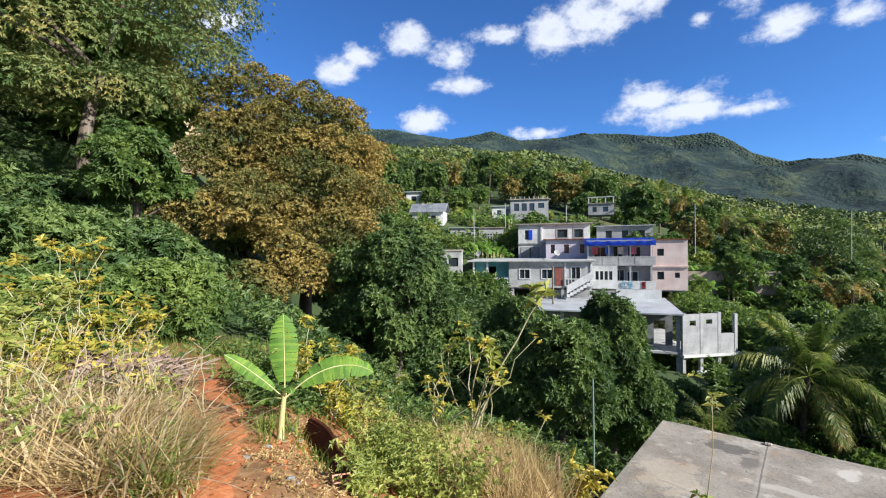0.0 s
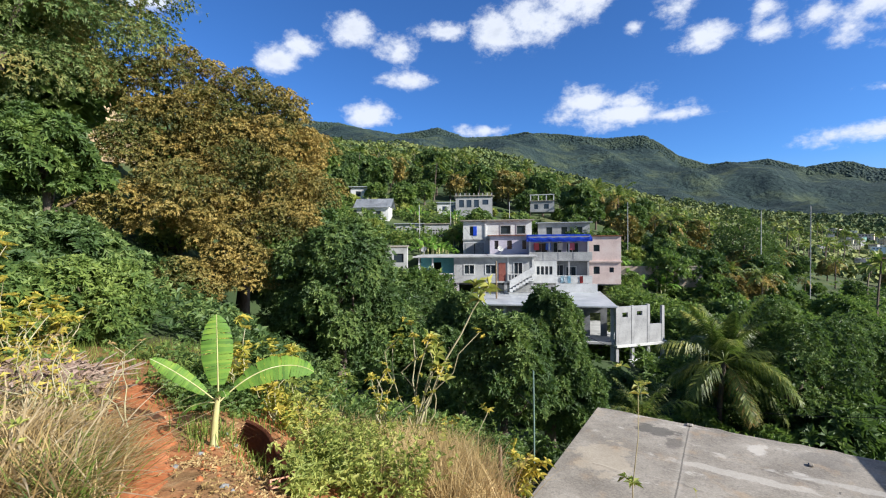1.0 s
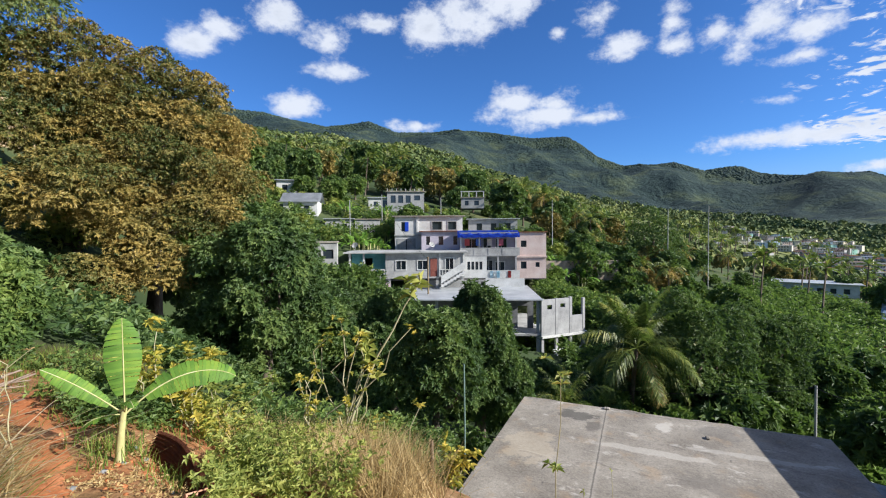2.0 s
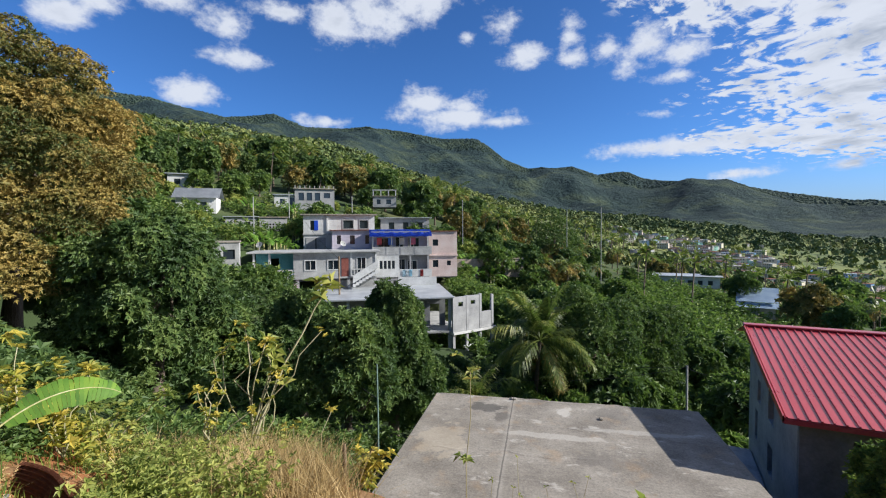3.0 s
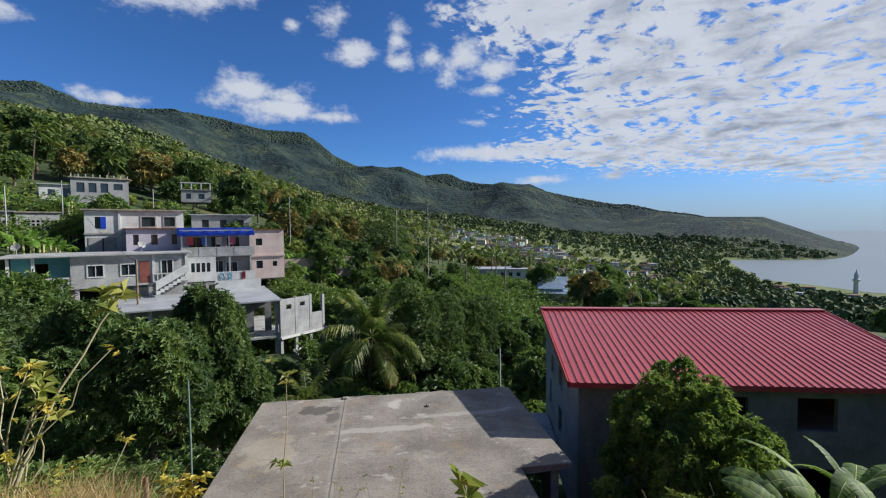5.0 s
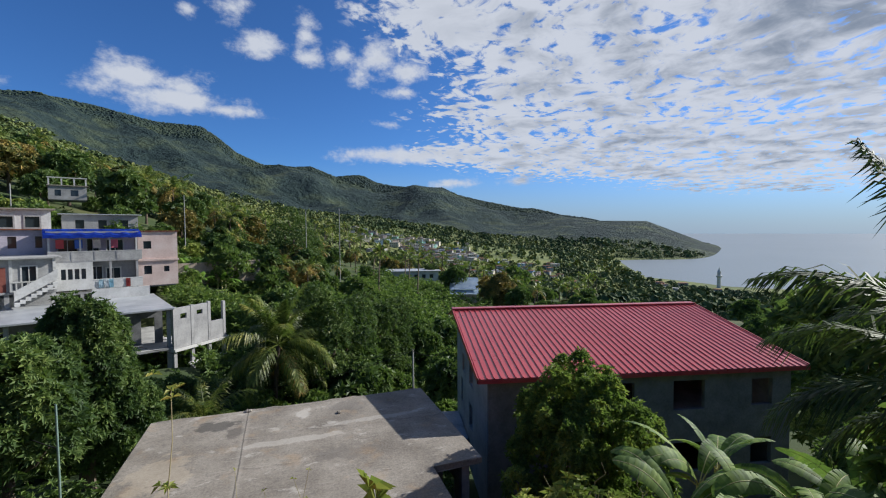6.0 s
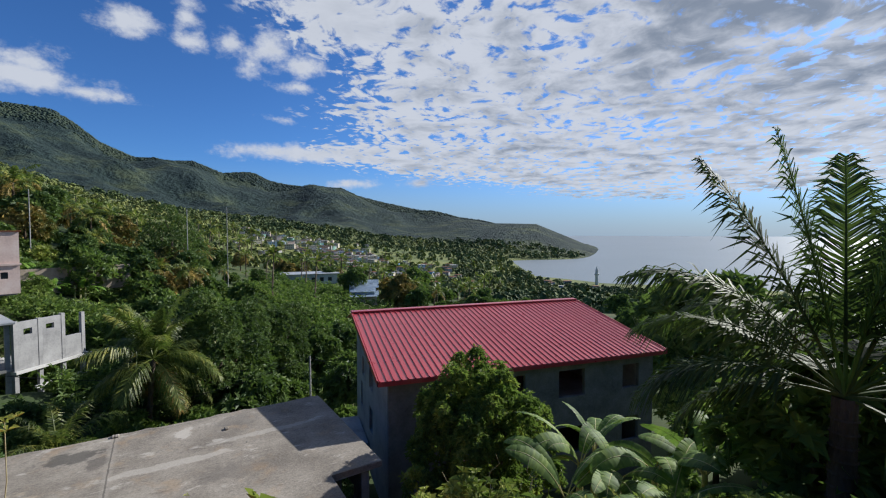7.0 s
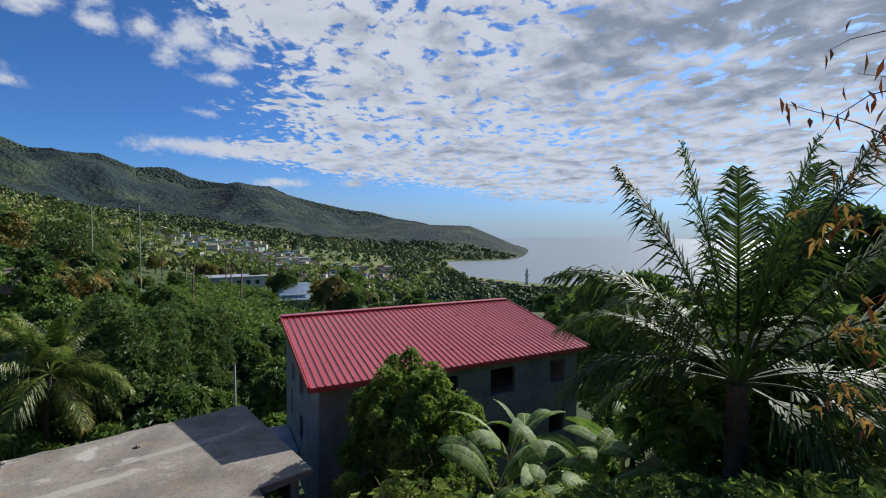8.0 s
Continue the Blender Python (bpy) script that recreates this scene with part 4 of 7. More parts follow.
def red_house():
    top = thing("red_roofed_house", "unfinished two-storey grey block house with a red ribbed sheet roof", "house", RED_M)
    L, D = RED_LEN, RED_DEPTH
    x0, x1, y0, y1 = 0.45, L - 0.35, 0.42, 8.3
    wall_h = EAVE - 0.12
    up, low = 3.95, 1.5
    front = [(4.2, up, 5.7, up + 1.15), (7.3, up, 8.6, up + 1.15), (10.6, up + 0.05, 11.5, up + 1.1), (4.2, low, 5.7, low + 1.15), (7.3, low, 8.6, low + 1.15), (10.6, low + 0.1, 11.5, low + 1.2), (1.2, up, 2.2, up + 1.1)]
    # front wall in the darker, cooler grey: its shade is put into the colour
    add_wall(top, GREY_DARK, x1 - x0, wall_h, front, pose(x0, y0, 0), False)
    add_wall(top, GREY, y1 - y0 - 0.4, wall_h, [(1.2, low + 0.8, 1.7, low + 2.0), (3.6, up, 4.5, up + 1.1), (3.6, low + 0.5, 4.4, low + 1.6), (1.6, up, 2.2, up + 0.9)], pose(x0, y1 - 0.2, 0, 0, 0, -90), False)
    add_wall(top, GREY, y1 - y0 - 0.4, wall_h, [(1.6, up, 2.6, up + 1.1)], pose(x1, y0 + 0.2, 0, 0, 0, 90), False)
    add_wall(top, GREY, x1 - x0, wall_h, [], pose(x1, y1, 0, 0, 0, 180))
    rise = (RIDGE - EAVE) / D
    for x in (x0, x1 - 0.18):
        bm = bmesh.new()
        prof = [(y0, wall_h), (y1, wall_h), (y1, wall_h + 0.55), (D, EAVE + rise * D - 0.12), (y0, EAVE + rise * y0 - 0.12)]
        a = [bm.verts.new((x, y, z)) for y, z in prof]
        b = [bm.verts.new((x + 0.18, y, z)) for y, z in prof]
        bm.faces.new(a)
        bm.faces.new(b[::-1])
        for i in range(5):
            bm.faces.new((a[i], a[(i + 1) % 5], b[(i + 1) % 5], b[i]))
        part("gable", bm, GREY, top)
    for z in (0.0, 2.85):
        part("floor", block(x0 + 0.2, y0 + 0.2, z - 0.15, x1 - 0.2, y1 - 0.2, z), GREY_DARK, top)
    # roof: two slopes with standing ribs, ridge cap and edge flashings
    roof = part("roof", roof_slope(L, 0, EAVE, D, RIDGE), RED_ROOF, top)
    part("roof", roof_slope(L, 8.9, RIDGE - 0.62, D, RIDGE), RED_ROOF, top)
    count = 50
    rib = None
    for i in range(count):
        x = 0.06 + (L - 0.12) * i / (count - 1)
        if rib is None:
            bm = bmesh.new()
            sec = ((-0.03, 0.0), (-0.016, 0.036), (0.016, 0.036), (0.03, 0.0))
            a = [bm.verts.new((dx, 0.0, EAVE + 0.03 + dz)) for dx, dz in sec]
            b = [bm.verts.new((dx, D, RIDGE + 0.03 + dz)) for dx, dz in sec]
            for q in range(3):
                bm.faces.new((a[q], a[q + 1], b[q + 1], b[q]))
            bm.faces.new(a[::-1])
            rib = part("rib", bm, RED_ROOF, roof)
            rib.location.x = x
        else:
            other = new("rib", rib.data)
            other.parent, other.location.x = roof, x
    bm = bmesh.new()
    box(bm, -0.03, D - 0.22, RIDGE + 0.03, L + 0.03, D + 0.2, RIDGE + 0.1, 0.02)
    part("ridge_cap", bm, RED_ROOF, roof)
    for x in (-0.04, L):
        bm = bmesh.new()
        vs = [[bm.verts.new((xx, y, z + dz)) for xx in (x, x + 0.04)] for y, z in ((-0.02, EAVE), (D, RIDGE)) for dz in (-0.12, 0.09)]
        bm.faces.new((vs[0][0], vs[2][0], vs[3][0], vs[1][0]))
        bm.faces.new((vs[0][1], vs[1][1], vs[3][1], vs[2][1]))
        bm.faces.new((vs[1][0], vs[3][0], vs[3][1], vs[1][1]))
        bm.faces.new((vs[0][0], vs[0][1], vs[2][1], vs[2][0]))
        part("flashing", bm, RED_ROOF, roof)
    part("gutter_board", block(0, -0.02, EAVE - 0.14, L, 0.02, EAVE - 0.005), RED_ROOF, roof)
    for i in range(7):
        y = 0.3 + i * 1.05
        part("purlin", block(0.1, y - 0.04, EAVE + rise * y - 0.12, L - 0.1, y + 0.04, EAVE + rise * y - 0.03), WOOD, roof)
    # step and lean-to by the gable
    part("terrace", block(-1.3, 4.4, 1.2, 0.4, 7.6, 1.4, 0.02), GREY, top)
    for y in (4.6, 7.4):
        part("terrace_wall", block(-1.2, y - 0.1, -0.2, 0.4, y + 0.1, 1.2), GREY, top)
    return top


def roof_slope(length, y0, z0, y1, z1, thick=0.03):
    bm = bmesh.new()
    n = 12
    rows = []
    for i in range(n + 1):
        x = length * i / n
        rows.append([bm.verts.new(c) for c in ((x, y0, z0), (x, y1, z1), (x, y1, z1 + thick), (x, y0, z0 + thick))])
    for a, b in zip(rows, rows[1:]):
        for k in range(4):
            j = (k + 1) % 4
            bm.faces.new((a[k], b[k], b[j], a[j]))
    bm.faces.new(rows[0])
    bm.faces.new(rows[-1][::-1])
    return bm


red_house()


# ---- hillside houses ----
def balustrade(parent, x0, x1, y, z, mat, high=0.9, step=0.34, solid=False):
    """Rail, plinth and balusters along x."""
    part("handrail", block(x0, y - 0.07, z + high - 0.1, x1, y + 0.07, z + high), mat, parent)
    if solid:
        part("parapet", block(x0, y - 0.05, z, x1, y + 0.05, z + high - 0.1), mat, parent)
        return
    part("plinth", block(x0, y - 0.06, z, x1, y + 0.06, z + 0.12), mat, parent)
    n = max(2, int((x1 - x0) / step))
    for i in range(n + 1):
        x = x0 + 0.06 + (x1 - x0 - 0.12) * i / n
        part("baluster", block(x - 0.05, y - 0.05, z + 0.12, x + 0.05, y + 0.05, z + high - 0.1), mat, parent)


def post(parent, x, y, z0, z1, mat, w=0.13, name="column"):
    part(name, block(x - w, y - w, z0, x + w, y + w, z1), mat, parent)


def stairs(parent, x0, z0, x1, z1, y, width, mat, steps=8):
    for i in range(steps):
        xa, xb = x0 + (x1 - x0) * i / steps, x0 + (x1 - x0) * (i + 1) / steps
        za = z0 + (z1 - z0) * (i + 1) / steps
        part("step", block(min(xa, xb), y, za - 0.34, max(xa, xb), y + width, za), mat, parent)
    bm = bmesh.new()
    a = [bm.verts.new(c) for c in ((x0, y - 0.1, z0 + 0.1), (x1, y - 0.1, z1 + 0.1), (x1, y - 0.1, z1 + 0.95), (x0, y - 0.1, z0 + 0.95))]
    b = [bm.verts.new((v.co.x, y, v.co.z)) for v in a]
    bm.faces.new(a)
    bm.faces.new(b[::-1])
    for i in range(4):
        bm.faces.new((a[i], a[(i + 1) % 4], b[(i + 1) % 4], b[i]))
    part("stair_parapet", bm, mat, parent)


def house_lower():
    top = shell("grey_house", "long grey single-storey house with white-framed windows and a porch", GREY_M, 9.2, 6.5, 2.75, GREY,
                front=[(1.25, 0.85, 2.35, 1.85), (3.75, 0.85, 4.85, 1.85), (7.0, 0.0, 7.9, 2.1)], frame_mat=WHITE, over=0.0, roof=0.14)
    part("porch_wall", wall_panel(4.2, 2.75, [(1.6, 0.0, 2.5, 2.1)], 0.18), TEAL, top, "turquoise painted porch wall").matrix_basis = pose(-4.2, 2.0, 0)
    part("roof", block(-4.8, -0.5, 2.755, 9.6, 7.0, 2.92, 0.02), GREY, top, "grey slab with dark edge")
    part("floor", block(-4.2, -0.1, -0.2, 9.2, 2.0, -0.01), GREY, top)
    balustrade(top, -4.2, -2.6, 0.0, 0, MAUVE, solid=True)
    balustrade(top, -2.6, -0.1, 0.0, 0, WHITE)
    for x in (-4.1, -2.5, 6.3, 9.1):
        post(top, x, 0.0, 0, 2.75, WHITE, 0.1)
    for x in (-4.1, -2.0, 0.4, 3.0, 6.0, 9.0):
        post(top, x, 0.2, -3.2, -0.2, GREY, 0.16, "pillar")
    part("base_wall", wall_panel(13.2, 3.0, [(1.0, 0.4, 2.3, 2.6), (4.6, 0.2, 6.6, 2.6)], 0.2), GREY_DARK, top).matrix_basis = pose(-4.1, 1.6, -3.2)
    stairs(top, -2.6, 0.0, 0.5, -1.7, -0.95, 0.8, MAUVE)
    stairs(top, 9.2, 0.9, 6.4, -0.8, -1.25, 0.9, WHITE)
    balustrade(top, 6.2, 9.2, -0.15, 0, WHITE, 0.85)
    part("door", block(5.2, -0.06, 0.0, 6.0, 0.0, 2.1), mottled("red_door", (0.16, 0.05, 0.04), (0.24, 0.08, 0.06), (0.30, 0.12, 0.09), 2.0), top, "dull red door")
    return top


def house_awning():
    top = thing("balcony_house", "three-storey white house with balconies and a blue tarpaulin awning", "house", AWNING_M)
    w, d = 7.0, 7.0
    front_1 = [(1.0, 0.7, 2.1, 1.9), (3.2, 0.0, 4.1, 2.1), (4.5, 0.8, 5.6, 1.9)]
    front_2 = [(0.8, 0.7, 2.2, 2.0), (3.0, 0.0, 3.9, 2.1), (4.6, 0.7, 5.9, 2.0)]
    for base, op, mat in ((0.0, [(0.8, 0, 2.4, 2.3), (3.4, 0.0, 4.4, 2.2), (5.0, 0.4, 6.2, 2.2)], GREY_DARK), (3.1, front_1, GREY_PALE), (5.9, front_2, LILAC)):
        add_wall(top, mat, w, 2.7, op, pose(0, 1.3 if base else 1.6, base), True, WHITE if base > 3 else None)
        for x, turn, y in ((w, 90, 1.5), (0, -90, d)):
            add_wall(top, GREY if x == 0 else GREY_PALE, d - 1.5, 2.7, [], pose(x, y, base, 0, 0, turn))
        part("floor_slab", block(-0.1, -0.05, base + 2.7, w + 0.1, d, base + 2.86), GREY_PALE, top)
    add_wall(top, WHITE, 3.3, 2.7, [(0.9, 1.05, 1.25, 2.05), (1.4, 1.05, 1.75, 2.05), (1.9, 1.05, 2.25, 2.05), (2.4, 1.05, 2.75, 2.05)], pose(0, -0.03, 3.1), True, None, 0.16, "white painted front room wall")
    balustrade(top, 3.3, w + 0.35, 0.02, 3.1, WHITE, 0.95, solid=True)
    balustrade(top, 0.0, w + 0.35, 0.02, 5.86, GREY, 1.0, solid=True)
    for x in (1.75, 3.5, 5.25):
        part("parapet_post", block(x - 0.06, -0.06, 5.86, x + 0.06, 0.1, 6.86), GREY_PALE, top)
    for x in (0.1, 2.4, 4.7, 6.9):
        post(top, x, 0.1, 0.0, 2.7, GREY, 0.14, "pillar")
        if x > 4:
            post(top, x, 0.1, 3.1, 5.8, GREY_PALE, 0.1)
        post(top, x, 0.1, 5.9, 8.5, WHITE, 0.07)
    bm = bmesh.new()
    rows = []
    for i in range(25):
        x = -0.3 + 7.6 * i / 24
        s = 0.06 * math.sin(i * 1.7)
        rows.append([bm.verts.new((x, 1.4, 9.0)), bm.verts.new((x, 0.2, 8.72 + s)), bm.verts.new((x, -0.55, 8.42 + s)), bm.verts.new((x, -0.57, 8.12 + 0.6 * s))])
    for a, b in zip(rows, rows[1:]):
        for k in range(3):
            bm.faces.new((a[k], b[k], b[k + 1], a[k + 1]))
    bmesh.ops.solidify(bm, geom=bm.faces[:], thickness=0.015)
    part("awning", bm, BLUE, top, "sagging blue tarpaulin awning")
    part("roof", block(-0.2, 1.2, 8.765, w + 0.2, d + 0.1, 8.93), TIN, top)
    for i, (x, c) in enumerate(((3.7, (0.45, 0.62, 0.72)), (4.1, (0.62, 0.68, 0.72)), (4.5, (0.35, 0.58, 0.70)), (5.9, (0.30, 0.05, 0.05)))):
        bm = bmesh.new()
        vs = [[bm.verts.new((x + 0.38 * k, -0.1 - 0.03 * math.sin(k * 3 + r * 2 + i), z)) for k in (0, 0.33, 0.66, 1)] for r, z in enumerate((4.0, 3.6, 3.15))]
        for a, b in zip(vs, vs[1:]):
            for k in range(3):
                bm.faces.new((a[k], a[k + 1], b[k + 1], b[k]))
        bmesh.ops.solidify(bm, geom=bm.faces[:], thickness=0.012)
        part("laundry", bm, mottled("cloth", tuple(v * 0.8 for v in c), c, tuple(min(1, v * 1.15) for v in c), 3.0), top, "washing hung over the balcony rail")
    for i, c in enumerate(((0.6, 0.1, 0.1), (0.1, 0.2, 0.6), (0.7, 0.6, 0.5), (0.6, 0.15, 0.2))):
        part("laundry", block(0.6 + i * 1.4, 0.5, 7.1, 1.2 + i * 1.4, 0.54, 7.95), mottled("cloth", tuple(v * 0.8 for v in c), c, c, 3.0), top, "washing hung on a line")
    return top


def join_frame(x0, z0, x1, z1, b=0.14):
    """A raised plaster surround round an opening."""
    bm = bmesh.new()
    for q in ((x0 - b, z0 - b, x1 + b, z0), (x0 - b, z1, x1 + b, z1 + b), (x0 - b, z0, x0, z1), (x1, z0, x1 + b, z1)):
        box(bm, q[0], -0.05, q[1], q[2], 0.02, q[3])
    return bm


def house_upper():
    top = shell("two_storey_house", "pale two-storey house with dark unglazed windows and a flat roof", pose(10.4, 61.4, -2.6, 0, 0, -14), 9.4, 6.5, 5.0, WHITE,
                front=[(0.9, 3.0, 1.9, 4.3), (5.2, 3.2, 6.5, 4.3), (7.4, 3.2, 8.5, 4.3), (0.6, 0.3, 2.4, 1.9)], over=0.35, glazed=True)
    part("shutter", block(1.4, -0.06, 3.0, 1.9, 0.0, 4.3), BLUE, top, "blue shutter")
    for x in (0.3, 1.65):
        part("roller_shutter", block(x, -0.05, 0.1, x + 1.2, -0.003, 2.0), GREY_PALE, top, "pale closed roller shutter")
    for x0, x1 in ((5.2, 6.5), (7.4, 8.5)):
        part("window_surround", join_frame(x0, 3.2, x1, 4.3), GREY_PALE, top)
    part("floor_slab", block(-0.08, -0.12, 2.35, 9.5, 0.0, 2.55), GREY, top)
    part("partition", block(3.0, -0.14, 0.0, 3.2, 0.0, 5.0), WHITE, top)
    part("air_conditioner", block(3.5, -0.35, 2.6, 4.2, 0.0, 3.1, 0.03), WHITE, top)
    return top


def simple_houses():
    shell("lilac_house", "lilac painted block with three small windows", pose(12.9, 55.9, -2.2, 0, 0, -15), 5.0, 4.5, 2.5, LILAC, front=[(0.6, 0.8, 1.1, 1.9), (2.2, 0.8, 2.8, 1.9), (4.1, 0.8, 4.6, 1.9)], over=0.3, roof_mat=RUST, roof=0.1)
    shell("pale_house", "pale upper house with three windows and a tin roof", pose(21.6, 62.6, -2.0, 0, 0, -18), 7.2, 6.0, 4.1, GREY_PALE, front=[(1.2, 2.5, 2.0, 3.5), (3.3, 2.5, 4.1, 3.5), (5.4, 2.5, 6.2, 3.5)], over=0.35, roof_mat=TIN, roof=0.1)
    top = shell("pink_house", "pink painted house with small windows", pose(23.9, 50.9, -5.6, 0, 0, -20), 3.6, 5.0, 5.7, PINK, front=[(0.5, 3.9, 1.2, 4.7), (0.5, 1.2, 1.2, 2.1), (2.3, 1.4, 2.8, 2.0)], right=[(1.5, 3.6, 2.4, 4.7)], over=0.15, roof_mat=RUST, roof=0.1)
    part("floor_slab", block(-0.05, -0.15, 2.6, 3.7, 0.0, 2.8), PINK, top)
    shell("low_grey_house", "low grey house on the upper terrace with a red door", pose(1.2, 70.6, -0.9, 0, 0, -6), 4.2, 5.0, 3.3, GREY, front=[(2.4, 1.2, 3.3, 2.6)], over=0.3, roof_mat=TIN, roof=0.1)
    shell("latticed_house", "grey house with a pierced block wall", pose(5.7, 70.1, -0.9, 0, 0, -6), 3.8, 5.0, 3.2, GREY, front=[(0.5 + 0.42 * i, 1.3 + 0.4 * j, 0.75 + 0.42 * i, 1.55 + 0.4 * j) for i in range(7) for j in range(3)], over=0.2, glazed=False)
    shell("small_block_house", "small bare block house with one dark window", pose(-0.9, 50.3, -5.6, 0, 0, -4), 3.0, 4.0, 4.7, GREY, front=[(1.5, 3.0, 2.6, 4.0), (1.0, 0.4, 1.7, 1.4)], over=0.1)
    top = shell("arched_house", "white two-storey house with an arched veranda on the hill", pose(13.6, 89.2, 4.2, 0, 0, -9), 7.4, 6.0, 4.3, GREY_PALE, front=[(0.7, 2.1, 1.7, 3.6), (2.2, 2.1, 3.2, 3.6), (3.7, 2.1, 4.7, 3.6), (5.4, 2.6, 6.6, 3.6)], over=0.3)
    for i in range(9):
        post(top, 0.1 + i * 0.9, 0.1, 4.46, 4.95, GREY, 0.08, "roof_post")
    shell("white_house", "low white house with a flat roof on the hill", pose(10.0, 90.2, 4.6, 0, 0, -9), 4.6, 5.0, 2.7, WHITE, front=[(1.0, 1.0, 1.9, 2.0), (2.8, 0.6, 3.7, 2.2)], over=0.3, roof_mat=TIN)
    top = shell("roof_terrace_house", "small white house with open posts on its roof", pose(29.6, 90.6, 5.4, 0, 0, -19), 4.9, 5.0, 2.2, GREY_PALE, front=[(0.8, 0.6, 1.6, 1.6), (2.8, 0.6, 3.8, 1.6)], over=0.2)
    for x in (0.1, 1.7, 3.3, 4.8):
        post(top, x, 0.2, 2.36, 3.5, WHITE, 0.1, "roof_post")
    part("roof_beam", block(-0.1, 0.05, 3.5, 5.0, 0.35, 3.65), WHITE, top)


def gable_house():
    top = thing("gabled_house", "small white house with a pale sheet gable roof", "house", pose(-5.2, 76.6, 2.2, 0, 0, -8))
    add_wall(top, WHITE, 5.4, 3.3, [(1.0, 1.4, 1.9, 2.6), (3.2, 1.4, 4.1, 2.6)], pose(0, 0, 0))
    add_wall(top, WHITE, 4.6, 3.3, [], pose(0, 4.8, 0, 0, 0, -90))
    add_wall(top, WHITE, 4.6, 3.3, [], pose(5.4, 0.2, 0, 0, 0, 90))
    bm = bmesh.new()
    for y0, z0, y1, z1 in ((-0.5, 3.2, 2.5, 4.9), (5.5, 3.2, 2.5, 4.9)):
        vs = [bm.verts.new(c) for c in ((-0.5, y0, z0), (5.9, y0, z0), (5.9, y1, z1), (-0.5, y1, z1))]
        bm.faces.new(vs)
    bmesh.ops.solidify(bm, geom=bm.faces[:], thickness=0.06)
    part("roof", bm, TIN, top)
    shell("roadside_shed", "low white shed on a red cutting", pose(-7.4, 92, 8.2, 0, 0, -5), 5.0, 4.0, 2.4, WHITE, front=[(1, 0.6, 2, 1.6)], over=0.4, roof_mat=TIN)


def concrete_frame_house():
    """Unfinished: one pale roof sheet over open storeys, block walls at its end."""
    top = thing("unfinished_house", "unfinished concrete house with a wide pale roof slab and open storeys", "house", FRAME_M)
    w, d = 13.6, 11.0
    z1, z2 = 1.85, 5.1
    part("roof", block(-1.0, -0.6, z2, w + 0.1, d, z2 + 0.16, 0.02), TIN, top, "pale roof slab")
    part("floor_slab", block(0, -0.3, z1 - 0.2, w, d, z1), GREY, top)
    add_wall(top, GREY_DARK, 13.0, 3.2, [(2.0, 0.9, 3.2, 2.2), (5.0, 0.0, 6.0, 2.1), (9.0, 0.6, 10.2, 2.4), (11.4, 0.0, 12.4, 2.3)], pose(0.2, 2.4, z1), False)
    add_wall(top, GREY_DARK, 12.8, 2.6, [(3.0, 0.4, 4.2, 2.0)], pose(0.3, 4.2, -1.0), False)
    for x in (0.2, 3.4, 6.6, 10.0, 13.3):
        post(top, x, 0.0, z1, z2, GREY, 0.14)
        post(top, x, 0.0, -2.5, z1 - 0.2, GREY, 0.16, "pillar")
    bm = bmesh.new()
    for i in range(22):
        box(bm, 3.6 + i * 0.14, -0.05, z1, 3.66 + i * 0.14, 0.0, z1 + 1.0)
    part("railing", bm, GREY, top)
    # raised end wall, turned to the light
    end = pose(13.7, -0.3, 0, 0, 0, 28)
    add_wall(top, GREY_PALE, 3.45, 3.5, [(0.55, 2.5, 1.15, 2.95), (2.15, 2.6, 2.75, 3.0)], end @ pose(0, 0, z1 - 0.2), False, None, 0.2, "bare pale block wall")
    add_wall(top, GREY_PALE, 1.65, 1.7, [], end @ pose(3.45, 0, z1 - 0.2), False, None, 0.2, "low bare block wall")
    for x, z in ((0.0, 3.4), (1.7, 3.35), (3.45, 3.4), (5.1, 3.2)):
        part("column", block(x - 0.14, -0.03, -2.0, x + 0.14, 0.23, z1 + z), GREY_PALE, top).matrix_basis = end
    part("floor_slab", block(-0.2, -0.25, z1 - 0.42, 5.6, 5.0, z1 - 0.22), WHITE, top).matrix_basis = end
    part("beam", block(1.2, -0.2, 0.0, 5.6, 0.0, 0.18), WHITE, top).matrix_basis = end
    add_wall(top, WHITE, 4.6, 1.0, [], pose(8.6, d - 1.5, z2 + 0.16), False)
    add_wall(top, GREY, 6.0, 0.8, [], pose(1.4, d - 1.5, z2 + 0.16), False)
    return top


house_lower()
house_awning()
house_upper()
simple_houses()
gable_house()
concrete_frame_house()

# low houses between the slope and the sea
shell("white_hall", "long low white building with a pale roof among the trees", pose(119.0, 91.5, -17.0, 0, 0, -52), 17.0, 8.0, 3.3, WHITE, front=[(1.0 + 2.6 * i, 0.9, 2.2 + 2.6 * i, 2.2) for i in range(6)], over=0.8, roof_mat=TIN)


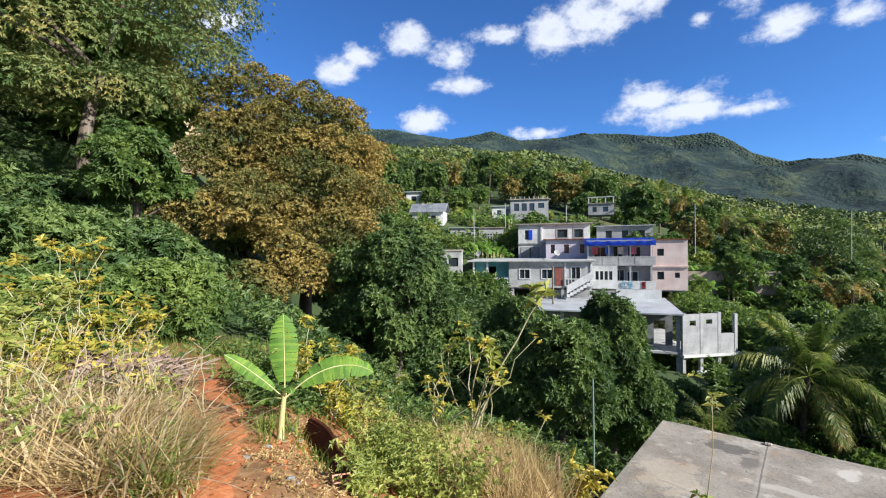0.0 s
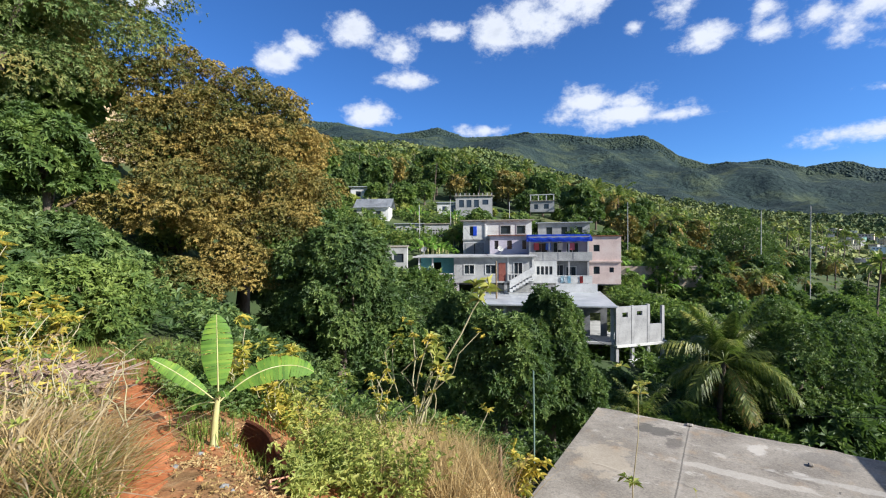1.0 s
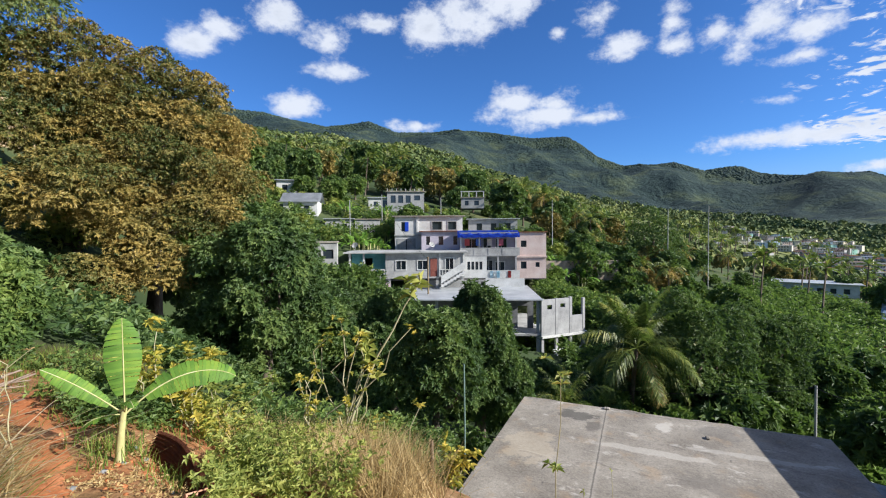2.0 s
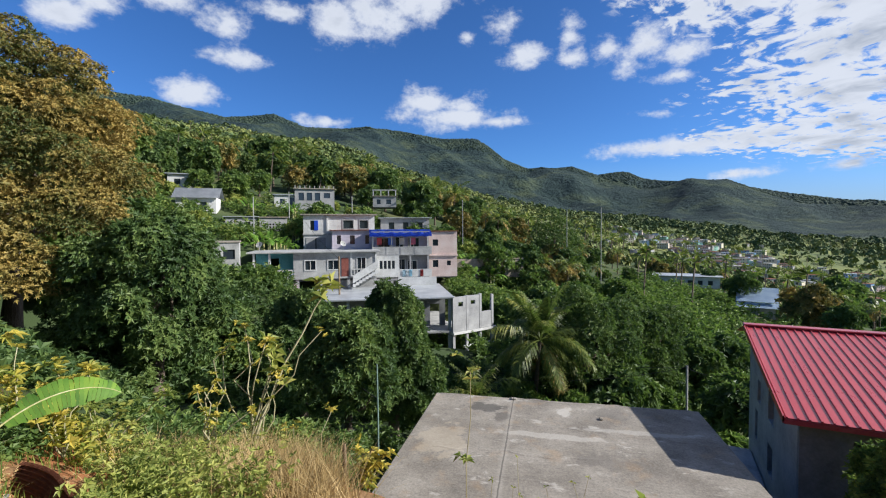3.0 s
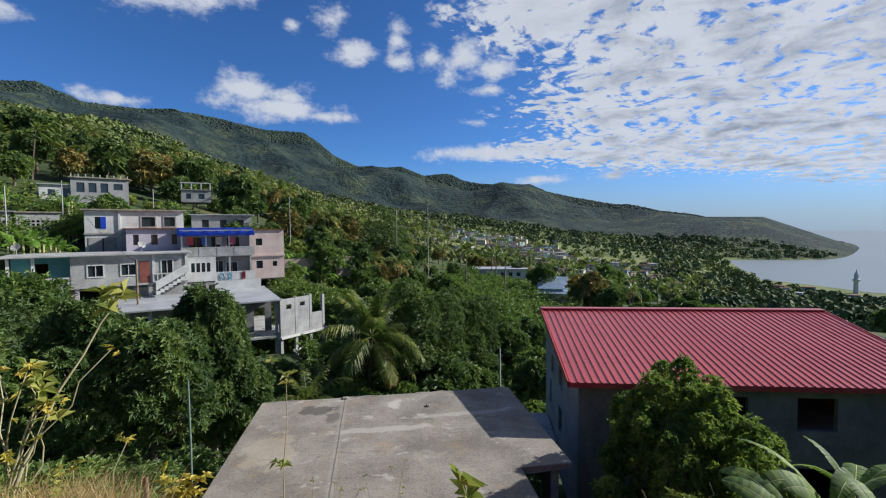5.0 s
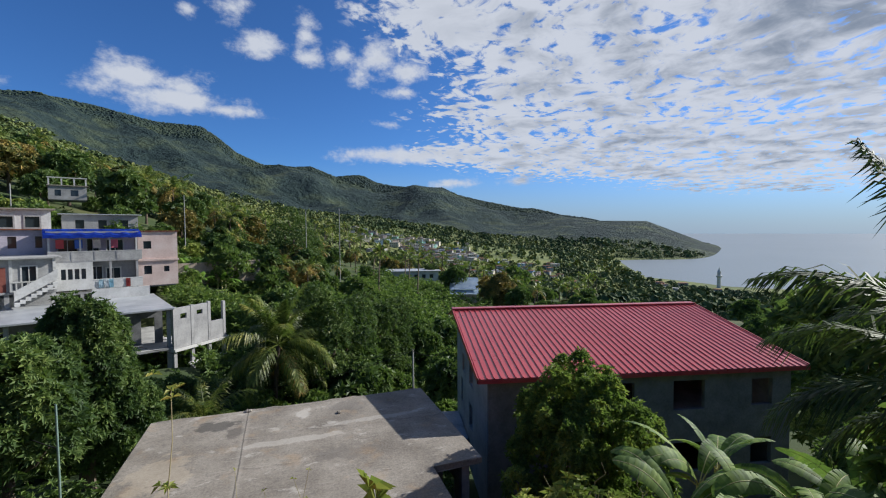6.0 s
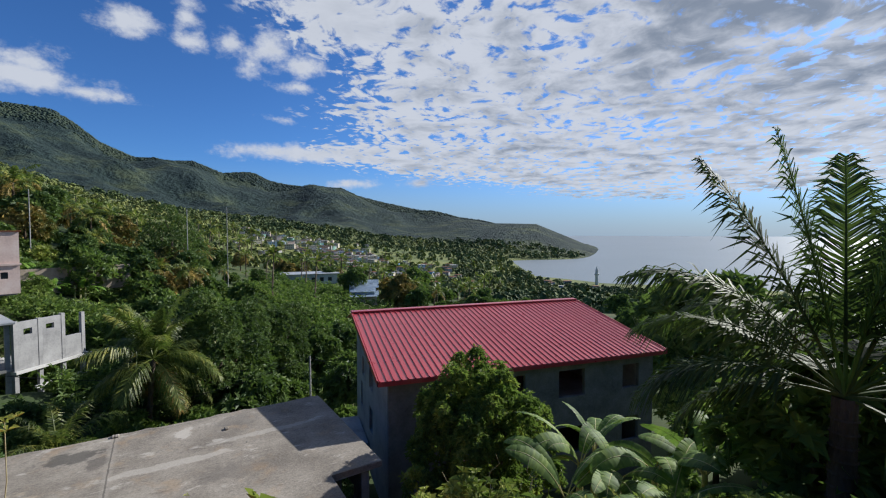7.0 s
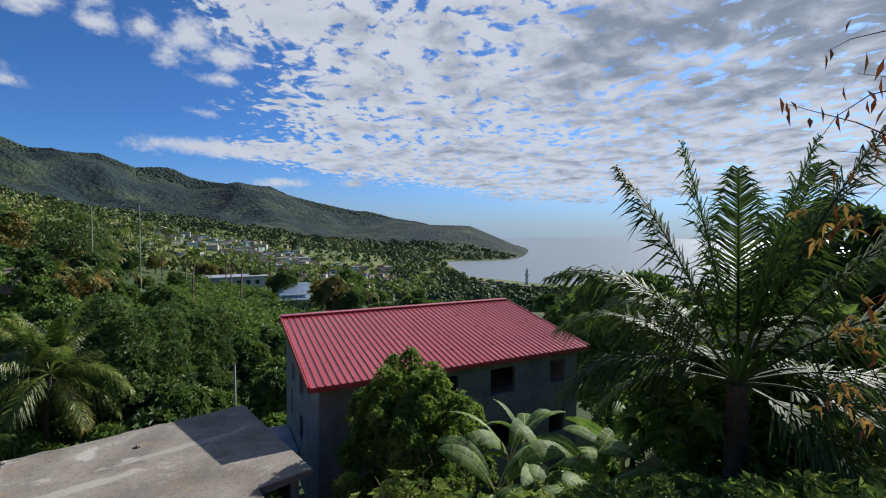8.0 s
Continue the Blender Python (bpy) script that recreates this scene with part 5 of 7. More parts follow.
def tin_house():
    top = thing("tin_roofed_house", "small house under a two-step pale blue sheet roof", "house", pose(99.6, 56.5, -20.2, 0, 0, -62))
    add_wall(top, GREY, 6.4, 4.6, [(1.0, 1.0, 2.0, 2.2), (3.4, 1.0, 4.4, 2.2)], pose(0.4, 1.4, 0))
    for x, y, t in ((0.4, 6.0, -90), (6.8, 1.6, 90)):
        add_wall(top, GREY, 4.4, 4.6, [], pose(x, y, 0, 0, 0, t))
    for y0, z0, y1, z1 in ((-0.9, 3.9, 1.5, 4.7), (0.6, 4.9, 6.6, 7.4)):
        bm = bmesh.new()
        vs = [bm.verts.new(c) for c in ((-0.2, y0, z0), (7.4, y0, z0), (7.4, y1, z1), (-0.2, y1, z1))]
        bm.faces.new(vs)
        bmesh.ops.solidify(bm, geom=bm.faces[:], thickness=0.06)
        part("roof", bm, TIN_BLUE, top)
    return top


tin_house()


def dish(x, y, z, turn):
    top = thing("satellite_dish", "white satellite dish on a short mast on the roof", "satellite dish", pose(x, y, z, 0, 0, turn))
    rings = [(0.02, 0.0), (0.2, 0.03), (0.38, 0.11)]
    bm = bmesh.new()
    loops = [[bm.verts.new((r * math.cos(a), -h, r * math.sin(a))) for a in np.linspace(0, 2 * math.pi, 13)[:-1]] for r, h in rings]
    for a, b in zip(loops, loops[1:]):
        for k in range(12):
            bm.faces.new((a[k], a[(k + 1) % 12], b[(k + 1) % 12], b[k]))
    bmesh.ops.solidify(bm, geom=bm.faces[:], thickness=0.015)
    part("reflector", bm, WHITE, top).matrix_basis = pose(0, 0, 0.75, -35, 0, 0)
    mesh_object("mast", *tube_arrays([(0, 0, 0), (0, 0, 0.75)], [0.03, 0.03], 6), GREY, top)
    mesh_object("feed_arm", *tube_arrays([(0, 0.05, 0.5), (0, -0.42, 0.92)], [0.015, 0.02], 5), GREY, top)


q = GREY_M @ Vector((5.4, 0.6, 2.92))
dish(q.x, q.y, q.z, 20)
q = GREY_M @ Vector((-3.6, 0.8, 2.92))
dish(q.x, q.y, q.z, -35)


def car(m, paint, label):
    top = thing("parked_car", label, "car", m)
    bm = bmesh.new()
    side = [(-2.0, 0.35), (2.0, 0.35), (2.05, 0.75), (1.1, 0.9), (0.55, 1.42), (-1.3, 1.45), (-1.95, 0.95)]
    a = [bm.verts.new((x, -0.8, z)) for x, z in side]
    b = [bm.verts.new((x, 0.8, z)) for x, z in side]
    bm.faces.new(a)
    bm.faces.new(b[::-1])
    for i in range(7):
        bm.faces.new((a[i], a[(i + 1) % 7], b[(i + 1) % 7], b[i]))
    bmesh.ops.bevel(bm, geom=bm.edges[:], offset=0.08, segments=2, affect="EDGES")
    part("body", bm, paint, top)
    part("side_window", block(-1.2, -0.815, 0.98, 0.6, -0.79, 1.34), GLASS, top)
    for x in (-1.25, 1.25):
        for y in (-0.74, 0.74):
            wheel = mesh_object("wheel", *tube_arrays([(x, y - 0.1, 0.32), (x, y - 0.1, 0.32001), (x, y + 0.1, 0.32), (x, y + 0.1, 0.32001)], [0.02, 0.32, 0.32, 0.02], 14), CABLE, top)


c = polar(39.0, 63)
car(pose(c.x, c.y, ground_at(c.x, c.y) + 0.1, 0, 0, -25), TIN_BLUE, "pale blue parked car beside the retaining wall")
c = polar(41.0, 66)
car(pose(c.x, c.y, ground_at(c.x, c.y) + 0.1, 0, 0, -40), WHITE, "white parked car beside the trees")

# the retaining wall under the road
wall = part("retaining_wall", wall_panel(11.5, 3.0, [], 0.4), mottled("stained_wall", (0.26, 0.21, 0.16), (0.40, 0.33, 0.26), (0.50, 0.43, 0.35), 0.6, 0.95, 0.5), None)
wall.matrix_world = pose(32.6, 60.4, -7.2, 0, 0, -14)
tagged(wall, "long stained concrete retaining wall", "wall")


# ---- large trees ----
def big_trees():
    # the tall mango: pale trunk under a wide crown
    c = polar(-42, 33)
    lumps = [(x, y, z + 8.2, a, b, h) for x, y, z, a, b, h in lumpy(12.0, 8.5, 8.6, 46, 0.27, 3, low=-0.75)]
    g = ground_at(c.x, c.y)
    for k, az in enumerate((-53, -49, -45.5, -42, -38.5, -35)):
        q = polar(az, 25.5 + 1.5 * (k % 3))
        lumps.append((q.x - c.x, q.y - c.y, 8.7 + 1.3 * (k % 2) - g, 2.9, 2.6, 2.4))
        q = polar(az + 1.5, 24.5 + 2.0 * (k % 2))
        lumps.append((q.x - c.x, q.y - c.y, 12.6 + 1.1 * (k % 3) - g, 2.8, 2.6, 2.3))
    for az, r, z in ((-43.5, 23.6, 9.4), (-40.5, 23.4, 9.0), (-38.5, 24.0, 10.2), (-46.5, 23.8, 9.6)):
        q = polar(az, r)
        lumps.append((q.x - c.x, q.y - c.y, z - g, 2.1, 2.0, 1.9))
    # low tiers of the crown over the trunk
    for k, (az, el) in enumerate(((-50, 15), (-46.5, 14.2), (-43, 15.2), (-39.8, 14.6), (-36.8, 15.4), (-34.0, 16.4), (-48, 19.5), (-44.5, 20.2), (-41, 19.2), (-37.6, 20.4), (-34.2, 21.0), (-31.2, 20.2), (-30.2, 24.5), (-33.5, 26))):
        q = polar(az, 23.4 + 1.1 * (k % 2))
        lumps.append((q.x - c.x, q.y - c.y, q.length * math.tan(radians(el)) - g, 1.75 + 0.3 * (k % 3), 1.8, 1.05 + 0.15 * (k % 2)))
    # the crown leaves a gap through which the bare bank shows
    kept = []
    for l in lumps:
        q = c + Vector((l[0], l[1], l[2] + g))
        az, el = math.degrees(math.atan2(q.x, q.y)), math.degrees(math.atan2(q.z, math.hypot(q.x, q.y)))
        if ((az + 31.0) / 4.6) ** 2 + ((el - 11.5) / 5.5) ** 2 > 1:
            kept.append(l)
    lumps = kept
    t = tree_meshes("mango_tree", lumps, 56000, 6, 0.17, 0.058, MANGO_GREEN, [(6.2, -4.6, -4.8), (6.1, -4.6, -0.6), (6.2, -4.2, 1.4), (5.2, -2.8, 3.6)], 0.30, 31, 5, droop=0.25)
    tagged(t, "tall mango tree with dark brown-tinged crown and pale trunk", "tree")
    put(t, c.x, c.y)
    # the brown-flushed mango: many small tufted clumps over one broad dome, two lower boughs towards the path
    c = polar(-17.5, 29)
    g = ground_at(c.x, c.y)
    rnd = np.random.default_rng(5)
    lumps = []

    def bough(az, el, r, wide, high, count, size):
        """Clumps over a dome seen at azimuth az and elevation el."""
        q = polar(az, r, r * math.tan(radians(el)))
        lumps.append((q.x - c.x, q.y - c.y, q.z - g, wide * 0.62, wide * 0.62, high * 0.62))
        golden = math.pi * (3 - math.sqrt(5))
        for k in range(count):
            h = -0.8 + 1.8 * (k + 0.5) / count
            w = k * golden + rnd.normal(0, 0.2)
            e = math.sqrt(max(0.0, 1 - h * h))
            f = rnd.uniform(0.82, 0.98)
            b = size * rnd.uniform(0.7, 1.35)
            lumps.append((q.x - c.x + wide * e * math.cos(w) * f, q.y - c.y + wide * e * math.sin(w) * f, q.z - g + high * h * f, b, b, b * 0.55))

    # azimuth, elevation, distance and half width of each bough
    for az, el, r, wide in ((-23.3, 17.4, 30.0, 1.9), (-18.2, 16.6, 30.0, 1.9), (-13.6, 15.0, 29.0, 1.7), (-27.1, 16.1, 30.0, 1.6), (-10.5, 11.1, 29.0, 1.5), (-20.8, 13.6, 28.5, 1.8), (-15.7, 11.6, 27.5, 1.9), (-25.1, 12.7, 29.0, 1.7), (-9.5, 6.3, 27.0, 1.5), (-13.7, 6.9, 26.5, 1.7), (-18.7, 8.5, 27.0, 1.8), (-23.4, 9.6, 29.0, 1.5), (-12.0, 2.4, 26.0, 1.5), (-24.1, 5.4, 24.5, 1.7), (-29.3, 3.3, 24.5, 1.3), (-19.1, 0.7, 25.5, 1.6), (-16.9, -3.2, 25.0, 1.4), (-22.7, -4.3, 24.5, 1.2), (-27.8, 10.0, 28.0, 1.3), (-15.8, 3.1, 26.0, 1.6), (-21.6, 3.1, 27.0, 1.5)):
        bough(az, el, r, wide * 1.12, wide * 0.85, 22, 0.6)
    bough(-18.0, 9.0, 32, 5.0, 5.0, 60, 1.0)
    t = tree_meshes("mango_tree", lumps, 56000, 6, 0.145, 0.052, MANGO_BROWN, [(0, 0, 0), (0.2, 0, 2.5), (0, 0.1, 5.0)], 0.4, 32, 10, droop=0.25)
    tagged(t, "broad mango tree flushed with rusty brown young leaves", "tree")
    put(t, c.x, c.y)
    # the dark green tree beside it
    for az, r, rx, rz, cz, seed, mat, n, lab in (
        (-6.2, 24, 3.1, 4.2, 5.1, 41, LEAF_DARK, 4800, "dense dark green broadleaf tree below the terrace"),
        (-11, 25, 3.0, 3.4, 1.0, 42, LEAF_DARK, 3200, "low dark green tree in the shade of the mango"),
        (9.3, 24, 1.9, 2.7, 4.8, 43, LEAF_DARK, 2400, "dark green tree in front of the unfinished house"),
        (20.4, 24, 1.75, 3.9, 4.6, 44, LEAF_DARK, 4200, "dark large-leaved breadfruit tree in front of the unfinished house"),
        (23.6, 24.5, 1.7, 2.6, 2.4, 56, LEAF_DARK, 2000, "low spreading dark tree beside the breadfruit"),
        (14.5, 18, 2.0, 2.4, 3.4, 45, LEAF_DARK, 2000, "dark green tree in the hollow"),
        (45.0, 34, 4.2, 5.0, 5.6, 46, LEAF_DARK, 4200, "tall dark green tree beside the coconut palm"),
        (50.5, 40, 3.6, 4.2, 5.0, 47, LEAF_DARK, 4200, "leafy green tree hung with creepers"),
        (41.0, 95, 6.0, 7.0, 7.5, 48, LEAF_DARK, 3000, "round dark tree above the banana grove"),
        (-37.0, 20, 3.4, 2.3, 0.6, 49, LEAF_DARK, 3600, "dark green bushes at the foot of the mango"),
        (-45.5, 18, 3.4, 2.3, 0.9, 50, LEAF_DARK, 3600, "dark green bushes at the foot of the mango"),
        (-43.5, 25, 2.6, 1.5, -0.2, 54, LEAF_DARK, 3200, "dark undergrowth in the shade of the tall mango"),
        (-50.5, 24, 3.2, 1.6, 0.5, 55, LEAF_DARK, 3200, "dark undergrowth in the shade of the tall mango"),
        (-34.7, 21, 1.75, 1.9, 3.6, 51, LEAF_MID, 2400, "bright green young tree at the edge of the terrace"),
        (-31.0, 13.5, 1.2, 1.25, 1.0, 52, LEAF_MID, 1700, "rounded green shrub beside the path"),
        (-40.0, 13.0, 1.6, 1.0, 0.6, 53, LEAF_MID, 1500, "rounded green shrub beside the path"),
    ):
        c = polar(az, r)
        lumps = lumpy(rx, rx * 0.95, rz, 18, 0.34, seed, cz, -0.75)
        size = 0.23 if 15 < r < 60 else (0.30 if r > 60 else 0.15)
        n = int(n * 1.5) if r < 60 else n
        t = tree_meshes("tree" if rz > 1.6 else "shrub", lumps, n, 7, size, size * 0.36, mat, [(0, 0, 0), (0.1, 0, max(0.3, cz * 0.45)), (0, 0.1, cz * 0.9)], 0.07 * rz, seed, 7)
        tagged(t, lab, "tree" if rz > 1.6 else "shrub")
        put(t, c.x, c.y, z=-1.6 if seed in (49, 50) else None)
    # the bush before the red-roofed house
    c = polar(78.2, 14.0)
    rnd = np.random.default_rng(61)
    lumps = lumpy(1.75, 1.6, 2.05, 20, 0.30, 61, 3.0, -0.9)
    for k in range(90):
        v = unit(rnd.normal(size=3))
        v[2] = abs(v[2]) * 1.1 - 0.3
        b, f = rnd.uniform(0.14, 0.34), rnd.uniform(0.9, 1.28)
        lumps.append((1.95 * v[0] * f, 1.75 * v[1] * f, 3.1 + 2.45 * v[2] * f, b, b, b * rnd.uniform(1.2, 2.0)))
    t = tree_meshes("orange_tree", lumps, 9000, 6, 0.14, 0.055, LEAF_BUSH, [(0, 0, 0), (0.1, 0, 1.2), (0, 0, 2.4)], 0.13, 61, 16)
    tagged(t, "dense dark-leaved bushy tree before the red-roofed house", "tree")
    put(t, c.x, c.y, size=1.08, z=-10.0)


def palms():
    c = polar(38.6, 30)
    t = palm("coconut_palm", 6.4, 30, 4.1, 71, "coconut palm with yellowing lower fronds seen against dark trees", lean=(0.3, -0.2), up=(-52, 84), old=0.14, droop=0.95, rise=0.8, forward=0.75, reach=0.27, leaflets=80, width=0.045)
    put(t, c.x, c.y, z=-13.5)
    c = polar(31.2, 27)
    t = palm("young_palm", 1.5, 12, 3.0, 72, "young palm in the shade below the unfinished house", up=(10, 80), old=0.0, leaflets=36)
    put(t, c.x, c.y, z=-11.6)
    # the near palm: heading, rise (degrees), length, droop of each frond; the youngest stand upright
    upright = [(204, 72, 5.0, 0.4, 0), (24, 80, 4.5, 0.3, 1), (24, 68, 4.6, 0.4, 0), (196, 80, 4.4, 0.35, 1), (110, 74, 4.4, 0.5, 0), (210, 60, 4.9, 0.5, 0), (150, 70, 4.6, 0.5, 0)]
    arching = [(20, 58, 4.2, 1.2), (40, 42, 3.9, 1.1), (4, 30, 3.5, 1.2), (20, 12, 2.9, 1.1), (208, 44, 5.2, 0.6), (198, 28, 4.6, 1.3), (220, 18, 4.0, 1.3), (62, 46, 4.2, 1.2), (88, 24, 3.8, 1.2), (130, 40, 4.3, 1.2), (160, 20, 4.0, 1.2), (234, -4, 2.8, 0.9)]
    spec = upright + [(*a, 0) for a in arching]
    c = polar(116.0, 9.8)
    t = palm("coconut_palm", 4.1, len(spec), 4.6, 75, "tall coconut palm with dark backlit fronds close to the terrace", old=0.0, leaflets=112, radius=0.23, width=0.031, mat=LEAF_PALM_BACKLIT, forward=0.6, reach=0.29, spec=spec)
    put(t, c.x, c.y, z=-6.6)


def banana_plants():
    c = polar(-20.4, 5.55)
    t = banana("banana_plant", "young banana plant with three broad bright green leaves", 0.66, [(-20, 82, 0.98, 0.33, 5), (-100, 46, 0.86, 0.17, 14, -58), (74, 46, 1.16, 0.30, 84, 52), (150, 60, 0.5, 0.14, 90), (250, 20, 0.55, 0.16, 120)], 81, 0.3, radius=0.042, stalk_part=0.2)
    put(t, c.x, c.y)
    rnd = np.random.default_rng(9)
    for i, (az, r, h, z) in enumerate(((91, 11.4, 1.5, -7.1), (95.5, 11.0, 1.4, -7.0), (99.5, 11.2, 1.6, -6.9), (104.5, 11.6, 1.7, -7.0), (92.5, 13.2, 2.2, -8.2), (89.5, 10.0, 1.0, -6.7), (101.5, 10.0, 1.2, -6.7))):
        leaves = [(rnd.uniform(0, 360), rnd.uniform(35, 75), rnd.uniform(1.5, 2.2), rnd.uniform(0.38, 0.5), rnd.uniform(60, 125), rnd.uniform(-45, 45)) for _ in range(6)]
        t = banana("banana_plant", "banana plant with arching torn leaves below the terrace", h, leaves, 90 + 10 * i, 0.13, radius=0.1, mat=LEAF_BANANA_SHADED)
        c = polar(az, r)
        put(t, c.x, c.y, z=z)


big_trees()
palms()
banana_plants()


# ---- groves and woods ----
def icosa():
    g = (1 + 5 ** 0.5) / 2
    v = unit(np.array([(-1, g, 0), (1, g, 0), (-1, -g, 0), (1, -g, 0), (0, -1, g), (0, 1, g), (0, -1, -g), (0, 1, -g), (g, 0, -1), (g, 0, 1), (-g, 0, -1), (-g, 0, 1)], float))
    f = np.array([(0, 11, 5), (0, 5, 1), (0, 1, 7), (0, 7, 10), (0, 10, 11), (1, 5, 9), (5, 11, 4), (11, 10, 2), (10, 7, 6), (7, 1, 8), (3, 9, 4), (3, 4, 2), (3, 2, 6), (3, 6, 8), (3, 8, 9), (4, 9, 5), (2, 4, 11), (6, 2, 10), (8, 6, 7), (9, 8, 1)])
    return v, f


def grove_trees():
    """A few kinds of tree, copied over the middle ground."""
    kinds = []
    for k, (name, mat, rx, rz, cz, n, ln, lab) in enumerate((
        ("tree", LEAF_DARK, 3.0, 3.2, 4.2, 520, 0.72, "dark green broadleaf tree on the hillside"),
        ("tree", LEAF_MID, 2.6, 2.8, 3.6, 480, 0.66, "mid-green broadleaf tree on the hillside"),
        ("tree", MANGO_BROWN, 3.2, 2.8, 4.0, 520, 0.70, "mango tree flushed brown on the hillside"),
        ("bush", LEAF_LIGHT, 1.7, 1.4, 1.3, 360, 0.5, "light green bush on the hillside"),
        ("bush", LEAF_MID, 1.9, 1.5, 1.3, 380, 0.5, "green bush on the hillside"),
    )):
        t = tree_meshes(name, lumpy(rx, rx, rz, 12, 0.38, 200 + k, cz, -0.7), n, 6, ln, ln * 0.4, mat, [(0, 0, 0), (0.1, 0, cz * 0.5), (0, 0, cz)], 0.2, 210 + k, 4)
        tagged(t, lab, name, "trees of the hillside")
        kinds.append(t)
    grove = palm("coconut_palm", 7.5, 16, 3.6, 220, "coconut palm standing in the woods", up=(-35, 75), old=0.2, leaflets=14, width=0.16)
    tagged(grove, group="palms of the hillside")
    clump = thing("banana_clump", "clump of banana plants with arching leaves", "banana plant", group="banana clumps")
    rnd = np.random.default_rng(5)
    for k in range(9):
        stalk, blade = blade_leaf(rnd.uniform(2.0, 2.8), 0.6, radians(rnd.uniform(35, 80)), radians(rnd.uniform(40, 110)), 300 + k, 0.4, 6)
        ob = mesh_object("leaf", *blade, LEAF_BANANA, clump)
        ob.location, ob.rotation_euler = (rnd.normal(0, 0.5), rnd.normal(0, 0.5), rnd.uniform(1.0, 2.0)), (0, 0, rnd.uniform(0, 6.28))
    for k in range(3):
        mesh_object("stem", *tube_arrays([(0.5 * k - 0.5, 0.3 * (k % 2), 0), (0.5 * k - 0.5, 0.3 * (k % 2), 2.0)], [0.12, 0.08], 6), BANANA_STEM, clump)
    first = {}

    def plant(kind, x, y, turn, size, z=None):
        zz = (ground_at(x, y) if z is None else z) - 0.2
        m = Matrix.Translation((x, y, zz)) @ Matrix.Rotation(turn, 4, "Z")
        if kind.name not in first:
            first[kind.name] = True
            kind.matrix_world = m @ Matrix.Diagonal((size, size, size, 1))
        else:
            o = copy_thing(kind, m)
            o.scale = (size, size, size)

    def blocked(x, y):
        r, az = math.hypot(x, y), math.degrees(math.atan2(x, y))
        if 43 < r < 68 and -2 < az < 31:
            return not (az < -1.0 or (r > 64 and az > 8) or (r < 62.5 and r > 58 and 2 < az < 8.5))
        if r < 60 and -35 < az < -27 or 45 < r < 69 and 27.5 < az < 37:
            return True
        if r < 43 and 6 < az < 36 and r > 36:
            return True
        if 84 < r < 97 and (5 < az < 14.5 or 17 < az < 22.5):
            return True
        if 72 < r < 84 and -7 < az < 3 or 67 < r < 78 and 0 < az < 8:
            return True
        if 51 < az < 65.5 and 70 < r < 156:
            return True
        for m, x0, y0, x1, y1 in ((SLAB_M, -2.5, -12, 13, 2.5), (RED_M, -3, -1.0, 15, 11)):
            q = m.inverted() @ Vector((x, y, 0))
            if x0 < q.x < x1 and y0 < q.y < y1:
                return True
        return False

    # az range, r range, count, kinds, size
    zones = [
        ((-14, 36), (98, 190), 130, (0, 1, 2, 4, 5, 5, 0), (0.8, 1.5)),
        ((-14, 34), (62, 98), 120, (6, 6, 4, 1, 3), (0.6, 1.0)),
        ((29, 44), (62, 110), 40, (2, 0, 1, 5, 3, 6), (0.6, 1.1)),
        ((-8, 12), (27, 38), 26, (0, 1, 4), (0.35, 0.6)),
        ((12, 36), (26, 35), 20, (0, 4, 1), (0.35, 0.5)),
        ((36, 62), (22, 50), 60, (1, 4, 0, 4), (0.5, 0.85)),
        ((38, 62), (48, 85), 60, (6, 6, 1, 4), (0.7, 1.0)),
        ((42, 78), (80, 190), 120, (0, 1, 2, 4, 4, 5), (0.55, 0.95)),
        ((74, 125), (32, 120), 60, (0, 1, 4), (0.7, 1.1)),
        ((100, 130), (11, 30), 34, (4, 3, 1), (0.5, 0.8)),
        ((-32, -8), (34, 60), 26, (0, 1, 4, 3), (0.8, 1.2)),
        ((-60, -30), (33, 60), 26, (0, 1), (1.0, 1.5)),
    ]
    pool = kinds + [grove, clump]
    for (a0, a1), (r0, r1), n, which, (s0, s1) in zones:
        for _ in range(n):
            az, r = rnd.uniform(a0, a1), math.sqrt(rnd.uniform(r0 * r0, r1 * r1))
            p = polar(az, r)
            if blocked(p.x, p.y):
                continue
            kind = pool[which[rnd.integers(len(which))]]
            plant(kind, p.x, p.y, rnd.uniform(0, 6.28), rnd.uniform(s0, s1))
    # bananas on the terrace between the houses
    for az, r, size in ((4.2, 59, 0.85), (5.4, 60, 1.0), (6.6, 59.5, 0.9), (7.6, 60, 0.8)):
        p = polar(az, r)
        plant(clump, p.x, p.y, az, size)
    # a round dark tree and a few trees by the sea
    for kind, az, r, size in ((kinds[0], 103.5, 33, 1.25), (kinds[2], 66.5, 105, 1.3), (kinds[1], 68.5, 125, 1.7), (kinds[0], 61, 120, 1.1), (kinds[0], 124.5, 24, 1.25), (kinds[1], 121.0, 17, 0.9)):
        p = polar(az, r)
        plant(kind, p.x, p.y, az, size)


grove_trees()


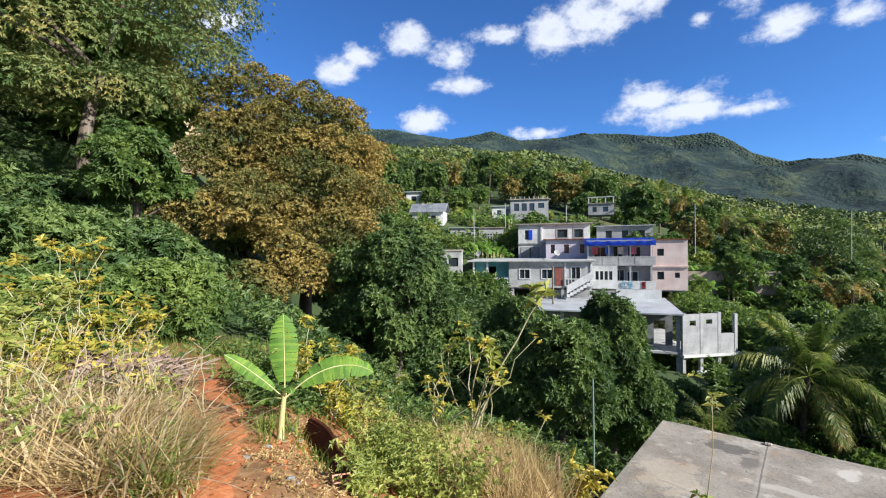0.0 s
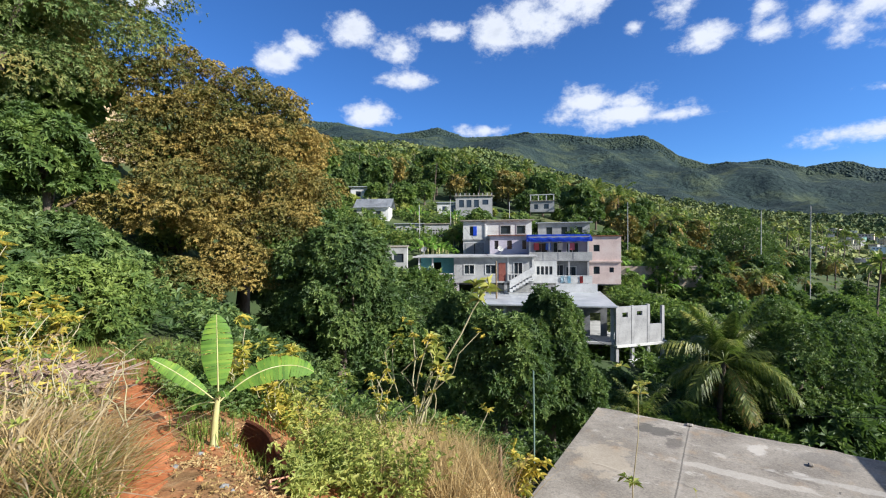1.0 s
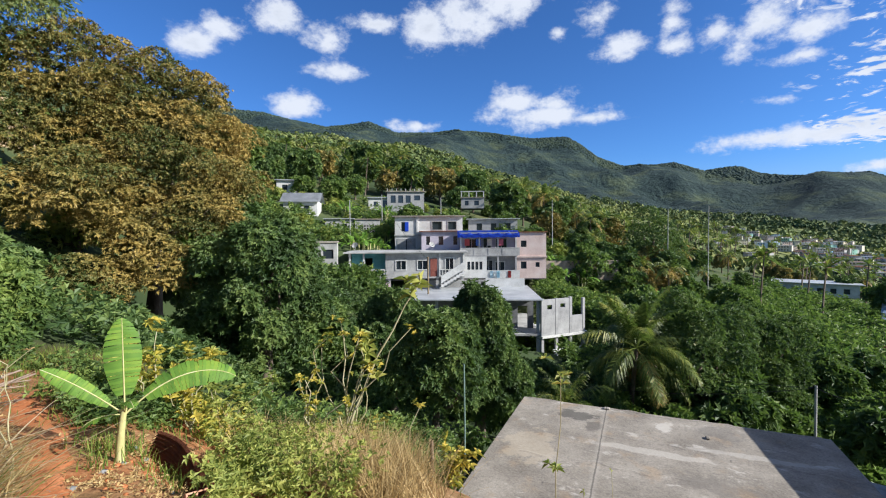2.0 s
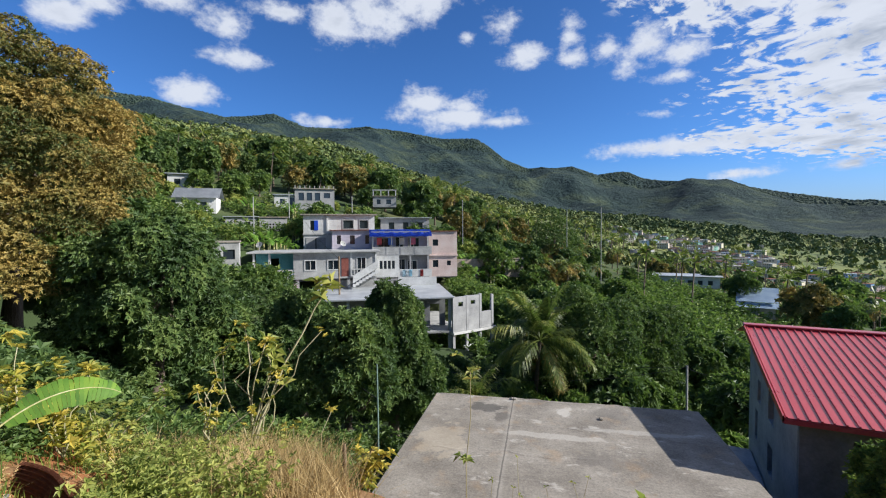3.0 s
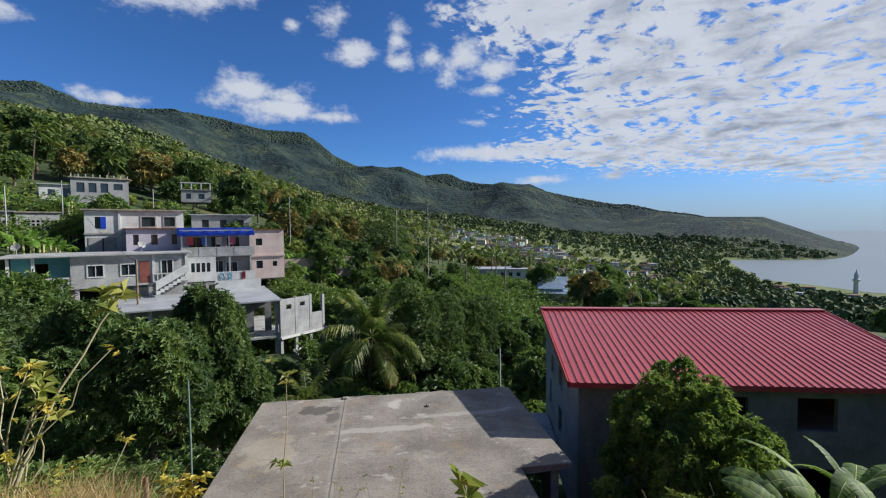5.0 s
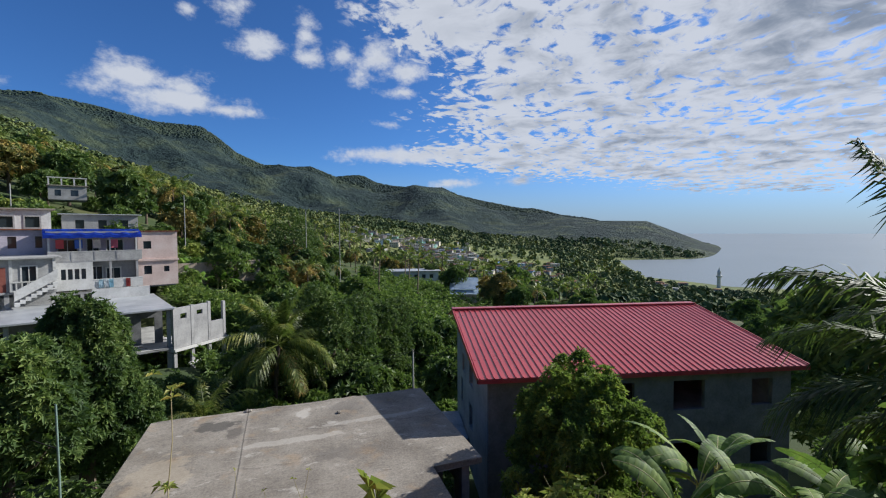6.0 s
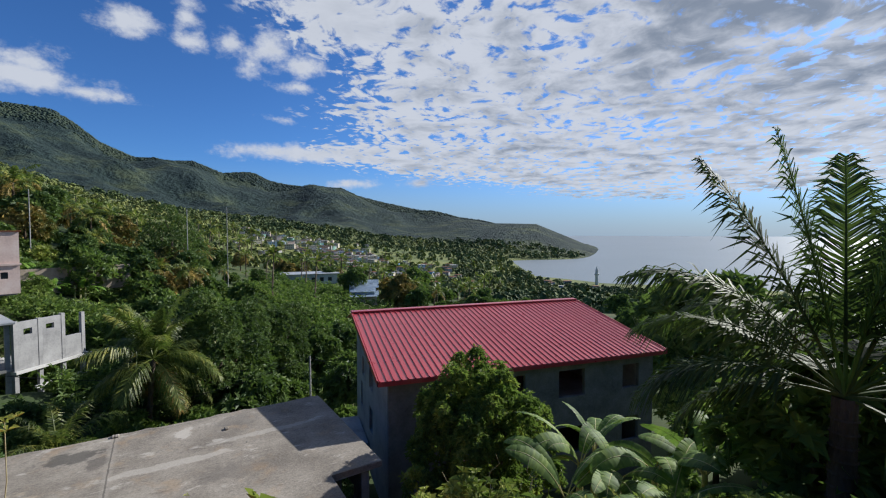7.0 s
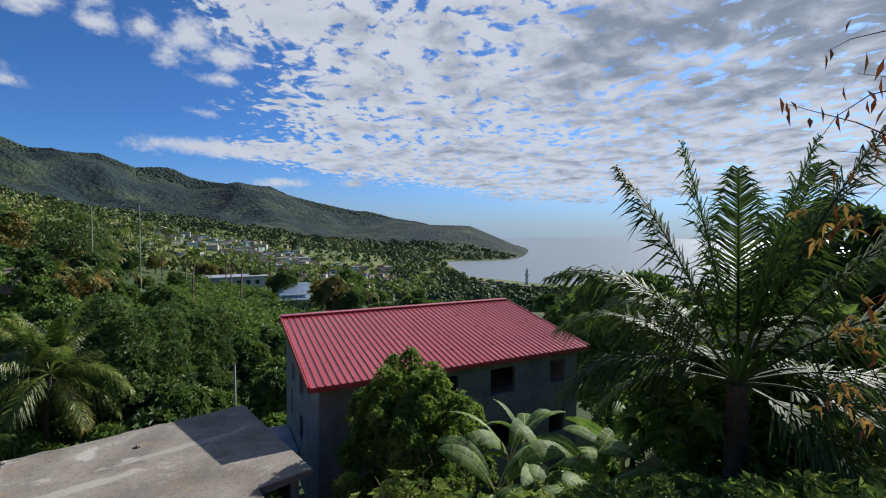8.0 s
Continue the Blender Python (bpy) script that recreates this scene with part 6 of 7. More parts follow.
def far_woods():
    """The woods of the slopes: crowns without number, each a loose heap of leafy tufts."""
    rnd = np.random.default_rng(12)
    bands = (
        (185, 420, 6500, 1.6, 4.0, 26, 1.0, WOODS, "mixed trees on the lower slopes"),
        (420, 850, 8500, 2.2, 6.0, 15, 1.0, WOODS, "scattered trees and farmland on the slopes"),
        (1500, 1780, 15000, 2.0, 5.5, 0, 1.0, RIDGE_WOODS_HAZED, "trees along the mountain skyline, coloured dark and bluish for haze"),
    )
    for r0, r1, count, s0, s1, tufts, leaf, mat, lab in bands:
        az = rnd.uniform(-14, 93 if r0 > 400 else 125, count)
        r = np.sqrt(rnd.uniform(r0 * r0, r1 * r1, count))
        x, y = r * np.sin(np.radians(az)), r * np.cos(np.radians(az))
        z = land(x, y)
        clear = np.sin(x / r1 * 23 + 2 * np.sin(y / r1 * 17)) * np.cos(y / r1 * 19 + 1)
        keep = (z > -43.5) & ((clear < 0.45) | (rnd.random(count) < 0.35) | (r > 1000)) & ~((az > 36) & (az < 74) & (r > 290) & (r < 640) & (rnd.random(count) < 0.78))
        c = np.stack([x, y, z], 1)[keep]
        m = len(c)
        size = s0 + (s1 - s0) * rnd.random(m) ** 1.6
        tall = rnd.uniform(0.7, 1.15, m)
        if not tufts:
            vi, fi = icosa()
            w = rnd.uniform(0, 6.28, m)
            turn = np.stack([np.stack([np.cos(w), -np.sin(w), 0 * w], 1), np.stack([np.sin(w), np.cos(w), 0 * w], 1), np.stack([0 * w, 0 * w, 1 + 0 * w], 1)], 1)
            p = np.einsum("kij,nj->kni", turn, vi) * rnd.uniform(0.72, 1.2, (m, 12, 1)) * size[:, None, None] * np.stack([np.ones(m), np.ones(m), tall * 0.7], 1)[:, None] + c[:, None]
            p[..., 2] += (size * 0.05)[:, None]
            ob = mesh_object("woods", p.reshape(-1, 3), (fi[None] + (np.arange(m) * 12)[:, None, None]).reshape(-1, 3), mat, smooth=True)
            tagged(ob, lab, "woods", kind="stuff")
            continue
        v = unit(rnd.normal(size=(m, tufts, 3)))
        v[..., 2] = np.abs(v[..., 2]) * 1.1 - 0.15
        p = c[:, None] + v * (size[:, None, None] * rnd.uniform(0.55, 1.0, (m, tufts, 1))) * np.stack([np.ones(m), np.ones(m), tall], 1)[:, None]
        p[..., 2] += (size * tall * 0.35)[:, None]
        d = rnd.normal(0, 1.0, v.shape)
        d = d - v * (d * v).sum(-1, keepdims=True) - np.array([0, 0, 0.25])
        ln = (size[:, None] * rnd.uniform(0.6, 1.1, (m, tufts)) * leaf).ravel()
        base = p.reshape(-1, 3) - unit(d).reshape(-1, 3) * ln[:, None] * 0.5
        ob = mesh_object("woods", *leaf_arrays(base, d.reshape(-1, 3), (v + np.array([0, 0, 0.35]) + rnd.normal(0, 0.22, v.shape)).reshape(-1, 3), ln, ln * 0.8, 0.12, 0.1), mat)
        tagged(ob, lab, "woods", kind="stuff")
    # coconut palms rising out of the woods
    n = 420
    az, r = rnd.uniform(-13, 80, n), np.sqrt(rnd.uniform(100 ** 2, 430 ** 2, n))
    x, y = r * np.sin(np.radians(az)), r * np.cos(np.radians(az))
    z, h = land(x, y), rnd.uniform(6, 11, n)
    pieces = []
    for k in range(n):
        q, f = tube_arrays([(x[k], y[k], z[k]), (x[k] + 0.3, y[k], z[k] + h[k] * 0.5), (x[k] + 0.8, y[k], z[k] + h[k])], [0.2, 0.15, 0.12], 4)
        pieces.append((q, np.concatenate([f[:, [0, 1, 2]], f[:, [0, 2, 3]]])))
    tagged(mesh_object("palm_trunks", *join(pieces), BARK), "thin palm trunks rising out of the woods", "palm trees", kind="stuff")
    top = np.repeat(np.stack([x + 0.8, y, z + h], 1), 15, 0)
    w, e = rnd.uniform(0, 6.28, 15 * n), rnd.uniform(-0.5, 1.3, 15 * n)
    d = np.stack([np.cos(w) * np.cos(e), np.sin(w) * np.cos(e), np.sin(e)], 1)
    ob = mesh_object("palm_crowns", *leaf_arrays(top, d, np.repeat([[0, 0, 1.0]], 15 * n, 0), rnd.uniform(2.4, 3.8, 15 * n), np.full(15 * n, 0.7), 0.35, -0.3), LEAF_PALM)
    tagged(ob, "feathery palm crowns rising out of the woods", "palm trees", kind="stuff")


far_woods()


# ---- the terrace close by ----
def footpath():
    line = [(-1.2, 2.0), (-1.75, 3.2), (-2.1, 4.25), (-2.5, 5.2), (-3.15, 6.3), (-3.9, 7.45), (-4.8, 8.3), (-6.2, 9.4), (-8.0, 10.6)]
    rnd = np.random.default_rng(21)
    pts = []
    for (xa, ya), (xb, yb) in zip(line, line[1:]):
        for k in range(8):
            pts.append((xa + (xb - xa) * k / 8, ya + (yb - ya) * k / 8))
    bm = bmesh.new()
    rows = []
    for i, (x, y) in enumerate(pts):
        j = min(i, len(pts) - 2)
        d = Vector((pts[j + 1][0] - pts[j][0], pts[j + 1][1] - pts[j][1])).normalized()
        side = Vector((d.y, -d.x))
        w = 0.20 + 0.035 * math.sin(i * 0.9) + 0.03 * rnd.normal()
        row = []
        for f in np.linspace(-1, 1, 9):
            px, py = x + side.x * w * f, y + side.y * w * f
            dip = 0.025 - 0.045 * abs(f) ** 3 + 0.012 * rnd.normal()
            row.append(bm.verts.new((px, py, ground_at(px, py) + dip)))
        rows.append(row)
    for a, b in zip(rows, rows[1:]):
        for k in range(8):
            bm.faces.new((a[k], a[k + 1], b[k + 1], b[k]))
    ob = part("footpath", bm, DIRT, None, smooth=True)
    tagged(ob, "narrow trodden footpath of bare red earth", "path", kind="structure")


def blades(name, label, mat, spots, per, height, width, seed, lean=0.5, spread=0.16, seg=3, tilt=0.25):
    """Tufts of curved blades at spots (x, y)."""
    rnd = np.random.default_rng(seed)
    spots = np.repeat(np.asarray(spots), per, 0)
    n = len(spots)
    xy = spots + rnd.normal(0, spread, (n, 2))
    base = np.stack([xy[:, 0], xy[:, 1], land(xy[:, 0], xy[:, 1]) - 0.03], 1)
    w = rnd.uniform(0, 6.28, n)
    out = np.stack([np.cos(w), np.sin(w), 0 * w], 1)
    side = np.stack([-np.sin(w), np.cos(w), 0 * w], 1)
    h = height * rnd.uniform(0.45, 1.25, n)[:, None]
    bend = rnd.uniform(0.1, 1.0, n)[:, None] * lean
    ww = width * rnd.uniform(0.6, 1.3, n)[:, None]
    slant = rnd.uniform(0, 1, n)[:, None] * tilt
    verts = []
    for k in range(seg + 1):
        f = k / seg
        c = base + out * h * (slant * f + bend * f ** 1.8) + np.array([0, 0, 1.0]) * h * (f - 0.42 * bend * f * f)
        s = ww * (1 - f) ** 0.7 * 0.5
        verts += [c - side * s, c + side * s]
    m = 2 * (seg + 1)
    verts = np.stack(verts, 1).reshape(-1, 3)
    faces = []
    for k in range(seg):
        b = np.arange(n)[:, None] * m + 2 * k
        faces += [b + np.array([[0, 1, 3]]), b + np.array([[0, 3, 2]])]
    ob = mesh_object(name, verts, np.concatenate(faces), mat)
    return tagged(ob, label, "grass", kind="stuff")


def spots(n, seed, zones):
    """Random places in zones of azimuth and distance, off the path and off the buildings."""
    rnd = np.random.default_rng(seed)
    out = []
    line = np.array([(-1.75, 3.2), (-2.1, 4.25), (-2.5, 5.2), (-3.15, 6.3), (-3.9, 7.45), (-4.8, 8.3), (-6.2, 9.4), (-8.0, 10.6)])
    dense = np.concatenate([line[:-1] + (line[1:] - line[:-1]) * f for f in np.linspace(0, 1, 6)])
    while len(out) < n:
        (a0, a1), (r0, r1) = zones[rnd.integers(len(zones))]
        p = polar(rnd.uniform(a0, a1), math.sqrt(rnd.uniform(r0 * r0, r1 * r1)))
        if np.hypot(dense[:, 0] - p.x, dense[:, 1] - p.y).min() < 0.27:
            continue
        q = SLAB_M.inverted() @ Vector((p.x, p.y, 0))
        if -0.4 < q.x < 10.5 and -9.6 < q.y < 0.3:
            continue
        out.append((p.x, p.y))
    return np.array(out)


def leafy_stuff(name, label, mat, places, seed, per=14, height=0.7, leaf=0.11, width=0.05, spread=0.2, leaves=5, category="weeds"):
    """Low weeds: whorls of leaves up thin stalks, without number."""
    rnd = np.random.default_rng(seed)
    n = len(places)
    pos = np.repeat(places, per, 0)
    f = np.tile(np.linspace(0.12, 1.0, per), n)
    tall = np.repeat(height * rnd.uniform(0.5, 1.3, n), per)
    xy = pos + rnd.normal(0, spread, (n * per, 2)) * f[:, None] ** 0.5
    z = land(xy[:, 0], xy[:, 1]) + tall * f
    p = np.stack([xy[:, 0], xy[:, 1], z], 1)
    ax = unit(rnd.normal(0, 0.5, (n * per, 3)) + np.array([0, 0, 1.0]))
    ob = mesh_object(name, *rosettes(p, ax, leaves, leaf, width, 1.0, 0.2, rnd), mat)
    return tagged(ob, label, category, kind="stuff")


def near_green():
    blades("dry_grass", "tall straw-coloured dry grass on the terrace", STRAW, spots(290, 1, [((-48, -32), (3.9, 7.2)), ((-46, -32), (6.5, 9.0)), ((-38, -31.5), (3.8, 5.6))]), 22, 0.46, 0.015, 2, 1.2, 0.10, 4, 1.2)
    blades("dry_grass", "broad bleached dead grass leaves on the terrace", STRAW_PALE, spots(70, 41, [((-40, -31), (3.9, 5.6)), ((-48, -34), (5.0, 7.0))]), 11, 0.58, 0.030, 42, 1.5, 0.10, 5, 1.0)
    blades("green_grass", "low green tufts round the young banana plant", GRASS, spots(34, 43, [((-24, -18), (5.2, 6.3)), ((-17, -12.5), (4.9, 6.0))]), 16, 0.26, 0.014, 44, 0.9, 0.08)
    blades("dry_grass", "tall straw-coloured dry grass on the slope", STRAW, spots(330, 3, [((0, 14), (5.2, 8.0)), ((-2, 11), (6.0, 9.2)), ((2, 9), (6.0, 8.0)), ((-10, 14), (5.5, 10.0))]), 22, 0.72, 0.013, 4, 0.8, 0.15, 4, 0.6)
    blades("green_grass", "green grass along the path", GRASS, spots(500, 5, [((-50, 16), (6.5, 14.0)), ((-48, -10), (7.0, 15.0))]), 22, 0.30, 0.012, 6, 0.7)
    blades("green_grass", "green tussock grass in the foreground", GRASS, spots(18, 7, [((-35, -29.5), (3.8, 4.6))]), 30, 0.42, 0.018, 8, 1.1, 0.07, 4, 0.8)
    leafy_stuff("weeds", "leafy green weeds on the slope", LEAF_LIGHT, spots(270, 9, [((-11, 8), (5.2, 10.0)), ((-9, 4), (5.0, 7.5)), ((-6, 14), (8.0, 11.5))]), 10, 15, 0.62, 0.08, 0.034, 0.12)
    leafy_stuff("weeds", "sparse green weeds among the dry grass", LEAF_LIGHT, spots(64, 35, [((-48, -31), (4.0, 8.5)), ((-12, -8), (4.4, 6.0))]), 36, 12, 0.42, 0.075, 0.032, 0.12)
    leafy_stuff("weeds", "leafy green weeds beside the path", LEAF_MID, spots(170, 11, [((-50, -20), (8.0, 13.0)), ((-24, -15), (7.0, 9.0))]), 12, 12, 0.38, 0.09, 0.04, 0.15)
    leafy_stuff("leaf_litter", "dry leaf litter on the red earth", STRAW, spots(300, 31, [((-25, -10), (3.8, 6.5)), ((-46, -26), (4.2, 8.0))]), 32, 6, 0.05, 0.045, 0.018, 0.2, 3, "leaf litter")
    leafy_stuff("weeds", "yellow-green weeds on the terrace", LEAF_YELLOW, spots(80, 13, [((-47, -33), (6.5, 10.0)), ((-16, -9), (7.0, 9.0)), ((-47, -38), (8.0, 11.0))]), 14, 9, 0.5, 0.11, 0.05, 0.12, 4)
    leafy_stuff("undergrowth", "dark undergrowth in the hollow", LEAF_MID, spots(340, 15, [((-8, 22), (9.5, 20.0)), ((-4, 18), (11.0, 17.0))]), 16, 12, 1.0, 0.20, 0.08, 0.35)
    leafy_stuff("undergrowth", "dark undergrowth below the house", LEAF_MID, spots(420, 17, [((64, 130), (8.0, 15.0)), ((100, 130), (6.0, 14.0))]), 18, 12, 0.55, 0.20, 0.08, 0.4)
    leafy_stuff("weeds", "sunlit yellow-green growth below the near palm", LEAF_LIGHT, spots(110, 45, [((106, 130), (7.0, 12.0)), ((84, 104), (8.6, 10.0))]), 46, 12, 0.75, 0.16, 0.065, 0.3)
    leafy_stuff("undergrowth", "green undergrowth under the mango", LEAF_DARK, spots(420, 29, [((-55, -24), (14.0, 34.0)), ((-24, -6), (15.0, 28.0))]), 30, 11, 1.1, 0.28, 0.11, 0.5)
    leafy_stuff("undergrowth", "green undergrowth behind the slab", LEAF_MID, spots(260, 19, [((28, 62), (19.0, 30.0))]), 20, 12, 1.4, 0.26, 0.10, 0.5)


def sapling(name, label, x, y, z, stems, mat, seed, leaf=0.14, width=0.06, leaves=6, radius=0.012, category="shrub", tops=1, bark=None, along=0, wobble=0.05):
    """Thin bent stems from one foot, each with whorls of leaves at its tip. stems: (dx, dy, height)."""
    rnd = np.random.default_rng(seed)
    top = thing(name, label, category, pose(x, y, z))
    for dx, dy, h in stems:
        n = 7
        k = rnd.normal(0, wobble, (n + 1, 2)) * h
        pts = [(dx * (i / n) ** 1.4 + k[i, 0] * i / n, dy * (i / n) ** 1.4 + k[i, 1] * i / n, h * i / n) for i in range(n + 1)]
        v, f = tube_arrays(pts, [radius * (1.2 - 0.8 * i / n) for i in range(n + 1)], 5)
        stem = mesh_object("stem", v, f, bark or STEM, top, True)
        if leaves:
            tip = np.array(pts[-1])
            p = [tip + rnd.normal(0, leaf * 0.7, 3) * (q > 0) for q in range(tops)]
            for q in range(along):
                i = rnd.integers(2, n)
                p.append(np.array(pts[i]) + rnd.normal(0, 0.02, 3))
            p = np.array(p)
            ax = unit(np.array([[0, 0, 1.0]]) + rnd.normal(0, 0.35, (len(p), 3)))
            mesh_object("leaves", *rosettes(p, ax, leaves, leaf, width, 1.0, 0.35, rnd), mat, stem)
    return top


def hillside_green():
    def around(n, seed, zones, walls):
        rnd = np.random.default_rng(seed)
        out = []
        while len(out) < n:
            (a0, a1), (r0, r1) = zones[rnd.integers(len(zones))]
            az, r = rnd.uniform(a0, a1), math.sqrt(rnd.uniform(r0 * r0, r1 * r1))
            if any(b0 < az < b1 and s0 < r < s1 for b0, b1, s0, s1 in walls):
                continue
            p = polar(az, r)
            out.append((p.x, p.y))
        return np.array(out)
    houses = [(3, 30, 50.5, 61), (8.5, 31, 60, 70), (-2, 4, 48, 56), (0, 8.5, 69, 77), (6, 14, 88, 97), (17.5, 22, 89, 97), (-5, 1, 75, 83), (7, 31, 38, 46.5), (28, 36, 63, 69)]
    leafy_stuff("hillside_growth", "rank green growth between the hillside houses", LEAF_MID, around(1300, 23, [((-12, 36), (56, 100)), ((-8, 34), (58, 80)), ((28, 40), (40, 75)), ((-4, 30), (46, 52))], houses), 24, 9, 1.5, 0.6, 0.2, 0.6, 5)
    leafy_stuff("hillside_growth", "light green growth on the terraces", LEAF_LIGHT, around(420, 25, [((-12, 36), (58, 100)), ((34, 60), (40, 95))], houses), 26, 8, 1.2, 0.5, 0.18, 0.5, 5)
    leafy_stuff("hillside_growth", "low green scrub below the retaining wall", LEAF_MID, around(240, 47, [((24, 38), (46, 64))], [(7, 31, 38, 46.5), (3, 27.5, 50.5, 61)]), 48, 9, 1.1, 0.5, 0.18, 0.5, 5)
    leafy_stuff("hillside_growth", "low green growth round the white hall", LEAF_MID, around(620, 33, [((49, 66), (66, 150))], [(52.5, 60, 143, 158), (60.5, 65.5, 110, 122)]), 34, 8, 2.2, 0.8, 0.3, 0.9, 5)
    leafy_stuff("hillside_growth", "dark growth in the valley", LEAF_DARK, around(900, 27, [((-10, 62), (24, 46)), ((-10, 8), (26, 54))], [(8, 31, 37, 60)]), 28, 9, 1.3, 0.45, 0.16, 0.5, 5)


def bank(name, label, az, r, z, w, h, mat, seed):
    """A bare earth face, leaning back."""
    rnd = np.random.default_rng(seed)
    n, k = 22, 12
    u, v = np.meshgrid(np.linspace(-1, 1, n), np.linspace(0, 1, k), indexing="ij")
    bump = 0.25 * np.sin(u * 7 + 3 * v) + 0.18 * np.sin(u * 15 + 1) * np.cos(v * 9) + rnd.normal(0, 0.08, u.shape)
    x = u * w * (1 - 0.35 * v) + rnd.normal(0, 0.1, u.shape)
    y = v * h * 0.6 + bump + u * u * 1.2
    zz = v * h - 0.5 * u * u * v * h
    i, j = np.meshgrid(np.arange(n - 1), np.arange(k - 1), indexing="ij")
    faces = np.stack([i * k + j, (i + 1) * k + j, (i + 1) * k + j + 1, i * k + j + 1], -1).reshape(-1, 4)
    ob = mesh_object(name, np.stack([x, y, zz], -1).reshape(-1, 3), faces, mat, smooth=True)
    c = polar(az, r)
    ob.matrix_world = pose(c.x, c.y, z, 0, 0, -az)
    tagged(ob, label, "earth bank", kind="structure")


def near_shrubs():
    rnd = np.random.default_rng(33)
    # bare, lopped stems with a few yellow leaves
    for az, r, n, h, lab in ((-1.5, 8.2, 7, 2.1, "bare lopped shrub with a few yellow leaves"), (3.5, 8.6, 9, 2.5, "straggling bare shrub with yellowing leaves"), (8.0, 8.8, 7, 2.4, "straggling bare shrub with yellowing leaves"), (11.5, 9.5, 6, 1.8, "bare branched shrub at the edge of the hollow")):
        c = polar(az, r)
        stems = [(rnd.normal(0, 0.55), rnd.normal(0, 0.4), h * rnd.uniform(0.55, 1.15)) for _ in range(n)]
        sapling("bare_shrub", lab, c.x, c.y, ground_at(c.x, c.y) - 0.05, stems, LEAF_YELLOW, int(az * 10) + 500, 0.10, 0.042, 6, 0.017, tops=4, along=2)
    c = polar(2.8, 8.4)
    sapling("cassava", "leaning cassava stalk with a tuft of light green leaves", c.x, c.y, ground_at(c.x, c.y), [(1.5, 0.0, 3.25), (0.5, 0.1, 1.9)], LEAF_LIGHT, 601, 0.30, 0.07, 9, 0.026, tops=5, wobble=0.015)
    # yellow cassava bushes
    for i, (az, r, h) in enumerate(((-14.0, 7.6, 1.25), (-11.0, 8.0, 1.0), (-17.5, 7.8, 1.2), (-40.0, 9.5, 1.9), (-43.5, 9.0, 1.3), (-37.0, 10.0, 1.2), (-45.0, 8.0, 1.1), (-35.0, 11.5, 1.1), (-33.5, 12.0, 0.9))):
        c = polar(az, r)
        stems = [(rnd.normal(0, 0.28), rnd.normal(0, 0.28), h * rnd.uniform(0.6, 1.1)) for _ in range(8)]
        yellow = i in (0, 2, 3, 5, 7)
        sapling("cassava", "cassava bush with yellow leaves" if yellow else "cassava bush with light green leaves", c.x, c.y, ground_at(c.x, c.y) - 0.05, stems, LEAF_YELLOW if yellow else LEAF_LIGHT, 610 + i, 0.13, 0.042, 8, 0.013, tops=5, along=3)
    for i in range(14):
        c = polar(rnd.uniform(-47, -28), rnd.uniform(4.6, 8.0))
        sapling("dead_stalk", "leaning dry weed stalk among the grass", c.x, c.y, ground_at(c.x, c.y), [(rnd.normal(0, 0.25), rnd.normal(0, 0.25), rnd.uniform(0.6, 1.2)) for _ in range(2)], STRAW, 700 + i, 0.06, 0.02, 4, 0.008, "weed", along=2)
    c = polar(17.2, 9.0)
    sapling("shrub", "small bright yellow-green shrub by the slab", c.x, c.y, -5.3, [(rnd.normal(0, 0.15), rnd.normal(0, 0.15), rnd.uniform(0.5, 1.0)) for _ in range(9)], LEAF_YELLOW, 630, 0.16, 0.06, 7, 0.01, tops=4, along=3)
    # tall weeds between the eye and the slab
    c = polar(30.3, 2.6)
    sapling("weed", "tall thin weed with small leaves", c.x, c.y, ground_at(c.x, c.y), [(0.03, 0.02, 1.92)], LEAF_LIGHT, 640, 0.055, 0.02, 4, 0.005, tops=4, along=7, wobble=0.006)
    for i, (az, r, h) in enumerate(((36.5, 3.1, 1.36), (40.5, 3.0, 1.38), (43.5, 3.2, 1.40), (46.5, 3.1, 1.36), (33.5, 3.2, 1.28), (39.0, 2.9, 1.25))):
        c = polar(az, r)
        sapling("twig", "thin leafless dead weed stalk", c.x, c.y, ground_at(c.x, c.y), [(rnd.normal(0, 0.12), rnd.normal(0, 0.1), h), (rnd.normal(0, 0.15), rnd.normal(0, 0.1), h * 0.9)], LEAF_LIGHT, 650 + i, 0.03, 0.012, 3, 0.004, "twig", along=2, wobble=0.02)
    c = polar(53.2, 4.3)
    sapling("papaya_seedling", "papaya seedling with yellow-green drooping leaves", c.x, c.y, ground_at(c.x, c.y), [(0.02, 0.02, 0.95)], LEAF_LIGHT, 660, 0.27, 0.10, 11, 0.018, tops=2)
    for i, (az, r, h) in enumerate(((78, 4.4, 0.95), (82, 4.6, 0.9), (74, 4.8, 0.75), (86, 5.0, 0.8))):
        c = polar(az, r)
        sapling("weed", "light green weed below the terrace edge", c.x, c.y, ground_at(c.x, c.y), [(rnd.normal(0, 0.15), rnd.normal(0, 0.15), h) for _ in range(6)], LEAF_LIGHT, 670 + i, 0.12, 0.05, 7, 0.008, tops=5, along=3)
    for i, (az, r) in enumerate(((79.0, 9.2), (84.5, 9.4))):
        c = polar(az, r)
        sapling("bare_shrub", "leafless dead branches in front of the bush", c.x, c.y, -6.3, [(rnd.normal(0, 0.5), rnd.normal(0, 0.3), rnd.uniform(0.9, 1.6)) for _ in range(6)], LEAF_MID, 680 + i, 0.05, 0.02, 0, 0.014)


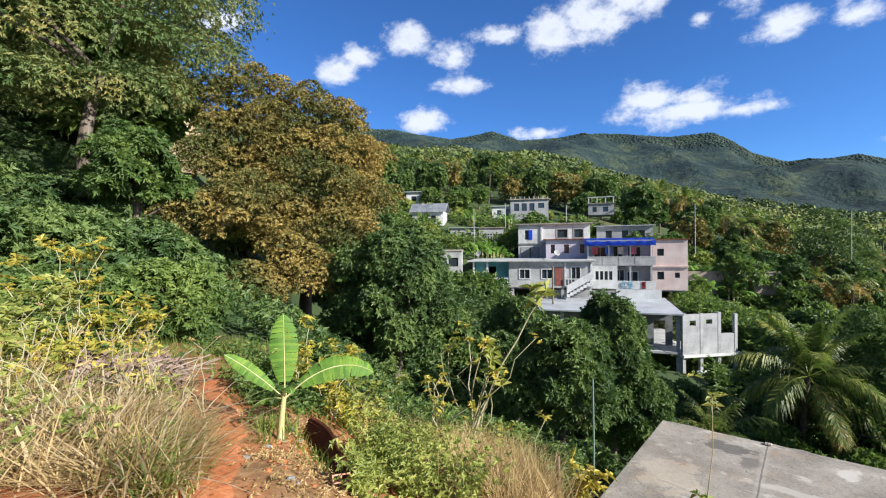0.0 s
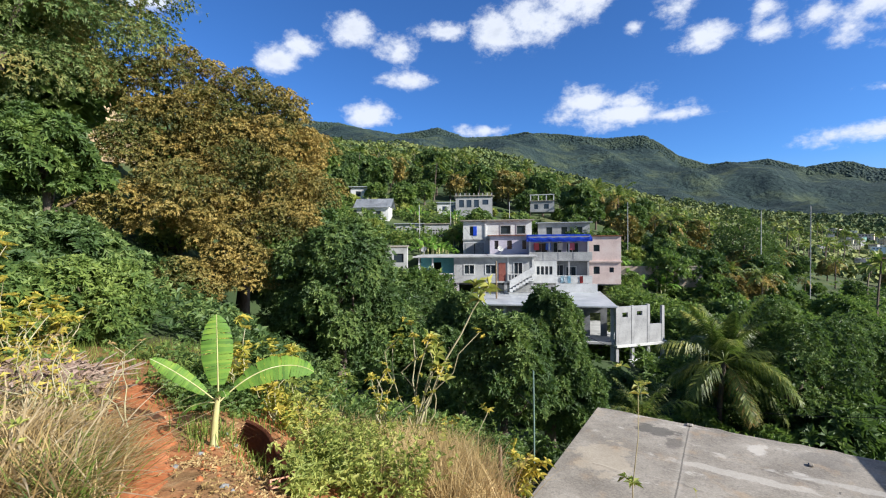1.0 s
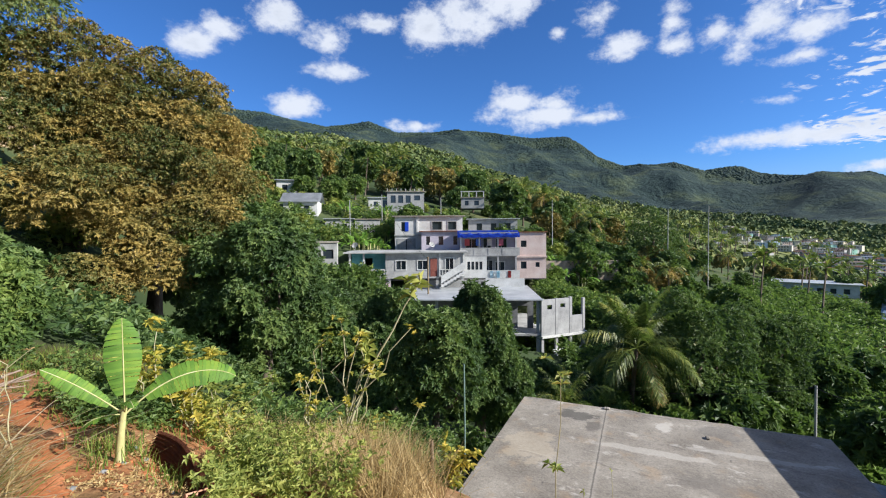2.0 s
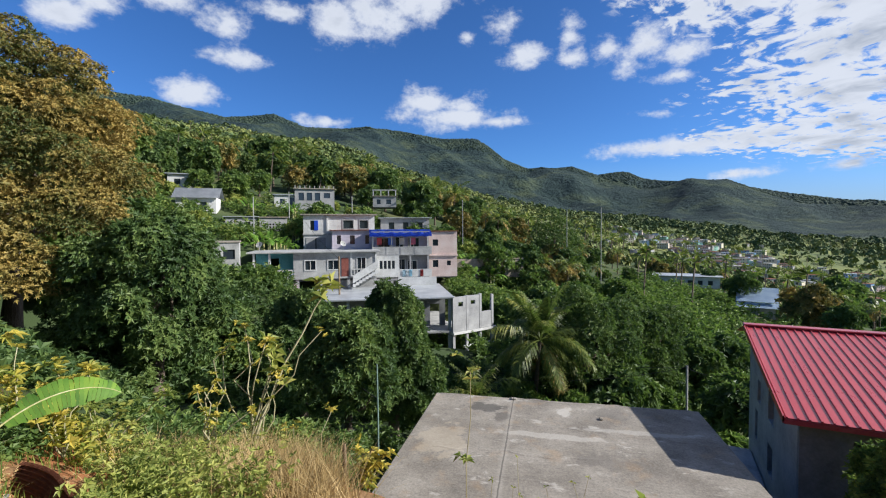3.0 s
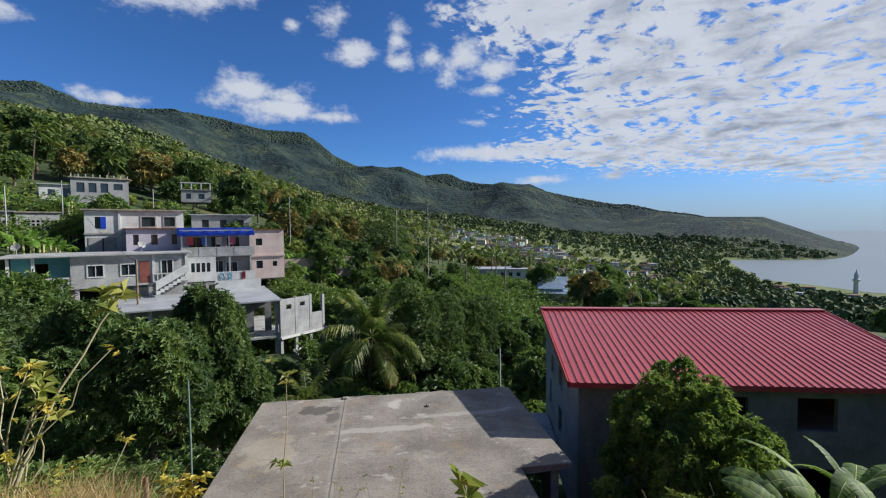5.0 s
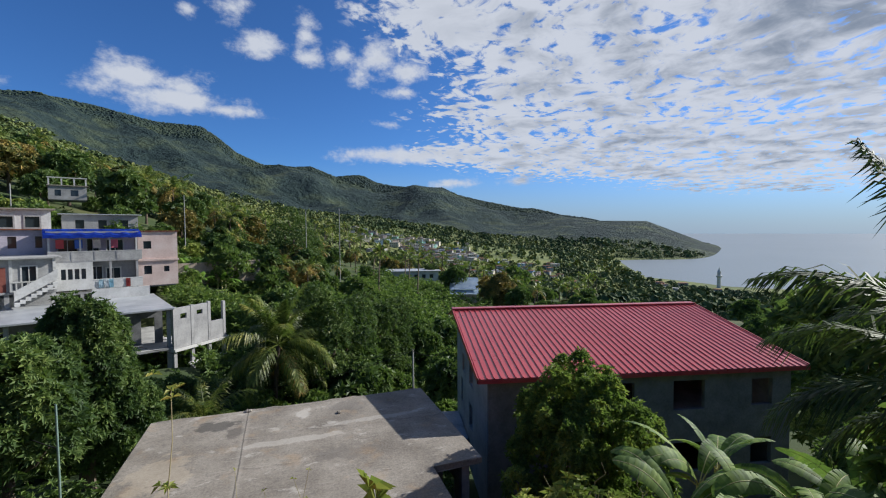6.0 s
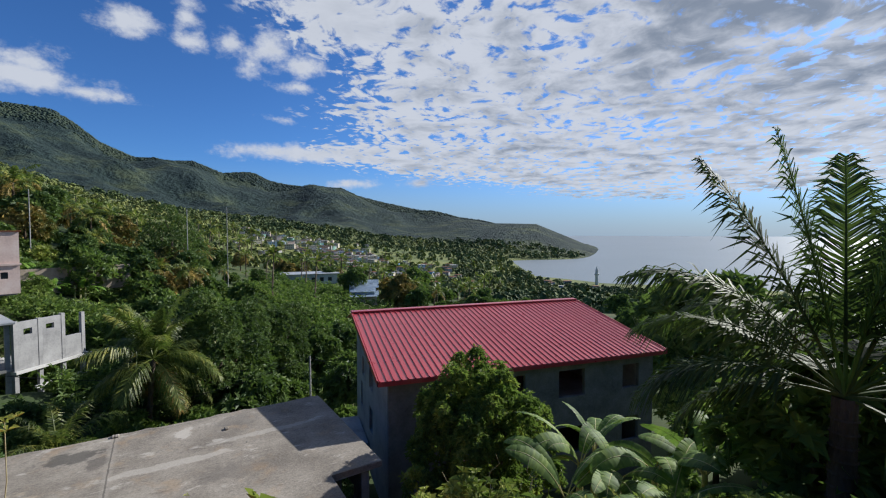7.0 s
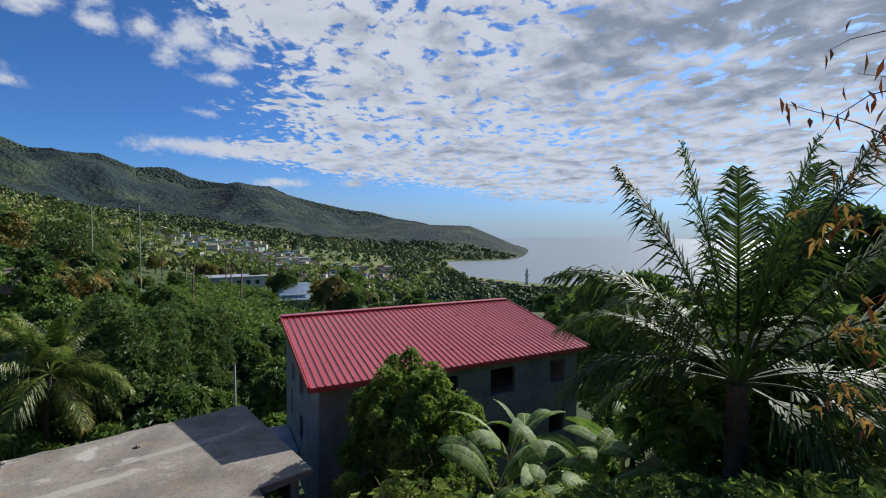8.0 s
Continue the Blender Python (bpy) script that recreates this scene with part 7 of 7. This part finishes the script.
def pod_tree():
    """A thin overhanging branch with dry hanging pods."""
    foot = polar(140, 3.4)
    z = ground_at(foot.x, foot.y)
    top = thing("pod_tree", "thin tree with bare twigs and dry brown hanging pods", "tree", pose(foot.x, foot.y, z))
    tips = [(122.5, 3.1, 0.75), (124.5, 3.0, 0.55), (127.0, 3.2, 0.50), (125.5, 3.3, 1.05), (128.0, 3.0, 0.85), (128.5, 3.1, 0.15), (127.5, 3.2, -0.35), (129.0, 3.0, -0.7)]
    rnd = np.random.default_rng(44)
    trunk = [(0, 0, 0), (0.0, 0.05, 1.0), (-0.03, 0.1, 1.9), (0.0, 0.15, 2.7)]
    mesh_object("trunk", *tube_arrays(trunk, [0.06, 0.05, 0.04, 0.03], 7), BARK, top, True)
    for i, (az, r, h) in enumerate(tips):
        end = polar(az, r, h) - Vector((foot.x, foot.y, z))
        start = Vector(trunk[2 + i % 2])
        pts = [start.lerp(end, f) + Vector((0, 0, 0.22 * math.sin(math.pi * f))) + Vector(rnd.normal(0, 0.02, 3)) for f in np.linspace(0, 1, 8)]
        twig = mesh_object("twig", *tube_arrays(pts, [0.007 * (1.15 - f) for f in np.linspace(0, 1, 8)], 5), BARK, top, True)
        p = np.array([tuple(pts[q]) for q in rnd.integers(3, 8, 9)]) + rnd.normal(0, 0.05, (9, 3))
        d = np.array([[0, 0, -1.0]]) + rnd.normal(0, 0.25, (9, 3))
        v, f = leaf_arrays(p, d, rnd.normal(size=(9, 3)), rnd.uniform(0.06, 0.11, 9), rnd.uniform(0.016, 0.026, 9), 0.0, 0.4)
        for q in range(9):
            mesh_object("pod", v[4 * q:4 * q + 4], np.array([(0, 2, 1), (0, 3, 2)]), POD, twig)
        if h < 0.3:
            p = np.array([tuple(pts[-1])]) + rnd.normal(0, 0.08, (10, 3))
            mesh_object("dead_leaves", *rosettes(p, unit(rnd.normal(size=(10, 3))), 3, 0.055, 0.02, 1.0, 0.6, rnd), LEAF_PALM_OLD, twig)


def rusty_sheet():
    """A ridged rusty sheet stood on edge along the bank."""
    a, b = polar(-18.2, 6.0), polar(-11.6, 4.55)
    bm = bmesh.new()
    n, k = 20, 40
    rows = []
    for i in range(n + 1):
        f = i / n
        c = a.lerp(b, f)
        g = ground_at(c.x, c.y) - 0.05
        d = (b - a).normalized()
        side = Vector((-d.y, d.x, 0))
        high = 0.27 + 0.05 * math.sin(f * 5) - 0.22 * smooth(f, 0.85, 1.0)
        rows.append([bm.verts.new(c + side * (0.014 * math.sin(q / k * 52) + 0.14 * (q / k) + 0.05 * math.sin(f * 6)) + Vector((0, 0, g + high * q / k))) for q in range(k + 1)])
    for r0, r1 in zip(rows, rows[1:]):
        for q in range(k):
            bm.faces.new((r0[q], r1[q], r1[q + 1], r0[q + 1]))
    bmesh.ops.solidify(bm, geom=bm.faces[:], thickness=0.006)
    ob = part("rusty_sheet", bm, RUST, None, smooth=True)
    tagged(ob, "ridged rusty metal sheet stood on edge along the bank", "metal sheet")


def brush_pile():
    rnd = np.random.default_rng(55)
    pieces = []
    for _ in range(170):
        c = polar(rnd.uniform(-40, -30.5), rnd.uniform(7.2, 8.6))
        w, h = rnd.uniform(0, 6.28), rnd.uniform(0.02, 0.30)
        d = Vector((math.cos(w), math.sin(w), rnd.uniform(-0.25, 0.25))) * rnd.uniform(0.25, 0.7)
        p = Vector((c.x, c.y, ground_at(c.x, c.y) + h))
        r = rnd.uniform(0.004, 0.016)
        pieces.append(tube_arrays([p - d, p + Vector(rnd.normal(0, 0.05, 3)), p + d], [r, r * 0.9, r * 0.5], 5))
    ob = mesh_object("brush_pile", *join(pieces), mottled("grey_dead_wood", (0.16, 0.11, 0.08), (0.27, 0.20, 0.15), (0.42, 0.34, 0.27), 4.0), smooth=True)
    tagged(ob, "heap of grey dead branches and brushwood on the terrace", "brushwood", kind="stuff")
    p = np.stack([spots(420, 57, [((-40, -30.5), (7.0, 8.8))])[:, 0], spots(420, 57, [((-40, -30.5), (7.0, 8.8))])[:, 1]], 1)
    q = np.stack([p[:, 0], p[:, 1], land(p[:, 0], p[:, 1]) + rnd.uniform(0.05, 0.35, len(p))], 1)
    ob = mesh_object("dead_leaves", *rosettes(q, unit(rnd.normal(size=q.shape) + np.array([0, 0, 0.6])), 5, 0.16, 0.05, 1.0, 0.4, rnd), mottled("dead_leaf", (0.14, 0.09, 0.07), (0.27, 0.19, 0.15), (0.42, 0.33, 0.28), 5.0))
    tagged(ob, "withered leaves on the brush heap", "dead leaves", kind="stuff")


def stones():
    rnd = np.random.default_rng(66)
    v, f = icosa()
    for i in range(46):
        c = polar(rnd.uniform(-27, -13), rnd.uniform(4.2, 6.3)) if i > 6 else polar(-21.8 + 0.6 * i, 5.2 + 0.1 * i)
        s = rnd.uniform(0.012, 0.04)
        pts = v * s * rnd.uniform(0.7, 1.3, (12, 1)) * np.array([1.2, 1, 0.7])
        pale = i % 3 == 0
        ob = mesh_object("stone", pts, f, GREY_DARK if pale else DIRT)
        ob.location = (c.x, c.y, ground_at(c.x, c.y) + s * 0.25)
        tagged(ob, "small pale stone on the red earth" if pale else "clod of red earth beside the path", "stone", "stones by the path")
    c = polar(-14.6, 4.55)
    bm = bmesh.new()
    for x0, x1, y0, y1 in ((0, 0.3, 0, 0.025), (0, 0.3, 0.115, 0.14), (0, 0.025, 0.025, 0.115), (0.13, 0.16, 0.025, 0.115), (0.275, 0.3, 0.025, 0.115)):
        box(bm, x0 * 0.6, y0 * 0.6, 0, x1 * 0.6, y1 * 0.6, 0.09)
    ob = part("hollow_block", bm, mottled("fired_clay", (0.42, 0.20, 0.12), (0.52, 0.28, 0.18), (0.6, 0.38, 0.28), 4.0), None)
    ob.matrix_world = pose(c.x, c.y, ground_at(c.x, c.y), 62, 4, 25)
    tagged(ob, "broken hollow clay block on the bank", "block")


def poles():
    def pole(name, label, x, y, z0, z1, r, mat, category="pole"):
        ob = mesh_object(name, *tube_arrays([(0, 0, 0), (0.01, 0.0, (z1 - z0) * 0.5), (0, 0.01, z1 - z0)], [r, r * 0.95, r * 0.85], 8), mat, smooth=True)
        ob.location = (x, y, z0)
        return tagged(ob, label, category)
    c = polar(18.45, 14)
    pole("pole", "thin green painted pole in the hollow", c.x, c.y, -7.9, -4.1, 0.03, METAL)
    c = polar(14.2, 10.4)
    ob = pole("fence_post", "short weathered wooden stump of a post", c.x, c.y, -5.9, -4.85, 0.055, WOOD, "post")
    c = polar(55.9, 29.5)
    pole("utility_post", "grey concrete utility post beside the trees", c.x, c.y, -14.5, -7.9, 0.07, GREY)
    for az, r, z0, z1 in ((42.5, 88, -13, 4.0), (46.5, 92, -14, 4.6), (8.0, 74, -1, 6.5), (15.5, 75, -2, 6.0), (4.0, 66, -1.5, 5.0), (29.5, 84, -5, 6.0)):
        c = polar(az, r)
        pole("utility_post", "tall utility post on the hillside", c.x, c.y, z0, z1, 0.07, GREY)
    c = polar(13.8, 47.0)
    pole("utility_post", "brown utility post before the grey house", c.x, c.y, -9.0, -2.4, 0.1, WOOD)

    def cable(a, b, sag, label="slack black power cable"):
        a, b = Vector(a), Vector(b)
        pts = [a.lerp(b, f) - Vector((0, 0, sag * 4 * f * (1 - f))) for f in np.linspace(0, 1, 18)]
        tagged(mesh_object("cable", *tube_arrays(pts, [0.016] * 18, 4), CABLE, smooth=True), label, "cable")
    p = polar(55.9, 29.5, -8.0)
    cable(p, RED_M @ Vector((0.6, 8.0, 5.0)), 0.5)
    cable(p, polar(28, 30, -9.5), 0.7)
    cable(p, polar(20, 38, -6.5), 1.4)
    cable(polar(13.8, 47, -2.6), polar(8.0, 74, 6.3), 1.0)
    cable(polar(18.45, 14, -5.2), polar(10, 40, -7.0), 0.9)


footpath()
near_green()
hillside_green()
bank("earth_bank", "bare tan earth face above the trees", -31.0, 44, 6.4, 4.6, 6.4, mottled("tan_earth", (0.24, 0.17, 0.10), (0.36, 0.27, 0.16), (0.46, 0.37, 0.24), 0.6), 91)
bank("road_cutting", "red earth road cutting on the hill", -5.6, 84, 3.6, 3.6, 4.2, DIRT, 92)
near_shrubs()
pod_tree()
rusty_sheet()
brush_pile()
stones()
poles()


# ---- the town by the bay ----
def town():
    rnd = np.random.default_rng(77)
    paints = [WHITE, GREY, PINK, LILAC, TIN_BLUE, mottled("cream_paint", (0.5, 0.45, 0.33), (0.64, 0.58, 0.44), (0.72, 0.67, 0.54), 0.5), mottled("blue_paint", (0.12, 0.25, 0.48), (0.18, 0.34, 0.58), (0.28, 0.44, 0.66), 0.5), mottled("green_paint", (0.16, 0.34, 0.28), (0.25, 0.45, 0.38), (0.35, 0.54, 0.46), 0.5)]
    words = ["white", "grey", "pink", "lilac", "pale blue", "cream", "blue", "green"]
    kinds = []
    for k, mat in enumerate(paints):
        w, d, storeys = 7 + 2 * (k % 3), 6.5, 1 + (k % 3 > 0)
        front = [(0.8 + 2.2 * i, 0.9 + 2.8 * s, 1.9 + 2.2 * i, 2.1 + 2.8 * s) for i in range(int((w - 1) / 2.2)) for s in range(storeys)]
        t = shell("town_house", words[k] + " painted flat-roofed house in the town by the bay", pose(0, 0, 0), w, d, 2.8 * storeys, mat, front=front, over=0.4, roof_mat=(GREY, RUST, GREY_DARK, GREY, TIN)[k % 5])
        tagged(t, group="houses of the town")
        kinds.append(t)
    used = set()
    for i in range(265):
        if i >= 230:
            az, r = rnd.normal(58.5, 3.2), rnd.normal(400, 45)
        elif i < 120:
            az, r = rnd.normal(56.0, 4.2), rnd.normal(395, 60)
        elif i < 180:
            az, r = rnd.uniform(58, 77), rnd.uniform(230, 420)
        else:
            az, r = rnd.uniform(46, 58), rnd.uniform(420, 540)
        if 205 <= i < 230:
            az, r = rnd.uniform(84, 97), rnd.uniform(330, 400)
        if r < 200:
            continue
        p = polar(az, r)
        z = ground_at(p.x, p.y)
        if z < -43:
            continue
        k = int(rnd.choice(8, p=[0.12, 0.38, 0.1, 0.1, 0.06, 0.12, 0.08, 0.04]))
        m = pose(p.x, p.y, z + 1.0, 0, 0, -az + rnd.normal(0, 35)) @ Matrix.Scale(rnd.uniform(0.6, 0.9), 4)
        if k in used:
            copy_thing(kinds[k], m)
        else:
            used.add(k)
            kinds[k].matrix_world = m
    for k in range(8):
        if k not in used:
            p = polar(50 + k, 420)
            kinds[k].matrix_world = pose(p.x, p.y, ground_at(p.x, p.y) + 1, 0, 0, -50)
    # minaret on the shore
    c = polar(91.3, 395)
    top = thing("minaret", "slim white minaret with a gallery near the shore", "tower", pose(c.x, c.y, -44.5))
    mesh_object("shaft", *tube_arrays([(0, 0, 0), (0, 0, 12.0)], [1.5, 1.2], 8), WHITE, top)
    mesh_object("gallery", *tube_arrays([(0, 0, 8.0), (0, 0, 8.6), (0, 0, 9.4), (0, 0, 9.5)], [1.4, 2.2, 2.2, 1.3], 8), WHITE, top)
    mesh_object("cap", *tube_arrays([(0, 0, 12.0), (0, 0, 12.6), (0, 0, 14.0), (0, 0, 16.0)], [1.4, 1.2, 0.5, 0.05], 8), WHITE, top)


town()
